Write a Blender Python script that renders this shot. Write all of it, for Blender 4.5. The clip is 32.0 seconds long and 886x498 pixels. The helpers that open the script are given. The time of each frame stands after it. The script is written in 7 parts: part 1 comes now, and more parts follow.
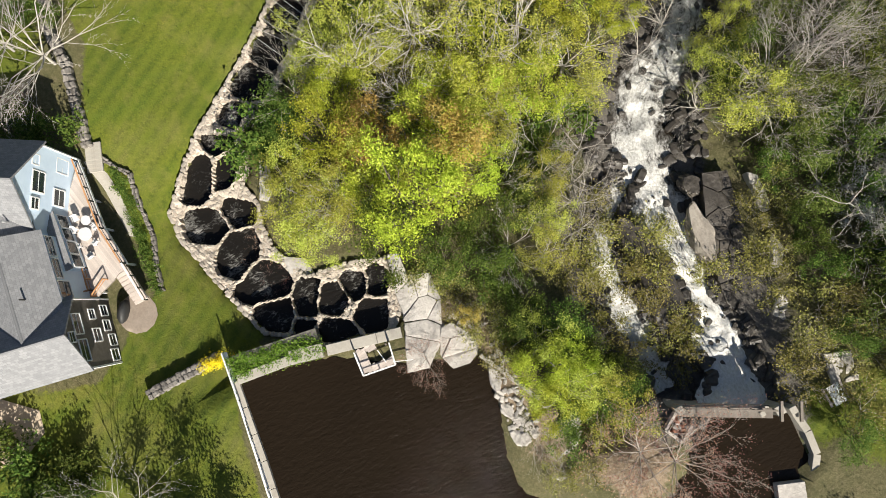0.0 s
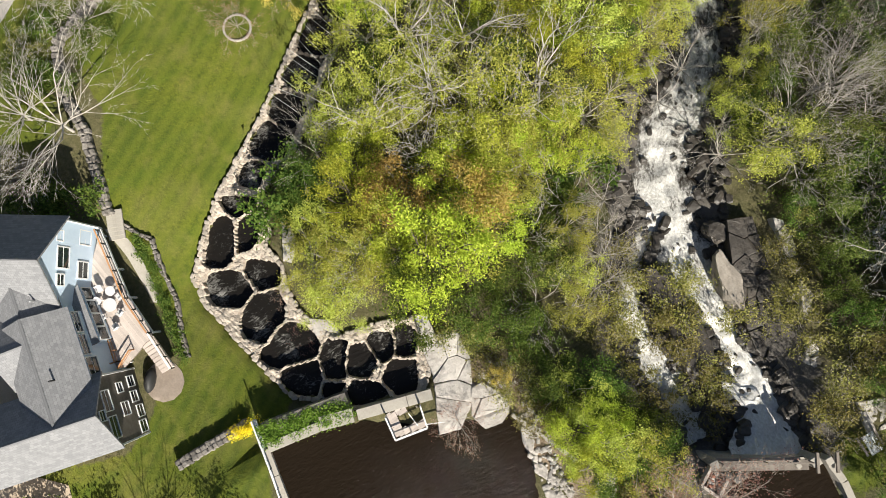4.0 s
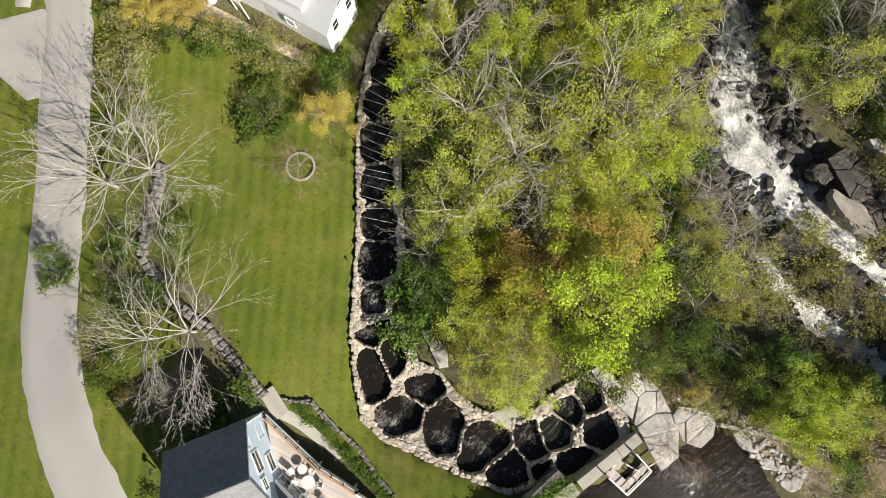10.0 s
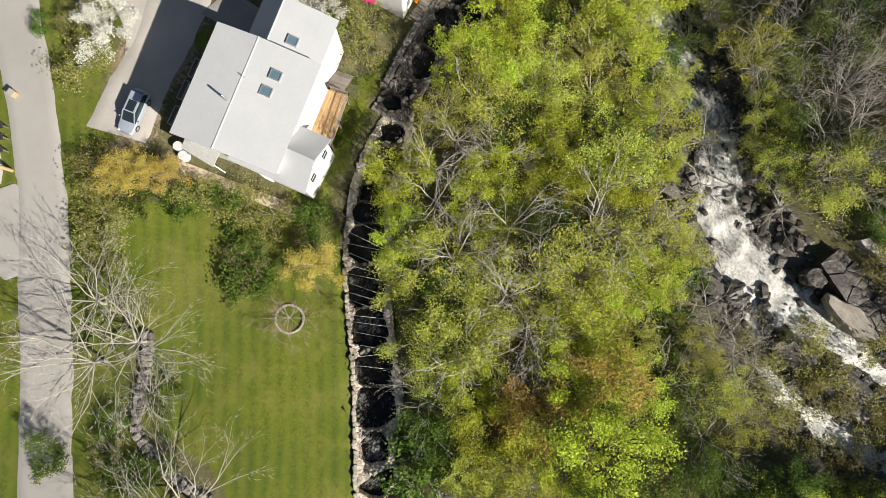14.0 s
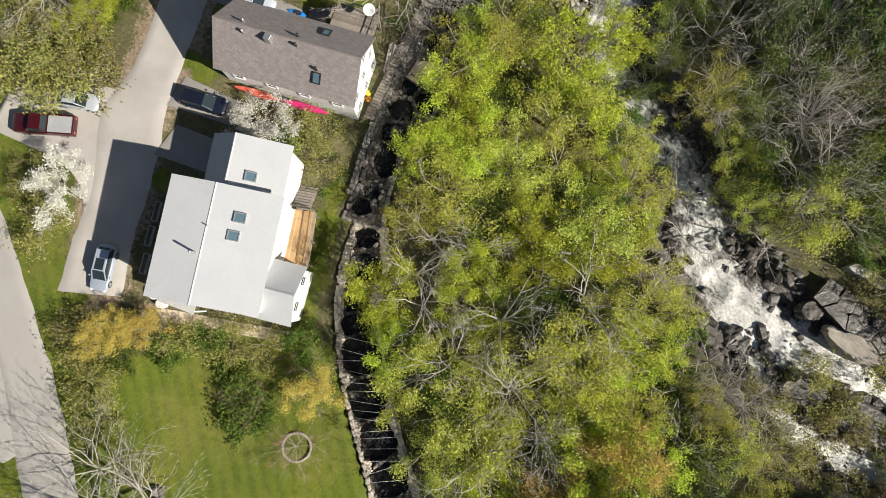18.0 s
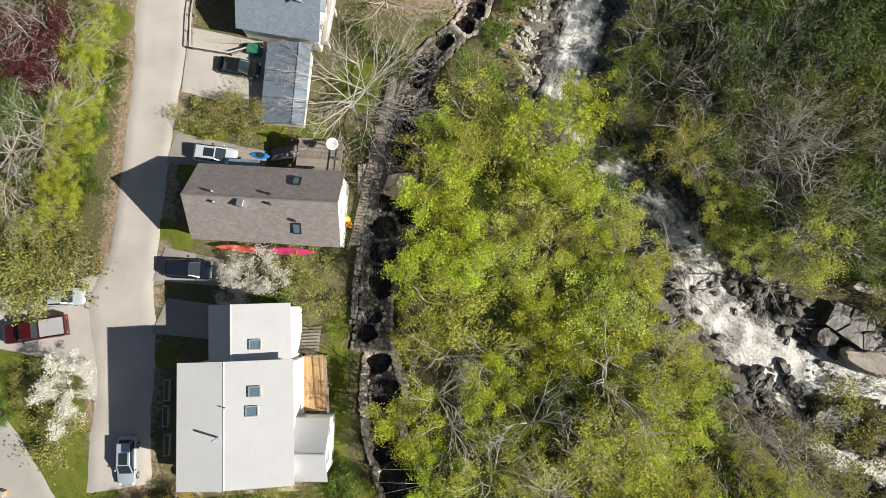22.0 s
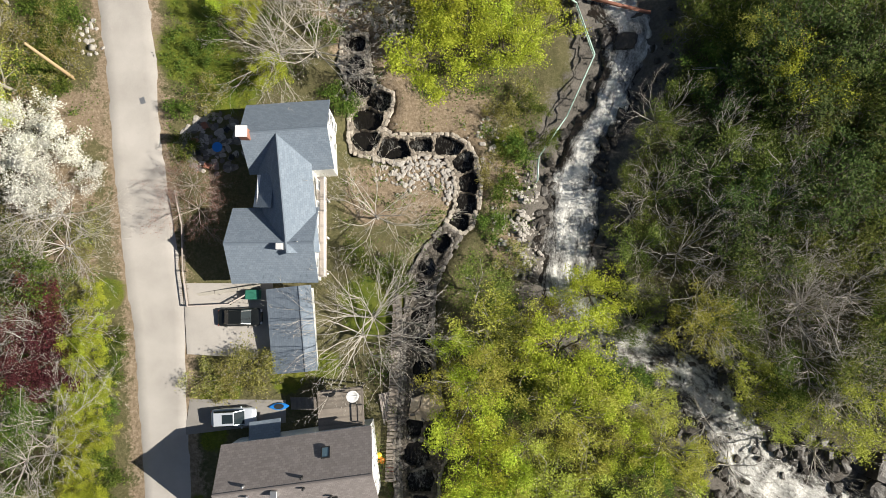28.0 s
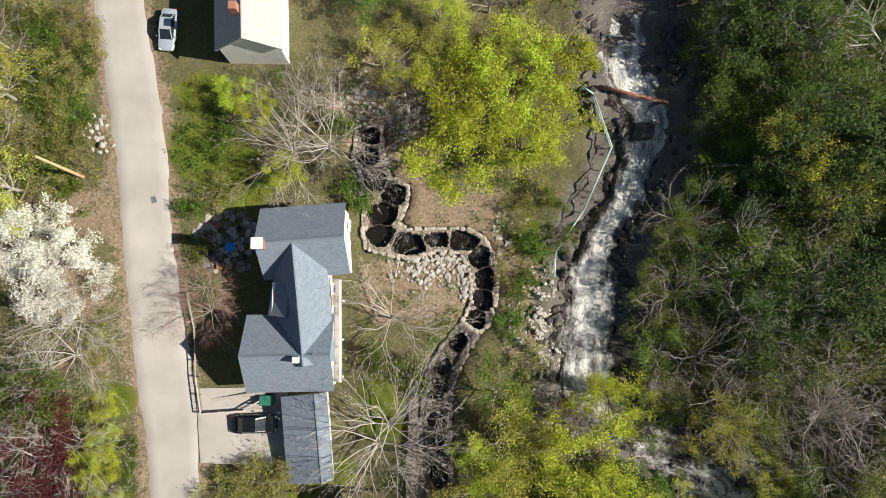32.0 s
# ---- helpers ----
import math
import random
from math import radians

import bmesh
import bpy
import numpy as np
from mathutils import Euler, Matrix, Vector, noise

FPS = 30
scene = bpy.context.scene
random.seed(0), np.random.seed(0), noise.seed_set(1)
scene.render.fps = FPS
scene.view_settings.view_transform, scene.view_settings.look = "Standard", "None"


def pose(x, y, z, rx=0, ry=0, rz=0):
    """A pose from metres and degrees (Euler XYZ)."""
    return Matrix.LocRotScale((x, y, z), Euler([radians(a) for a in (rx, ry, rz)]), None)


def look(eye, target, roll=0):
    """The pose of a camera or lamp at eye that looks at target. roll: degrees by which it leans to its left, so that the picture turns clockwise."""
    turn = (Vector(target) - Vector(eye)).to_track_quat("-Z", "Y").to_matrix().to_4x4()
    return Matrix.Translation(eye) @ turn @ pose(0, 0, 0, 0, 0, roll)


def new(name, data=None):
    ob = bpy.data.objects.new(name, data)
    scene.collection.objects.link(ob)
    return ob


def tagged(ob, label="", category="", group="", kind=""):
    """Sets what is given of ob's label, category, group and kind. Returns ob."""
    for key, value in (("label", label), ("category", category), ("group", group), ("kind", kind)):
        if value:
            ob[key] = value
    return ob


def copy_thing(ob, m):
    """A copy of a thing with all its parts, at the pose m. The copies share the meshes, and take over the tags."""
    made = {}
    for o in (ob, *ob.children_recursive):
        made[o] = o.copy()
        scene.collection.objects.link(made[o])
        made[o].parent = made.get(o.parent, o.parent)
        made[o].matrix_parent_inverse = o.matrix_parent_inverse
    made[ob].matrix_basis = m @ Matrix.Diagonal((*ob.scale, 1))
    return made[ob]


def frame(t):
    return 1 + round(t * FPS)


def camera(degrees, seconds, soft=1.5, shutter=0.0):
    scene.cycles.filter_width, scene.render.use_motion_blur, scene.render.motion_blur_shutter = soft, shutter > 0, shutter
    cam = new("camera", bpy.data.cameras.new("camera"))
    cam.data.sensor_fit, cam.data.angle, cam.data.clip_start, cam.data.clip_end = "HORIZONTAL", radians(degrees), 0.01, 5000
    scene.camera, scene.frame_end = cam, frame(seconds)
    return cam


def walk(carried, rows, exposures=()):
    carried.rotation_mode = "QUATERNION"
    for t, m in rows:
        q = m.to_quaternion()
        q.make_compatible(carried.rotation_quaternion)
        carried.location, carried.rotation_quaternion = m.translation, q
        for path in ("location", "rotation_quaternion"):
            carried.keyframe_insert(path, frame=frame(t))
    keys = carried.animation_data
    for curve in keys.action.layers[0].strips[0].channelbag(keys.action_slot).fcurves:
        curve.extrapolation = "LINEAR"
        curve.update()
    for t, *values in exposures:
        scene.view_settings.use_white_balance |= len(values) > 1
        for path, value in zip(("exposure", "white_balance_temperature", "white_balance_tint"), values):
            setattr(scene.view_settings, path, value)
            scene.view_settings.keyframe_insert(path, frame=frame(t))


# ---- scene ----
cam = camera(68.48, 32.0, soft=0.9)
walk(cam, [
    (0, pose(42.343, -47.706, 62.181, 4.656, -1.286, 61.577)),
    (1, pose(40.742, -47.071, 62.305, 4.671, -1.317, 61.319)),
    (2, pose(39.274, -46.284, 62.187, 4.728, -1.207, 60.738)),
    (2.5, pose(38.620, -46.199, 62.159, 4.903, -1.318, 60.674)),
    (4.5, pose(35.606, -48.371, 61.991, 4.927, -1.306, 58.863)),
    (5, pose(34.800, -49.402, 61.943, 4.914, -1.283, 55.796)),
    (5.5, pose(33.997, -50.433, 61.886, 4.888, -1.247, 53.708)),
    (6, pose(33.072, -51.505, 61.778, 4.797, -1.165, 52.899)),
    (7, pose(30.445, -53.722, 61.625, 4.816, -1.305, 50.850)),
    (8, pose(27.400, -54.848, 61.725, 4.774, -1.251, 46.418)),
    (9, pose(24.068, -54.359, 61.903, 4.572, -1.134, 42.967)),
    (10, pose(20.723, -52.799, 61.915, 4.367, -1.153, 37.338)),
    (11, pose(18.041, -50.510, 61.860, 4.371, -1.115, 33.667)),
    (12, pose(15.767, -47.843, 61.897, 4.458, -1.134, 32.435)),
    (13, pose(14.528, -44.976, 61.965, 4.744, -1.176, 32.443)),
    (14, pose(13.368, -41.877, 62.004, 5.019, -1.235, 32.479)),
    (14.5, pose(12.721, -40.395, 62.027, 5.065, -1.245, 32.394)),
    (16.5, pose(10.224, -35.369, 62.065, 4.663, -1.218, 29.285)),
    (17, pose(9.810, -34.330, 62.064, 4.613, -1.161, 26.807)),
    (17.5, pose(9.454, -33.472, 62.110, 4.706, -1.170, 24.600)),
    (18, pose(8.977, -32.543, 62.132, 4.700, -1.217, 22.631)),
    (19, pose(8.029, -30.586, 62.284, 4.710, -1.246, 19.042)),
    (20, pose(6.868, -28.188, 62.468, 4.808, -1.284, 16.819)),
    (21, pose(5.707, -25.270, 62.637, 4.758, -1.204, 14.265)),
    (22, pose(4.513, -22.224, 62.850, 4.838, -1.241, 9.894)),
    (23, pose(3.578, -18.728, 63.112, 4.730, -1.155, 6.421)),
    (24, pose(2.673, -15.059, 63.167, 4.694, -1.171, 3.865)),
    (25, pose(1.787, -11.452, 63.194, 4.679, -1.274, 1.451)),
    (25.5, pose(1.407, -9.607, 63.208, 4.712, -1.276, 0.497)),
    (27.5, pose(0.320, -1.856, 63.276, 4.791, -1.079, -0.047)),
    (28, pose(0.001, -0.002, 63.257, 4.848, -1.077, -0.066)),
    (29, pose(-0.821, 3.403, 63.257, 4.887, -1.269, -0.162)),
    (30, pose(-1.180, 6.348, 63.125, 4.936, -1.135, -0.183)),
    (31, pose(-1.759, 8.904, 63.080, 4.807, -1.322, -0.051)),
    (32, pose(-2.233, 10.826, 63.096, 4.703, -1.503, -0.073)),
], exposures=[(0.0, 0.8), (7.0, 0.72), (11.0, 0.64), (32.0, 0.62)])

# ---- world and sun ----
SUN = Vector((0.80, -0.09, 0.585)).normalized()
world = bpy.data.worlds.new("world")
scene.world = world
world.use_nodes = True
wn = world.node_tree.nodes
sky = wn.new("ShaderNodeTexSky")
sky.sky_type = "NISHITA"
sky.sun_disc = False
sky.sun_elevation = math.asin(SUN.z)
sky.sun_rotation = math.atan2(SUN.x, SUN.y)
world.node_tree.links.new(sky.outputs[0], wn["Background"].inputs[0])
wn["Background"].inputs[1].default_value = 0.039
sun = new("sun", bpy.data.lights.new("sun", "SUN"))
sun.data.energy, sun.data.angle, sun.data.color = 5.0, radians(0.5), (1.0, 0.94, 0.83)
sun.matrix_world = look(SUN * 200, (0, 0, 0))


# ---- materials ----
def ramp(nt, fac, stops):
    n = nt.nodes.new("ShaderNodeValToRGB")
    el = n.color_ramp.elements
    while len(el) < len(stops):
        el.new(0.5)
    for e, (p, c) in zip(el, stops):
        e.position, e.color = p, (*c, 1)
    nt.links.new(fac, n.inputs[0])
    return n.outputs[0]


def tex(nt, kind, scale, detail=6, rough=0.6, vec=None, stretch=None):
    n = nt.nodes.new("ShaderNodeTex" + kind)
    n.inputs["Scale"].default_value = scale
    if kind == "Noise":
        n.inputs["Detail"].default_value, n.inputs["Roughness"].default_value = detail, rough
    if vec is None:
        vec = nt.nodes.new("ShaderNodeTexCoord").outputs["Object"]
    if stretch:
        m = nt.nodes.new("ShaderNodeMapping")
        m.inputs["Scale"].default_value = stretch
        nt.links.new(vec, m.inputs[0])
        vec = m.outputs[0]
    nt.links.new(vec, n.inputs["Vector"])
    return n


def mix(nt, fac, a, b, mode="MIX"):
    n = nt.nodes.new("ShaderNodeMix")
    n.data_type, n.blend_type = "RGBA", mode
    for sock, v in ((n.inputs[0], fac), (n.inputs[6], a), (n.inputs[7], b)):
        if isinstance(v, (int, float)):
            sock.default_value = v
        elif isinstance(v, tuple):
            sock.default_value = (*v, 1)
        else:
            nt.links.new(v, sock)
    return n.outputs[2]


def maths(nt, op, a, b=0.5, clamp=False):
    n = nt.nodes.new("ShaderNodeMath")
    n.operation, n.use_clamp = op, clamp
    for sock, v in zip(n.inputs, (a, b)):
        if isinstance(v, (int, float)):
            sock.default_value = v
        else:
            nt.links.new(v, sock)
    return n.outputs[0]


def attr(nt, name):
    n = nt.nodes.new("ShaderNodeAttribute")
    n.attribute_name = name
    return n.outputs["Fac"]


def blank(name, rough=0.8, metal=0.0):
    m = bpy.data.materials.new(name)
    m.use_nodes = True
    b = m.node_tree.nodes["Principled BSDF"]
    b.inputs["Roughness"].default_value, b.inputs["Metallic"].default_value = rough, metal
    return m, m.node_tree, b


def bump(nt, b, height, strength=0.4, dist=0.05):
    n = nt.nodes.new("ShaderNodeBump")
    n.inputs["Strength"].default_value, n.inputs["Distance"].default_value = strength, dist
    nt.links.new(height, n.inputs["Height"])
    nt.links.new(n.outputs[0], b.inputs["Normal"])


def grained(name, c1, c2, scale=8.0, rough=0.8, metal=0.0, big=0.6, bumps=0.3, dist=0.02, vary=0.0):
    """A surface of two tones at two scales, with fine relief and, if asked, a tone of its own for each piece."""
    m, nt, b = blank(name, rough, metal)
    fine, coarse = tex(nt, "Noise", scale), tex(nt, "Noise", big, 4)
    col = ramp(nt, fine.outputs[0], [(0.3, c1), (0.7, c2)])
    col = mix(nt, 0.55, col, ramp(nt, coarse.outputs[0], [(0.3, c1), (0.7, c2)]))
    if vary:
        rnd = nt.nodes.new("ShaderNodeObjectInfo").outputs["Random"]
        val = maths(nt, "ADD", maths(nt, "MULTIPLY", rnd, vary), 1 - vary / 2)
        hsv = nt.nodes.new("ShaderNodeHueSaturation")
        nt.links.new(val, hsv.inputs["Value"])
        nt.links.new(col, hsv.inputs["Color"])
        col = hsv.outputs[0]
    nt.links.new(col, b.inputs["Base Color"])
    bump(nt, b, fine.outputs[0], bumps, dist)
    return m


def leaf_material(name, c1, c2, c3, glow=0.3):
    m, nt, b = blank(name, 0.65)
    geo = nt.nodes.new("ShaderNodeNewGeometry").outputs["Random Per Island"]
    b.inputs["Specular IOR Level"].default_value = 0.12
    rnd = nt.nodes.new("ShaderNodeObjectInfo").outputs["Random"]
    col = ramp(nt, geo, [(0.0, c1), (0.55, c2), (1.0, c3)])
    hsv = nt.nodes.new("ShaderNodeHueSaturation")
    nt.links.new(maths(nt, "ADD", maths(nt, "MULTIPLY", rnd, 0.04), 0.475), hsv.inputs["Hue"])
    nt.links.new(maths(nt, "ADD", maths(nt, "MULTIPLY", rnd, 0.6), 0.84), hsv.inputs["Value"])
    nt.links.new(col, hsv.inputs["Color"])
    nt.links.new(hsv.outputs[0], b.inputs["Base Color"])
    tr = nt.nodes.new("ShaderNodeBsdfTranslucent")
    nt.links.new(hsv.outputs[0], tr.inputs[0])
    mx = nt.nodes.new("ShaderNodeMixShader")
    mx.inputs[0].default_value = glow
    nt.links.new(b.outputs[0], mx.inputs[1])
    nt.links.new(tr.outputs[0], mx.inputs[2])
    nt.links.new(mx.outputs[0], nt.nodes["Material Output"].inputs[0])
    return m


def ground_material():
    m, nt, b = blank("ground", 0.95)
    n1, n2, n3 = tex(nt, "Noise", 0.35, 8, 0.65), tex(nt, "Noise", 3.0, 12, 0.78), tex(nt, "Noise", 0.09, 5)
    stripes = tex(nt, "Noise", 1.0, 3, 0.5, stretch=(0.55, 0.09, 0.1))
    litter = mix(nt, 0.6, ramp(nt, n1.outputs[0], [(0.3, (0.06, 0.06, 0.022)), (0.7, (0.17, 0.13, 0.075))]),
                 ramp(nt, n2.outputs[0], [(0.32, (0.025, 0.04, 0.008)), (0.5, (0.1, 0.1, 0.035)), (0.7, (0.22, 0.185, 0.11))]))
    grass = ramp(nt, n2.outputs[0], [(0.3, (0.04, 0.06, 0.004)), (0.5, (0.112, 0.128, 0.008)), (0.7, (0.21, 0.2, 0.02))])
    grass = mix(nt, ramp(nt, stripes.outputs[0], [(0.42, (0, 0, 0)), (0.68, (0.6, 0.6, 0.6))]), grass, (0.095, 0.14, 0.009))
    grass = mix(nt, ramp(nt, n3.outputs[0], [(0.4, (0, 0, 0)), (0.62, (0.75, 0.75, 0.75))]), grass, (0.062, 0.09, 0.005))
    grass = mix(nt, ramp(nt, n1.outputs[0], [(0.52, (0, 0, 0)), (0.75, (0.8, 0.8, 0.8))]), grass, (0.23, 0.19, 0.055))
    n4, n5 = tex(nt, "Noise", 0.16, 6, 0.6), tex(nt, "Noise", 9.0, 6, 0.8)
    grass = mix(nt, ramp(nt, n4.outputs[0], [(0.5, (0, 0, 0)), (0.7, (0.6, 0.6, 0.6))]), grass, ramp(nt, n2.outputs[0], [(0.32, (0.13, 0.115, 0.03)), (0.68, (0.25, 0.21, 0.075))]))
    grass = mix(nt, 0.55, grass, ramp(nt, n5.outputs[0], [(0.3, (0.2, 0.3, 0.1)), (0.5, (0.7, 0.85, 0.45)), (0.72, (1.35, 1.45, 0.95))]), "MULTIPLY")
    dot = nt.nodes.new("ShaderNodeVectorMath")
    dot.operation = "DOT_PRODUCT"
    nt.links.new(nt.nodes.new("ShaderNodeTexCoord").outputs["Object"], dot.inputs[0])
    dot.inputs[1].default_value = (4.1, 2.8, 0.0)
    mown = maths(nt, "MULTIPLY", maths(nt, "ADD", maths(nt, "SINE", maths(nt, "ADD", dot.outputs["Value"], maths(nt, "MULTIPLY", n1.outputs[0], 2.0))), 1.0), 0.16)
    grass = mix(nt, mown, grass, (0.16, 0.18, 0.012))
    dirt = ramp(nt, n2.outputs[0], [(0.3, (0.1, 0.075, 0.042)), (0.5, (0.24, 0.18, 0.12)), (0.72, (0.42, 0.34, 0.25))])
    edge = maths(nt, "MULTIPLY", maths(nt, "SUBTRACT", n2.outputs[0], 0.5), 0.9)
    edge = maths(nt, "ADD", edge, maths(nt, "MULTIPLY", maths(nt, "SUBTRACT", n1.outputs[0], 0.5), 0.9))

    def cover(name):
        return ramp(nt, maths(nt, "ADD", attr(nt, name), edge), [(0.42, (0, 0, 0)), (0.58, (1, 1, 1))])

    stone = ramp(nt, n2.outputs[0], [(0.25, (0.05, 0.045, 0.04)), (0.75, (0.2, 0.18, 0.155))])
    col = mix(nt, cover("dirt"), litter, dirt)
    col = mix(nt, cover("lawn"), col, grass)
    col = mix(nt, cover("rock"), col, stone)
    nt.links.new(col, b.inputs["Base Color"])
    bump(nt, b, n2.outputs[0], 0.7, 0.15)
    return m


def river_material():
    m, nt, b = blank("white_water", 0.25)
    uv = nt.nodes.new("ShaderNodeUVMap").outputs[0]
    streak = tex(nt, "Noise", 1.0, 9, 0.68, vec=uv, stretch=(1.3, 0.33, 1))
    streak.inputs["Distortion"].default_value = 0.9
    fine = tex(nt, "Noise", 5.0, 8, 0.7, vec=uv, stretch=(1.2, 0.6, 1))
    f = maths(nt, "ADD", maths(nt, "MULTIPLY", streak.outputs[0], 0.6), maths(nt, "ADD", maths(nt, "MULTIPLY", fine.outputs[0], 0.34), -0.045))
    swirl = tex(nt, "Noise", 0.42, 4, 0.6, vec=uv, stretch=(1.0, 0.7, 1))
    swirl.inputs["Distortion"].default_value = 1.2
    f = maths(nt, "ADD", f, maths(nt, "SUBTRACT", maths(nt, "MULTIPLY", swirl.outputs[0], 0.6), 0.2))
    f = maths(nt, "ADD", f, maths(nt, "MULTIPLY", maths(nt, "SUBTRACT", attr(nt, "foam"), 0.5), 0.42))
    silk = tex(nt, "Noise", 1.0, 7, 0.62, vec=uv, stretch=(1.0, 0.16, 1))
    silk.inputs["Distortion"].default_value = 0.5
    g = maths(nt, "ADD", silk.outputs[0], maths(nt, "MULTIPLY", maths(nt, "SUBTRACT", attr(nt, "foam"), 0.5), 0.5))
    g = maths(nt, "ADD", g, maths(nt, "MULTIPLY", maths(nt, "SUBTRACT", swirl.outputs[0], 0.5), 0.55))
    g = maths(nt, "ADD", g, maths(nt, "MULTIPLY", maths(nt, "SUBTRACT", fine.outputs[0], 0.5), 0.3))
    fac = ramp(nt, f, [(0.43, (0, 0, 0)), (0.52, (0.18, 0.18, 0.18)), (0.61, (0.62, 0.62, 0.62)), (0.76, (1, 1, 1))])
    fac = mix(nt, attr(nt, "silk"), fac, ramp(nt, g, [(0.42, (0, 0, 0)), (0.56, (0.4, 0.4, 0.4)), (0.7, (1, 1, 1))]))
    col = mix(nt, fac, (0.022, 0.017, 0.012), ramp(nt, fine.outputs[0], [(0.3, (0.55, 0.53, 0.47)), (0.65, (0.86, 0.85, 0.82))]))
    nt.links.new(col, b.inputs["Base Color"])
    nt.links.new(maths(nt, "ADD", maths(nt, "MULTIPLY", fac, 0.5), 0.12), b.inputs["Roughness"])
    bump(nt, b, f, 0.9, 0.35)
    return m


def still_water(name, tint, scale, foam=0.0):
    m, nt, b = blank(name, 0.08)
    n = tex(nt, "Noise", scale, 5, 0.55, stretch=(1.0, 0.45, 1))
    n2 = tex(nt, "Noise", 0.06, 3)
    col = mix(nt, n2.outputs[0], tint, tuple(c * 1.7 for c in tint))
    if foam:
        strand, patch = tex(nt, "Noise", 2.2, 9, 0.75, stretch=(1.6, 0.7, 1)), tex(nt, "Noise", 0.33, 3)
        strand.inputs["Distortion"].default_value = 1.6
        f = maths(nt, "ADD", strand.outputs[0], maths(nt, "MULTIPLY", maths(nt, "SUBTRACT", patch.outputs[0], 0.5), 0.9))
        col = mix(nt, ramp(nt, f, [(0.56, (0, 0, 0)), (0.85, (foam, foam, foam))]), col, (0.5, 0.49, 0.46))
    nt.links.new(col, b.inputs["Base Color"])
    b.inputs["Specular IOR Level"].default_value = 0.2
    bump(nt, b, n.outputs[0], 0.75, 0.13)
    return m


M_GROUND, M_RIVER = ground_material(), river_material()
M_POND = still_water("pond_water", (0.011, 0.0075, 0.0042), 3.0)
M_POOL = still_water("pool_water", (0.009, 0.008, 0.007), 3.5, 0.75)
M_ROAD = grained("asphalt", (0.31, 0.287, 0.262), (0.49, 0.458, 0.425), 14, 0.9, big=0.25, bumps=0.2)
M_MAINROAD = grained("grey_asphalt", (0.29, 0.272, 0.252), (0.39, 0.37, 0.345), 14, 0.9, big=0.18, bumps=0.2)
M_LINE = grained("worn_yellow_paint", (0.42, 0.33, 0.12), (0.5, 0.4, 0.16), 20)
M_STONE = grained("mortared_stone", (0.27, 0.23, 0.19), (0.52, 0.47, 0.4), 5, 0.9, big=1.1, bumps=0.6, dist=0.06, vary=0.5)
# tone lowered for the shade on the north ladder; also the grey walls
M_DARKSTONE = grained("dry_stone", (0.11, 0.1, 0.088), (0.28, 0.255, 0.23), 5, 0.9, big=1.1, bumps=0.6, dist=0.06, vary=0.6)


def rubble(name, c1, c2, mortar, cell=2.6):
    """Flat-topped rubble stones set in mortar."""
    m, nt, b = blank(name, 0.9)
    co = nt.nodes.new("ShaderNodeTexCoord").outputs["Object"]
    wob = tex(nt, "Noise", 1.5, 4)
    vec = nt.nodes.new("ShaderNodeVectorMath")
    vec.operation = "MULTIPLY_ADD"
    nt.links.new(wob.outputs["Color"], vec.inputs[0])
    vec.inputs[1].default_value = (0.3, 0.3, 0.0)
    nt.links.new(co, vec.inputs[2])
    edge = tex(nt, "Voronoi", cell, vec=vec.outputs[0])
    edge.feature = "DISTANCE_TO_EDGE"
    cells = tex(nt, "Voronoi", cell, vec=vec.outputs[0])
    fine = tex(nt, "Noise", 9.0, 8, 0.7)
    sep = nt.nodes.new("ShaderNodeSeparateColor")
    nt.links.new(cells.outputs["Color"], sep.inputs[0])
    col = ramp(nt, sep.outputs[0], [(0.0, c1), (0.6, c2), (1.0, tuple(c * 1.15 for c in c2))])
    col = mix(nt, ramp(nt, edge.outputs["Distance"], [(0.03, (1, 1, 1)), (0.09, (0, 0, 0))]), col, mortar)
    col = mix(nt, 0.5, col, ramp(nt, fine.outputs[0], [(0.3, tuple(c * 0.5 for c in c2)), (0.65, tuple(min(1, c * 1.3) for c in c2))]), "MULTIPLY")
    nt.links.new(col, b.inputs["Base Color"])
    bump(nt, b, ramp(nt, edge.outputs["Distance"], [(0.02, (0, 0, 0)), (0.16, (1, 1, 1))]), 0.7, 0.05)
    return m


M_RUBBLE = rubble("rubble_masonry", (0.42, 0.36, 0.3), (0.68, 0.61, 0.53), (0.6, 0.55, 0.48))
M_MIDRUBBLE = rubble("grey_rubble", (0.2, 0.175, 0.145), (0.4, 0.355, 0.3), (0.3, 0.265, 0.22))
# darkened for wet inner walls and for tree shade on the north steps
M_WETSHADERUBBLE = rubble("wet_shaded_rubble", (0.08, 0.07, 0.058), (0.18, 0.16, 0.135), (0.11, 0.095, 0.08))
M_GRANITE = grained("pale_granite", (0.3, 0.272, 0.245), (0.6, 0.562, 0.515), 2.5, 0.85, big=0.35, bumps=0.8, dist=0.15, vary=0.2)
M_WETROCK = grained("wet_rock", (0.02, 0.017, 0.014), (0.095, 0.083, 0.07), 2.5, 0.45, big=0.6, bumps=0.8, dist=0.12, vary=0.5)
M_SAND = grained("sandy_gravel", (0.42, 0.33, 0.24), (0.6, 0.5, 0.38), 9, 0.95, big=0.6)
M_CONCRETE = grained("weathered_concrete", (0.3, 0.275, 0.235), (0.46, 0.43, 0.375), 6, 0.9)
M_WHITEWALL = grained("white_clapboard", (0.74, 0.74, 0.73), (0.82, 0.82, 0.81), 3, 0.6)
M_BLUEWALL = grained("pale_blue_siding", (0.5, 0.62, 0.76), (0.58, 0.7, 0.83), 3, 0.6)
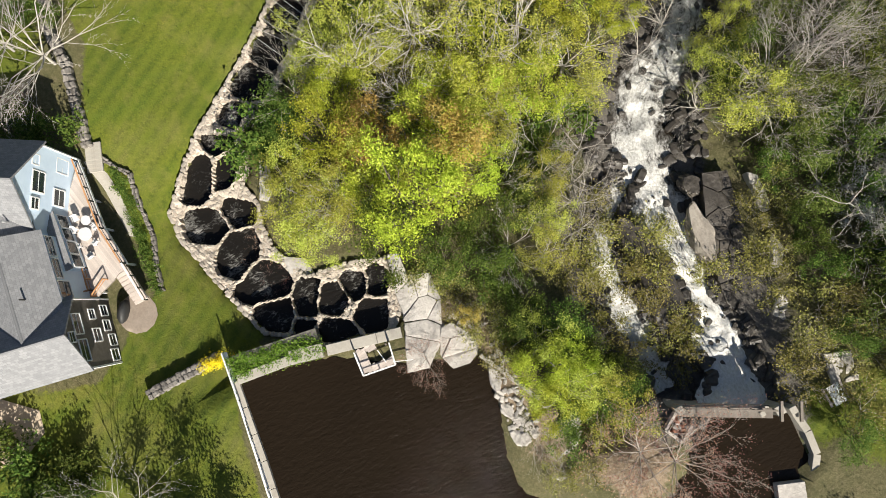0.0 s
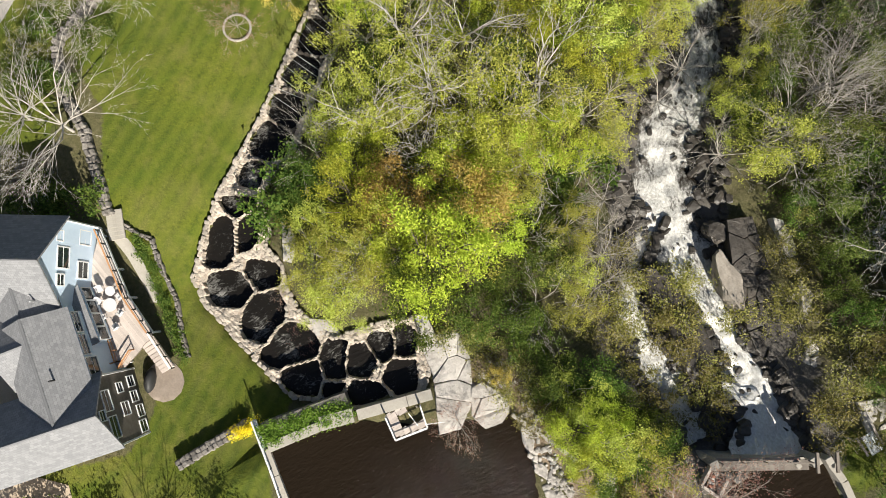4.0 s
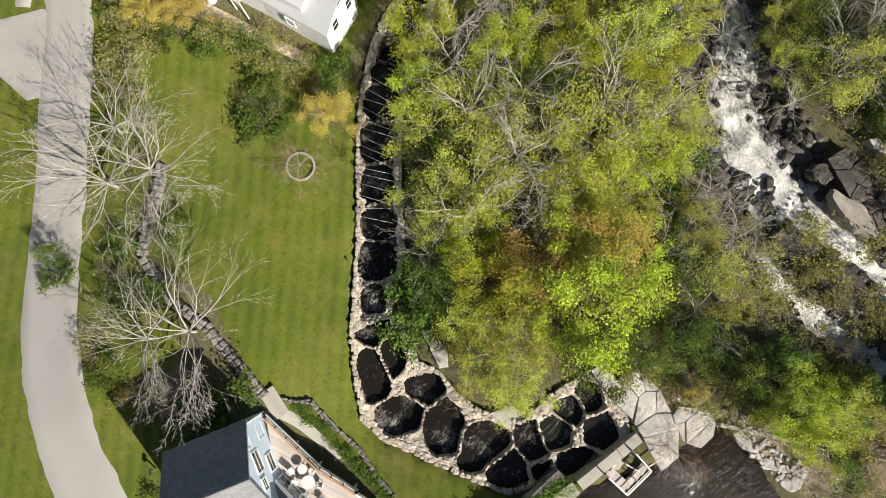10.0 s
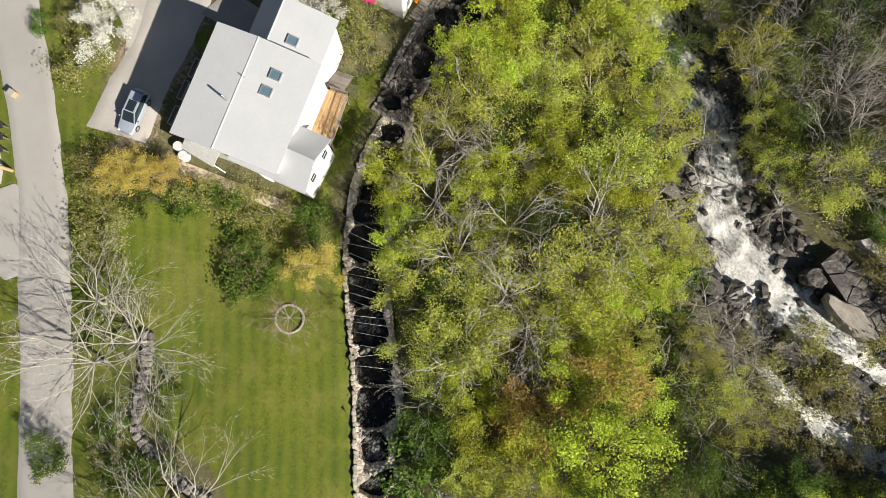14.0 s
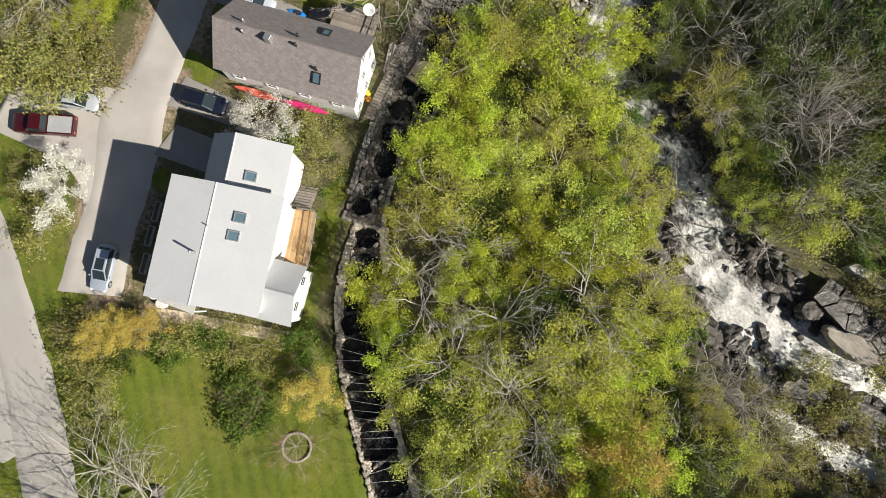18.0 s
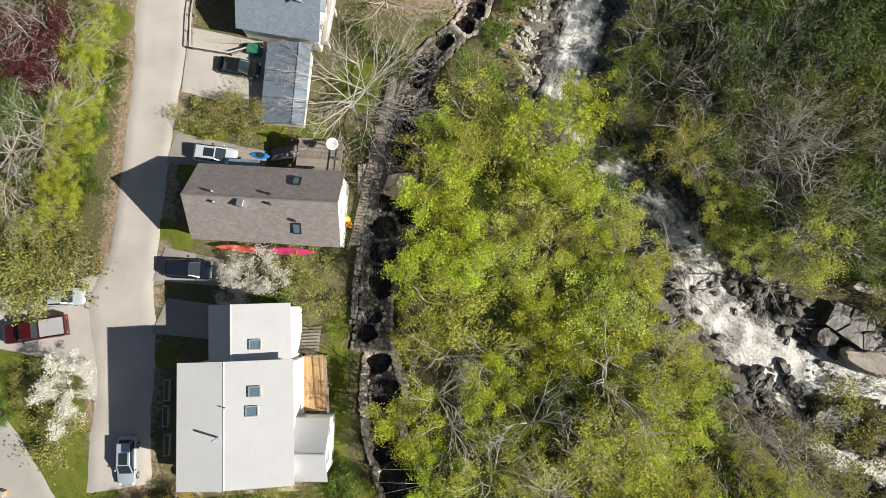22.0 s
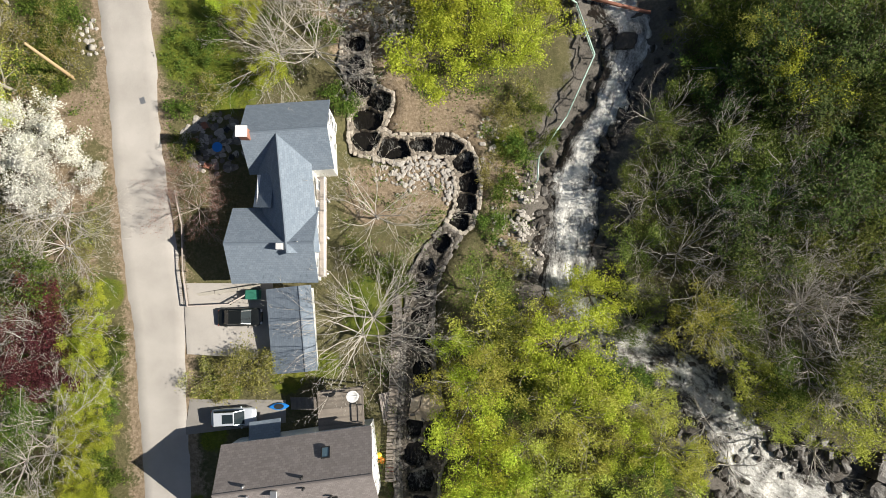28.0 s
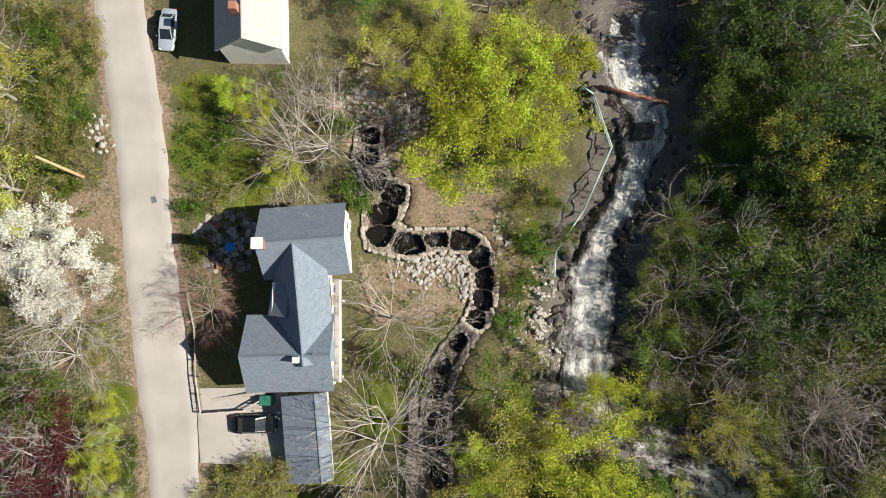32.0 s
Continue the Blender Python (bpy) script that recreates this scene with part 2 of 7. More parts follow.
M_TRIM = grained("white_trim", (0.76, 0.76, 0.75), (0.84, 0.84, 0.83), 6, 0.5)
M_DECKWOOD = grained("greyed_deck_boards", (0.42, 0.36, 0.32), (0.58, 0.51, 0.46), 10, 0.8, vary=0.3)
M_NEWWOOD = grained("tan_deck_boards", (0.36, 0.22, 0.1), (0.55, 0.36, 0.18), 10, 0.7, vary=0.3)
M_RAILWOOD = grained("orange_cedar", (0.42, 0.2, 0.08), (0.52, 0.28, 0.13), 12, 0.6)
M_DARKWOOD = grained("weathered_wood", (0.13, 0.11, 0.09), (0.27, 0.235, 0.2), 12, 0.85, vary=0.4)
M_BARK = grained("bark", (0.07, 0.055, 0.042), (0.17, 0.14, 0.11), 6, 0.95)
M_PALEBARK = grained("pale_bark", (0.34, 0.31, 0.27), (0.6, 0.56, 0.5), 3, 0.9)
M_GREYBARK = grained("grey_bark", (0.26, 0.238, 0.21), (0.48, 0.445, 0.39), 3, 0.9)


def shingles(name, c1, c2, rows=4.0):
    m, nt, b = blank(name, 0.9)
    uv = nt.nodes.new("ShaderNodeUVMap").outputs[0]
    br = nt.nodes.new("ShaderNodeTexBrick")
    for k, v in (("Scale", 1.0), ("Mortar Size", 0.012), ("Brick Width", 0.33), ("Row Height", 1.0 / rows)):
        br.inputs[k].default_value = v
    br.inputs["Color1"].default_value, br.inputs["Color2"].default_value = (*c1, 1), (*c2, 1)
    br.inputs["Mortar"].default_value = (*[c * 0.7 for c in c1], 1)
    nt.links.new(uv, br.inputs["Vector"])
    n = tex(nt, "Noise", 0.8, 8, 0.7)
    n2 = tex(nt, "Noise", 30, 2)
    col = mix(nt, 0.35, br.outputs[0], ramp(nt, n.outputs[0], [(0.3, c1), (0.7, c2)]))
    col = mix(nt, 0.25, col, ramp(nt, n2.outputs[0], [(0.3, tuple(c * 0.7 for c in c1)), (0.7, c2)]))
    nt.links.new(col, b.inputs["Base Color"])
    bump(nt, b, br.outputs["Fac"], -0.5, 0.015)
    return m


M_SLATEROOF = shingles("grey_asphalt_shingle", (0.165, 0.168, 0.178), (0.3, 0.302, 0.308))
M_WHITEROOF = grained("white_membrane_roof", (0.4, 0.408, 0.425), (0.46, 0.465, 0.475), 3.0, 0.75, big=0.35, bumps=0.1)
M_BROWNROOF = shingles("brown_grey_shingle", (0.175, 0.152, 0.145), (0.295, 0.264, 0.255))
M_BLUEROOF = shingles("blue_grey_shingle", (0.15, 0.19, 0.24), (0.245, 0.29, 0.345))
M_GREYROOF = shingles("pale_grey_shingle", (0.38, 0.37, 0.36), (0.5, 0.49, 0.47))
m, nt, b = blank("window_glass", 0.04)
b.inputs["Base Color"].default_value = (0.02, 0.03, 0.035, 1)
M_GLASS = m
L_LIME = leaf_material("lime_leaves", (0.2, 0.27, 0.022), (0.35, 0.42, 0.04), (0.48, 0.53, 0.075))
L_YELLOW = leaf_material("yellow_green_leaves", (0.25, 0.285, 0.045), (0.37, 0.405, 0.065), (0.5, 0.51, 0.13))
L_GOLD = leaf_material("gold_spring_leaves", (0.32, 0.24, 0.05), (0.43, 0.33, 0.08), (0.47, 0.41, 0.12))
L_GREEN = leaf_material("green_leaves", (0.042, 0.08, 0.012), (0.078, 0.122, 0.02), (0.16, 0.2, 0.04), 0.25)
L_PINE = leaf_material("dark_needles", (0.03, 0.062, 0.014), (0.056, 0.095, 0.022), (0.1, 0.135, 0.036), 0.2)
L_OLIVE = leaf_material("olive_leaves", (0.07, 0.1, 0.018), (0.125, 0.158, 0.03), (0.22, 0.24, 0.07), 0.3)
L_DRAB = leaf_material("drab_spring_leaves", (0.15, 0.155, 0.035), (0.24, 0.24, 0.06), (0.35, 0.32, 0.12))
L_HEDGE = leaf_material("hedge_leaves", (0.08, 0.15, 0.018), (0.13, 0.22, 0.028), (0.2, 0.29, 0.05))
L_WHITE = leaf_material("white_blossom", (0.48, 0.48, 0.4), (0.68, 0.67, 0.6), (0.82, 0.81, 0.76))
L_RED = leaf_material("dark_red_leaves", (0.06, 0.018, 0.02), (0.1, 0.03, 0.03), (0.16, 0.055, 0.05))
L_BUD = leaf_material("reddish_buds", (0.26, 0.13, 0.1), (0.33, 0.18, 0.13), (0.38, 0.25, 0.18))


# ---- mesh helpers ----
def raw(name, verts, faces, material, smooth=False, uvs=None):
    me = bpy.data.meshes.new(name)
    me.from_pydata([tuple(v) for v in verts], [], [tuple(f) for f in faces])
    me.materials.append(material)
    if smooth:
        me.polygons.foreach_set("use_smooth", [True] * len(me.polygons))
    if uvs is not None:
        me.uv_layers.new(name="UVMap").data.foreach_set("uv", np.asarray(uvs, float).ravel())
    me.update()
    return me


def under(ob, parent):
    ob.parent = parent
    return ob


def part(name, bm, material, parent=None, label="", smooth=False):
    """One mesh object from a bmesh, under a thing or a part."""
    me = bpy.data.meshes.new(name)
    bmesh.ops.recalc_face_normals(bm, faces=bm.faces[:])
    bm.to_mesh(me)
    bm.free()
    me.materials.append(material)
    if smooth:
        me.polygons.foreach_set("use_smooth", [True] * len(me.polygons))
    ob = new(name, me)
    if parent:
        ob.parent = parent
    if label:
        ob["label"] = label
    return ob


def empty(name, m=None):
    ob = new(name)
    ob.empty_display_size = 0.2
    if m is not None:
        ob.matrix_world = m
    return ob


def box_bm(bm, lo, hi, bevel=0.0, m=None):
    r = bmesh.ops.create_cube(bm, size=1.0)
    s = [h - l for l, h in zip(lo, hi)]
    c = [(h + l) / 2 for l, h in zip(lo, hi)]
    bmesh.ops.transform(bm, matrix=Matrix.LocRotScale(c, None, s), verts=r["verts"])
    if bevel:
        es = list({e for v in r["verts"] for e in v.link_edges})
        r2 = bmesh.ops.bevel(bm, geom=es, offset=bevel, segments=1, affect="EDGES")
    if m is not None:
        vs = r["verts"] if not bevel else list({v for f in r2["faces"] for v in f.verts} | {v for v in r["verts"] if v.is_valid})
        bmesh.ops.transform(bm, matrix=m, verts=vs)
    return bm


def box(name, lo, hi, material, parent=None, bevel=0.0, m=None, label=""):
    return part(name, box_bm(bmesh.new(), lo, hi, bevel, m), material, parent, label)


# ---- the lie of the land: heights at marks in the plan, joined smoothly ----
MARKS = [(-12, -110, 3.2), (-10, -78, 1.6), (2, -75, 2.2), (14, -70, 0.6), (30, -78, 0.6), (23, -66, -2.2), (37, -63, -0.6), (14, -54, -2.6),
         (8, -46, -2.6), (3, -50, -2.0), (-3, -60, -1.2), (-22, -40, -0.6), (-24, -60, 0.0), (-32, -31, -1.0), (-19, -23, -1.4), (-4, -26, -3.6)]
MARKS += [(-19, -9, -3.6), (-4, -10, -4.6), (-20, 1, -4.8), (-30, 22, -4.9), (-33, 60, -5.5), (-8, 18, -7.9), (5, 12, -7.6), (13, 12, -8.6),
          (18, 30, -9.2), (20, -3, -7.0), (29, -12, -5.2), (44, -24, -3.4), (60, -42, -0.5), (38, -50, 0.6), (20, -36, -2.8), (8, -16, -4.6)]
MARKS += [(44, 2, -4.0), (60, -14, 0.5), (80, -50, 2.0), (48, 45, -5.0), (72, -24, 1.8), (58, -27, -2.6), (56, -46, 1.0), (34, -90, 1.8)]
MK = np.array(MARKS, float)


def kern(a, b):
    return np.sqrt(((a[:, None, :2] - b[None, :, :2]) ** 2).sum(-1) + 9.0)


nm = len(MK)
WTS = np.linalg.solve(np.block([[kern(MK, MK) - 0.6 * np.eye(nm), np.ones((nm, 1))], [np.ones((1, nm)), np.zeros((1, 1))]]), np.r_[MK[:, 2], 0])


def lie(x, y):
    q = np.stack([np.clip(np.ravel(x), -70, 110), np.clip(np.ravel(y), -125, 90)], 1)
    return kern(q, MK) @ WTS[:-1] + WTS[-1]


def gz(x, y):
    return float(lie([x], [y])[0])


def inside(px, py, poly):
    px, py = np.asarray(px, float), np.asarray(py, float)
    c = np.zeros(px.shape, bool)
    for (x1, y1), (x2, y2) in zip(poly, poly[1:] + poly[:1]):
        if y1 != y2:
            c ^= ((y1 > py) != (y2 > py)) & (px < (x2 - x1) * (py - y1) / (y2 - y1) + x1)
    return c


def line_dist(px, py, line):
    """Distance to a polyline, and how far along it the nearest point is."""
    px, py = np.asarray(px, float), np.asarray(py, float)
    best, where, run = np.full(px.shape, 1e9), np.zeros(px.shape), 0.0
    for (x1, y1), (x2, y2) in zip(line, line[1:]):
        dx, dy = x2 - x1, y2 - y1
        ln = math.hypot(dx, dy)
        s = np.clip(((px - x1) * dx + (py - y1) * dy) / ln**2, 0, 1)
        d = np.hypot(px - x1 - s * dx, py - y1 - s * dy)
        where = np.where(d < best, run + s * ln, where)
        best = np.minimum(best, d)
        run += ln
    return best, where


def smooth_line(pts, step=1.0):
    """A smooth line through the points, in equal steps."""
    p = np.array(pts, float)
    q = np.vstack([2 * p[0] - p[1], p, 2 * p[-1] - p[-2]])
    out = []
    for i in range(1, len(q) - 2):
        n = max(2, int(np.linalg.norm(q[i + 1][:2] - q[i][:2]) / step))
        for u in np.arange(n) / n:
            out.append(0.5 * (2 * q[i] + (q[i + 1] - q[i - 1]) * u + (2 * q[i - 1] - 5 * q[i] + 4 * q[i + 1] - q[i + 2]) * u**2
                              + (3 * q[i] - q[i - 1] - 3 * q[i + 1] + q[i + 2]) * u**3))
    return np.array(out + [p[-1]])


LAWN = [(13, -69.5), (4.5, -65.2), (-3.9, -65.5), (-9, -58), (-13, -55), (-15.6, -48.8), (-9, -41.6), (2.2, -40), (6.5, -46), (11.3, -52), (14.8, -57.4),
        (18.8, -62.3), (22.6, -65.9), (31.4, -64), (37.5, -62.6), (40, -67), (48, -69), (62, -71.5), (62, -95), (30, -92), (34.6, -78), (29, -70)]
POND = [(40.3, -66.3), (42.4, -58.2), (46.5, -52), (49, -45.6), (54.1, -46.5), (57.6, -47.8), (61, -48.4), (65, -46), (68.5, -40), (68.8, -36), (66.4, -32.6), (64.2, -30.4), (63, -30.8), (66.5, -23), (72, -23.5), (78, -34), (86, -60),
        (86, -76), (62, -70.3), (47.9, -67.9)]
POND_Z = 1.15
# centre lines with half widths: the main fall and its two arms
RIVER = [(66, -27, 2.6), (62, -25, 2.0), (58, -23.6, 1.5), (53, -23.1, 1.5), (47.5, -22.6, 2.4), (43, -22.0, 2.9), (38.5, -20.5, 3.3), (34, -17.6, 3.3),
         (31.2, -12.2, 3.0), (27.6, -8.2, 2.7), (24, -5.3, 2.6), (19, -2.2, 2.8), (15.2, 1.2, 3.2), (15.4, 5.5, 2.9), (16.2, 10.5, 2.3), (16.8, 16.4, 1.7), (19.4, 21, 1.5), (22.0, 26.3, 1.8), (23.4, 31.5, 3.0), (21.2, 37.5, 3.0),
         (21, 48, 3.2), (24, 62, 3.6), (26, 90, 4)]
ARM = [(61, -31.2, 1.4), (57.5, -31.0, 1.5), (53.6, -30.8, 1.6), (48.5, -30.7, 1.5), (45, -29, 1.1), (42.5, -26, 0.9), (40, -22.5, 1.2)]
ROAD_W = [(-58, -18), (-42, -38), (-32.5, -47), (-26, -54), (-21.4, -60.4), (-16.2, -66.6), (-11.0, -73.4), (-5.8, -79.5), (-1.0, -83.4), (4, -86.6), (9, -88.4), (20, -90.2), (27, -91.8), (42, -98), (70, -118)]
ROAD_E = [(-52, -15), (-37, -34.5), (-28, -43.8), (-22, -50.5), (-16.9, -56.8), (-11, -64.6), (-5, -71.8), (-0.1, -76.3), (4.8, -79.8), (9.1, -81.9), (14.4, -84.1), (21.9, -85.2), (29, -87.4), (44, -94), (74, -113)]
LANE_W = [(-24.3, -45.2), (-25.2, -40), (-26.0, -34.8), (-28.6, -28), (-27.6, -23), (-28.2, -16.3), (-29.4, -8.8), (-30.3, -3.4), (-32.2, 6), (-33.7, 16), (-34.9, 25), (-36.7, 35), (-38.3, 44), (-42, 70), (-46, 100)]
LANE_E = [(-17.9, -43.2), (-18.8, -39.5), (-19.5, -35.6), (-21, -27.5), (-22.1, -22.5), (-23.4, -14), (-24.2, -7), (-24.9, 0), (-26.2, 7), (-28.1, 17), (-29.3, 27.5), (-30.8, 36), (-32.2, 43), (-35.5, 70), (-39, 100)]


POOLS_S = [(18.1, -58.6, 1.80, 1.55, 48), (21.1, -59.4, 1.18, 2.15, 48), (20.9, -62.1, 1.50, 2.65, 53), (25.3, -63.4, 2.45, 1.85, 52), (25.7, -60.1, 2.00, 1.52, 52), (29.5, -61.8, 2.15, 2.65, 53), (33.2, -60.9, 2.85, 2.30, 53),
           (36.4, -61.0, 2.20, 1.92, 53), (36.6, -57.9, 1.56, 2.35, 53), (37.7, -55.6, 1.65, 1.65, 53), (37.6, -53.1, 1.54, 1.42, 53), (38.3, -51.2, 1.22, 1.72, 53), (40.9, -53.0, 1.62, 1.92, 53), (40.6, -56.7, 2.70, 1.15, 60), (38.7, -59.0, 1.50, 1.03, 53)]
POOLS_M = [(14.2, -53.0, 1.98, 2.05, 38), (16.3, -56.2, 1.28, 1.5, 43), (12.1, -50.0, 1.9, 1.72, 38), (9.5, -46.9, 1.8, 1.9, 38), (7.0, -43.5, 2.1, 2.0, 38), (4.7, -39.9, 2.05, 2.05, 40), (3.1, -37.3, 1.55, 1.2, 40), (2.5, -35.5, 1.25, 1.0, 33), (1.9, -31.8, 1.5, 1.45, 25), (0.6, -28.9, 1.2, 1.0, 33)]
POOLS_N = [(-1.2, -26.2, 0.95, 0.85, 34), (-0.8, -24.3, 0.9, 0.85, 19), (-0.8, -20.8, 1.1, 1.8, 19), (-1.0, -17.9, 1.35, 1.15, 3), (-1.4, -15.2, 1.3, 1.2, 3), (-1.6, -12.5, 0.85, 1.05, 4), (0.8, -13.4, 1.5, 1.05, 3), 
           (-0.9, -7.0, 1.1, 0.9, 95), (-0.7, -3.9, 0.9, 0.75, 4), (-1.1, -1.4, 0.95, 0.8, 5), (-1.1, 1.5, 0.95, 0.9, 5), (-0.4, 4.0, 0.9, 0.75, 25), (1.2, 6.6, 1.0, 0.8, 45)]
POOLS_T = [(-8.4, 29.2, 1.09, 0.94, 0), (-8.6, 26.8, 1.24, 0.99, 40), (-7.8, 24.2, 1.24, 1.14, 0), (-5.8, 22.7, 1.39, 1.24, 0), (-7.0, 20.6, 1.69, 1.34, 10), (-7.2, 18.2, 1.59, 1.19, 0), (-4.2, 17.2, 1.89, 1.22, 0), (-1.0, 17.7, 1.64, 0.76, 0), (1.8, 17.6, 1.74, 1.04, -10),
           (3.7, 15.8, 1.09, 1.24, -20), (4.2, 13.4, 1.09, 1.24, 0), (3.9, 11.1, 1.14, 1.22, 0), (3.1, 8.9, 1.14, 1.12, -30)]
REACHES = [
    ("fish_ladder", [(20.2, -63.8), (22.7, -66.0), (25.8, -66.1), (31.4, -64.6), (37.6, -62.8), (39.6, -59.6), (41.6, -58.2), (43.0, -51.9), (41.8, -50.4), (38.7, -49.1), (36.8, -49.1), (35.4, -52.8), (34.7, -56.8), (31.2, -58.4),
                     (28.2, -58.6), (25.8, -57.9), (23.4, -58.5), (22.2, -57.3), (18.4, -56.4), (16.3, -59.7)], POOLS_S, M_RUBBLE, "pale mortared stone basins of a stepped fish ladder", 0.0, 0.12, 0.24),
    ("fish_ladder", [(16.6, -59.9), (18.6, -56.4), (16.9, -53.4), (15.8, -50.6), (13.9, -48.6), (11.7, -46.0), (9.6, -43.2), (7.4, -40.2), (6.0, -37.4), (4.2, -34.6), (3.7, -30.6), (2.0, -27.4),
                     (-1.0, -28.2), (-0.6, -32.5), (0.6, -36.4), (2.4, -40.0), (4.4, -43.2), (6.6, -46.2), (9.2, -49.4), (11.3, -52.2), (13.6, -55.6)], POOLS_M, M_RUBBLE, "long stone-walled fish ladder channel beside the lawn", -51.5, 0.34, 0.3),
    # tree shade on these steps is put into the dark rubble colour
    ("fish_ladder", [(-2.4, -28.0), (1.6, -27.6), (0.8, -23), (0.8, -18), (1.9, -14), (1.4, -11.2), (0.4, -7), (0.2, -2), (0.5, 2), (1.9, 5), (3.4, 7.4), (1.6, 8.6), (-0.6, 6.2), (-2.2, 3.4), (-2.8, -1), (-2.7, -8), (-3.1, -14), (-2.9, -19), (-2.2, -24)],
     POOLS_N, M_WETSHADERUBBLE, "shaded rough stone steps of the fish ladder under trees", -40.0, 0.3, 0.35),
    ("fish_ladder", [(-9.8, 30.2), (-7.2, 30.4), (-6.9, 27.4), (-6.2, 24.6), (-4.2, 23.6), (-4.3, 21.6), (-5.2, 19.6), (-4.2, 18.8), (-1, 18.9), (2.2, 19.0), (4.1, 18.0), (5.2, 16), (5.6, 13.2), (5.3, 10.8), (4.5, 8.3), (3.3, 7.5), (1.7, 8.8), (2.5, 10.4), (2.8, 12.6),
                     (2.4, 14.8), (1.4, 16.2), (-1, 16.6), (-3.2, 15.7), (-6, 16), (-8.7, 16.6), (-9.2, 18.6), (-9.0, 21), (-9.3, 24), (-10.2, 26.8)], POOLS_T, M_MIDRUBBLE, "curving chain of small round pools ringed with grey stone", 90.0, 0.0, 0.16),
]


def land(x, y):
    """Ground heights with the pond's basin and the river's bed let in."""
    x, y = np.ravel(np.asarray(x, float)), np.ravel(np.asarray(y, float))
    z = lie(x, y)
    z = z + 0.035 * np.sin(x * 0.9 + 1.3 * np.sin(y * 0.5)) * np.sin(y * 0.8)
    ln = [(a, b) for a, b, _ in RIVER]
    d, _ = line_dist(x, y, ln)
    d2, _ = line_dist(x, y, [(a, b) for a, b, _ in ARM])
    d = np.minimum(d, d2 + 1.0)
    z -= 1.1 * np.clip(1.4 - d / 4.0, 0, 1)
    bank = np.clip(1 - abs(d - 5.5) / 4.5, 0, 1)
    z += bank * 0.7 * np.sin(x * 1.9 + 2 * np.sin(y * 1.1)) * np.cos(y * 1.7 + x * 0.6)
    pd = np.minimum(line_dist(x, y, POND + POND[:1])[0], 6)
    ins = inside(x, y, POND)
    z = np.where(ins, np.minimum(z, POND_Z - 0.25 - 0.3 * pd), z)
    east = (~ins) & (x > 41) & (y < -44) & (pd < 5)
    z = np.where(east, np.maximum(z, POND_Z + 0.25 - 0.1 * pd), z)
    spit = (~ins) & (x > 50) & (x < 70) & (y < -30) & (y > -49) & (x - 50 > (-44 - y) * -1.0)
    z = np.where(spit & (pd < 6), np.maximum(z, POND_Z + 0.15 + 0.12 * np.minimum(pd, 3)), z)
    for _, poly, *_ in REACHES:
        near = (abs(x - np.mean([p[0] for p in poly])) < 25) & (abs(y - np.mean([p[1] for p in poly])) < 30)
        if near.any():
            dd = np.zeros(x.shape)
            dd[near] = np.where(inside(x[near], y[near], poly), line_dist(x[near], y[near], poly + poly[:1])[0], 0)
            z = z - 2.6 * np.clip(dd / 0.5, 0, 1)
    return z


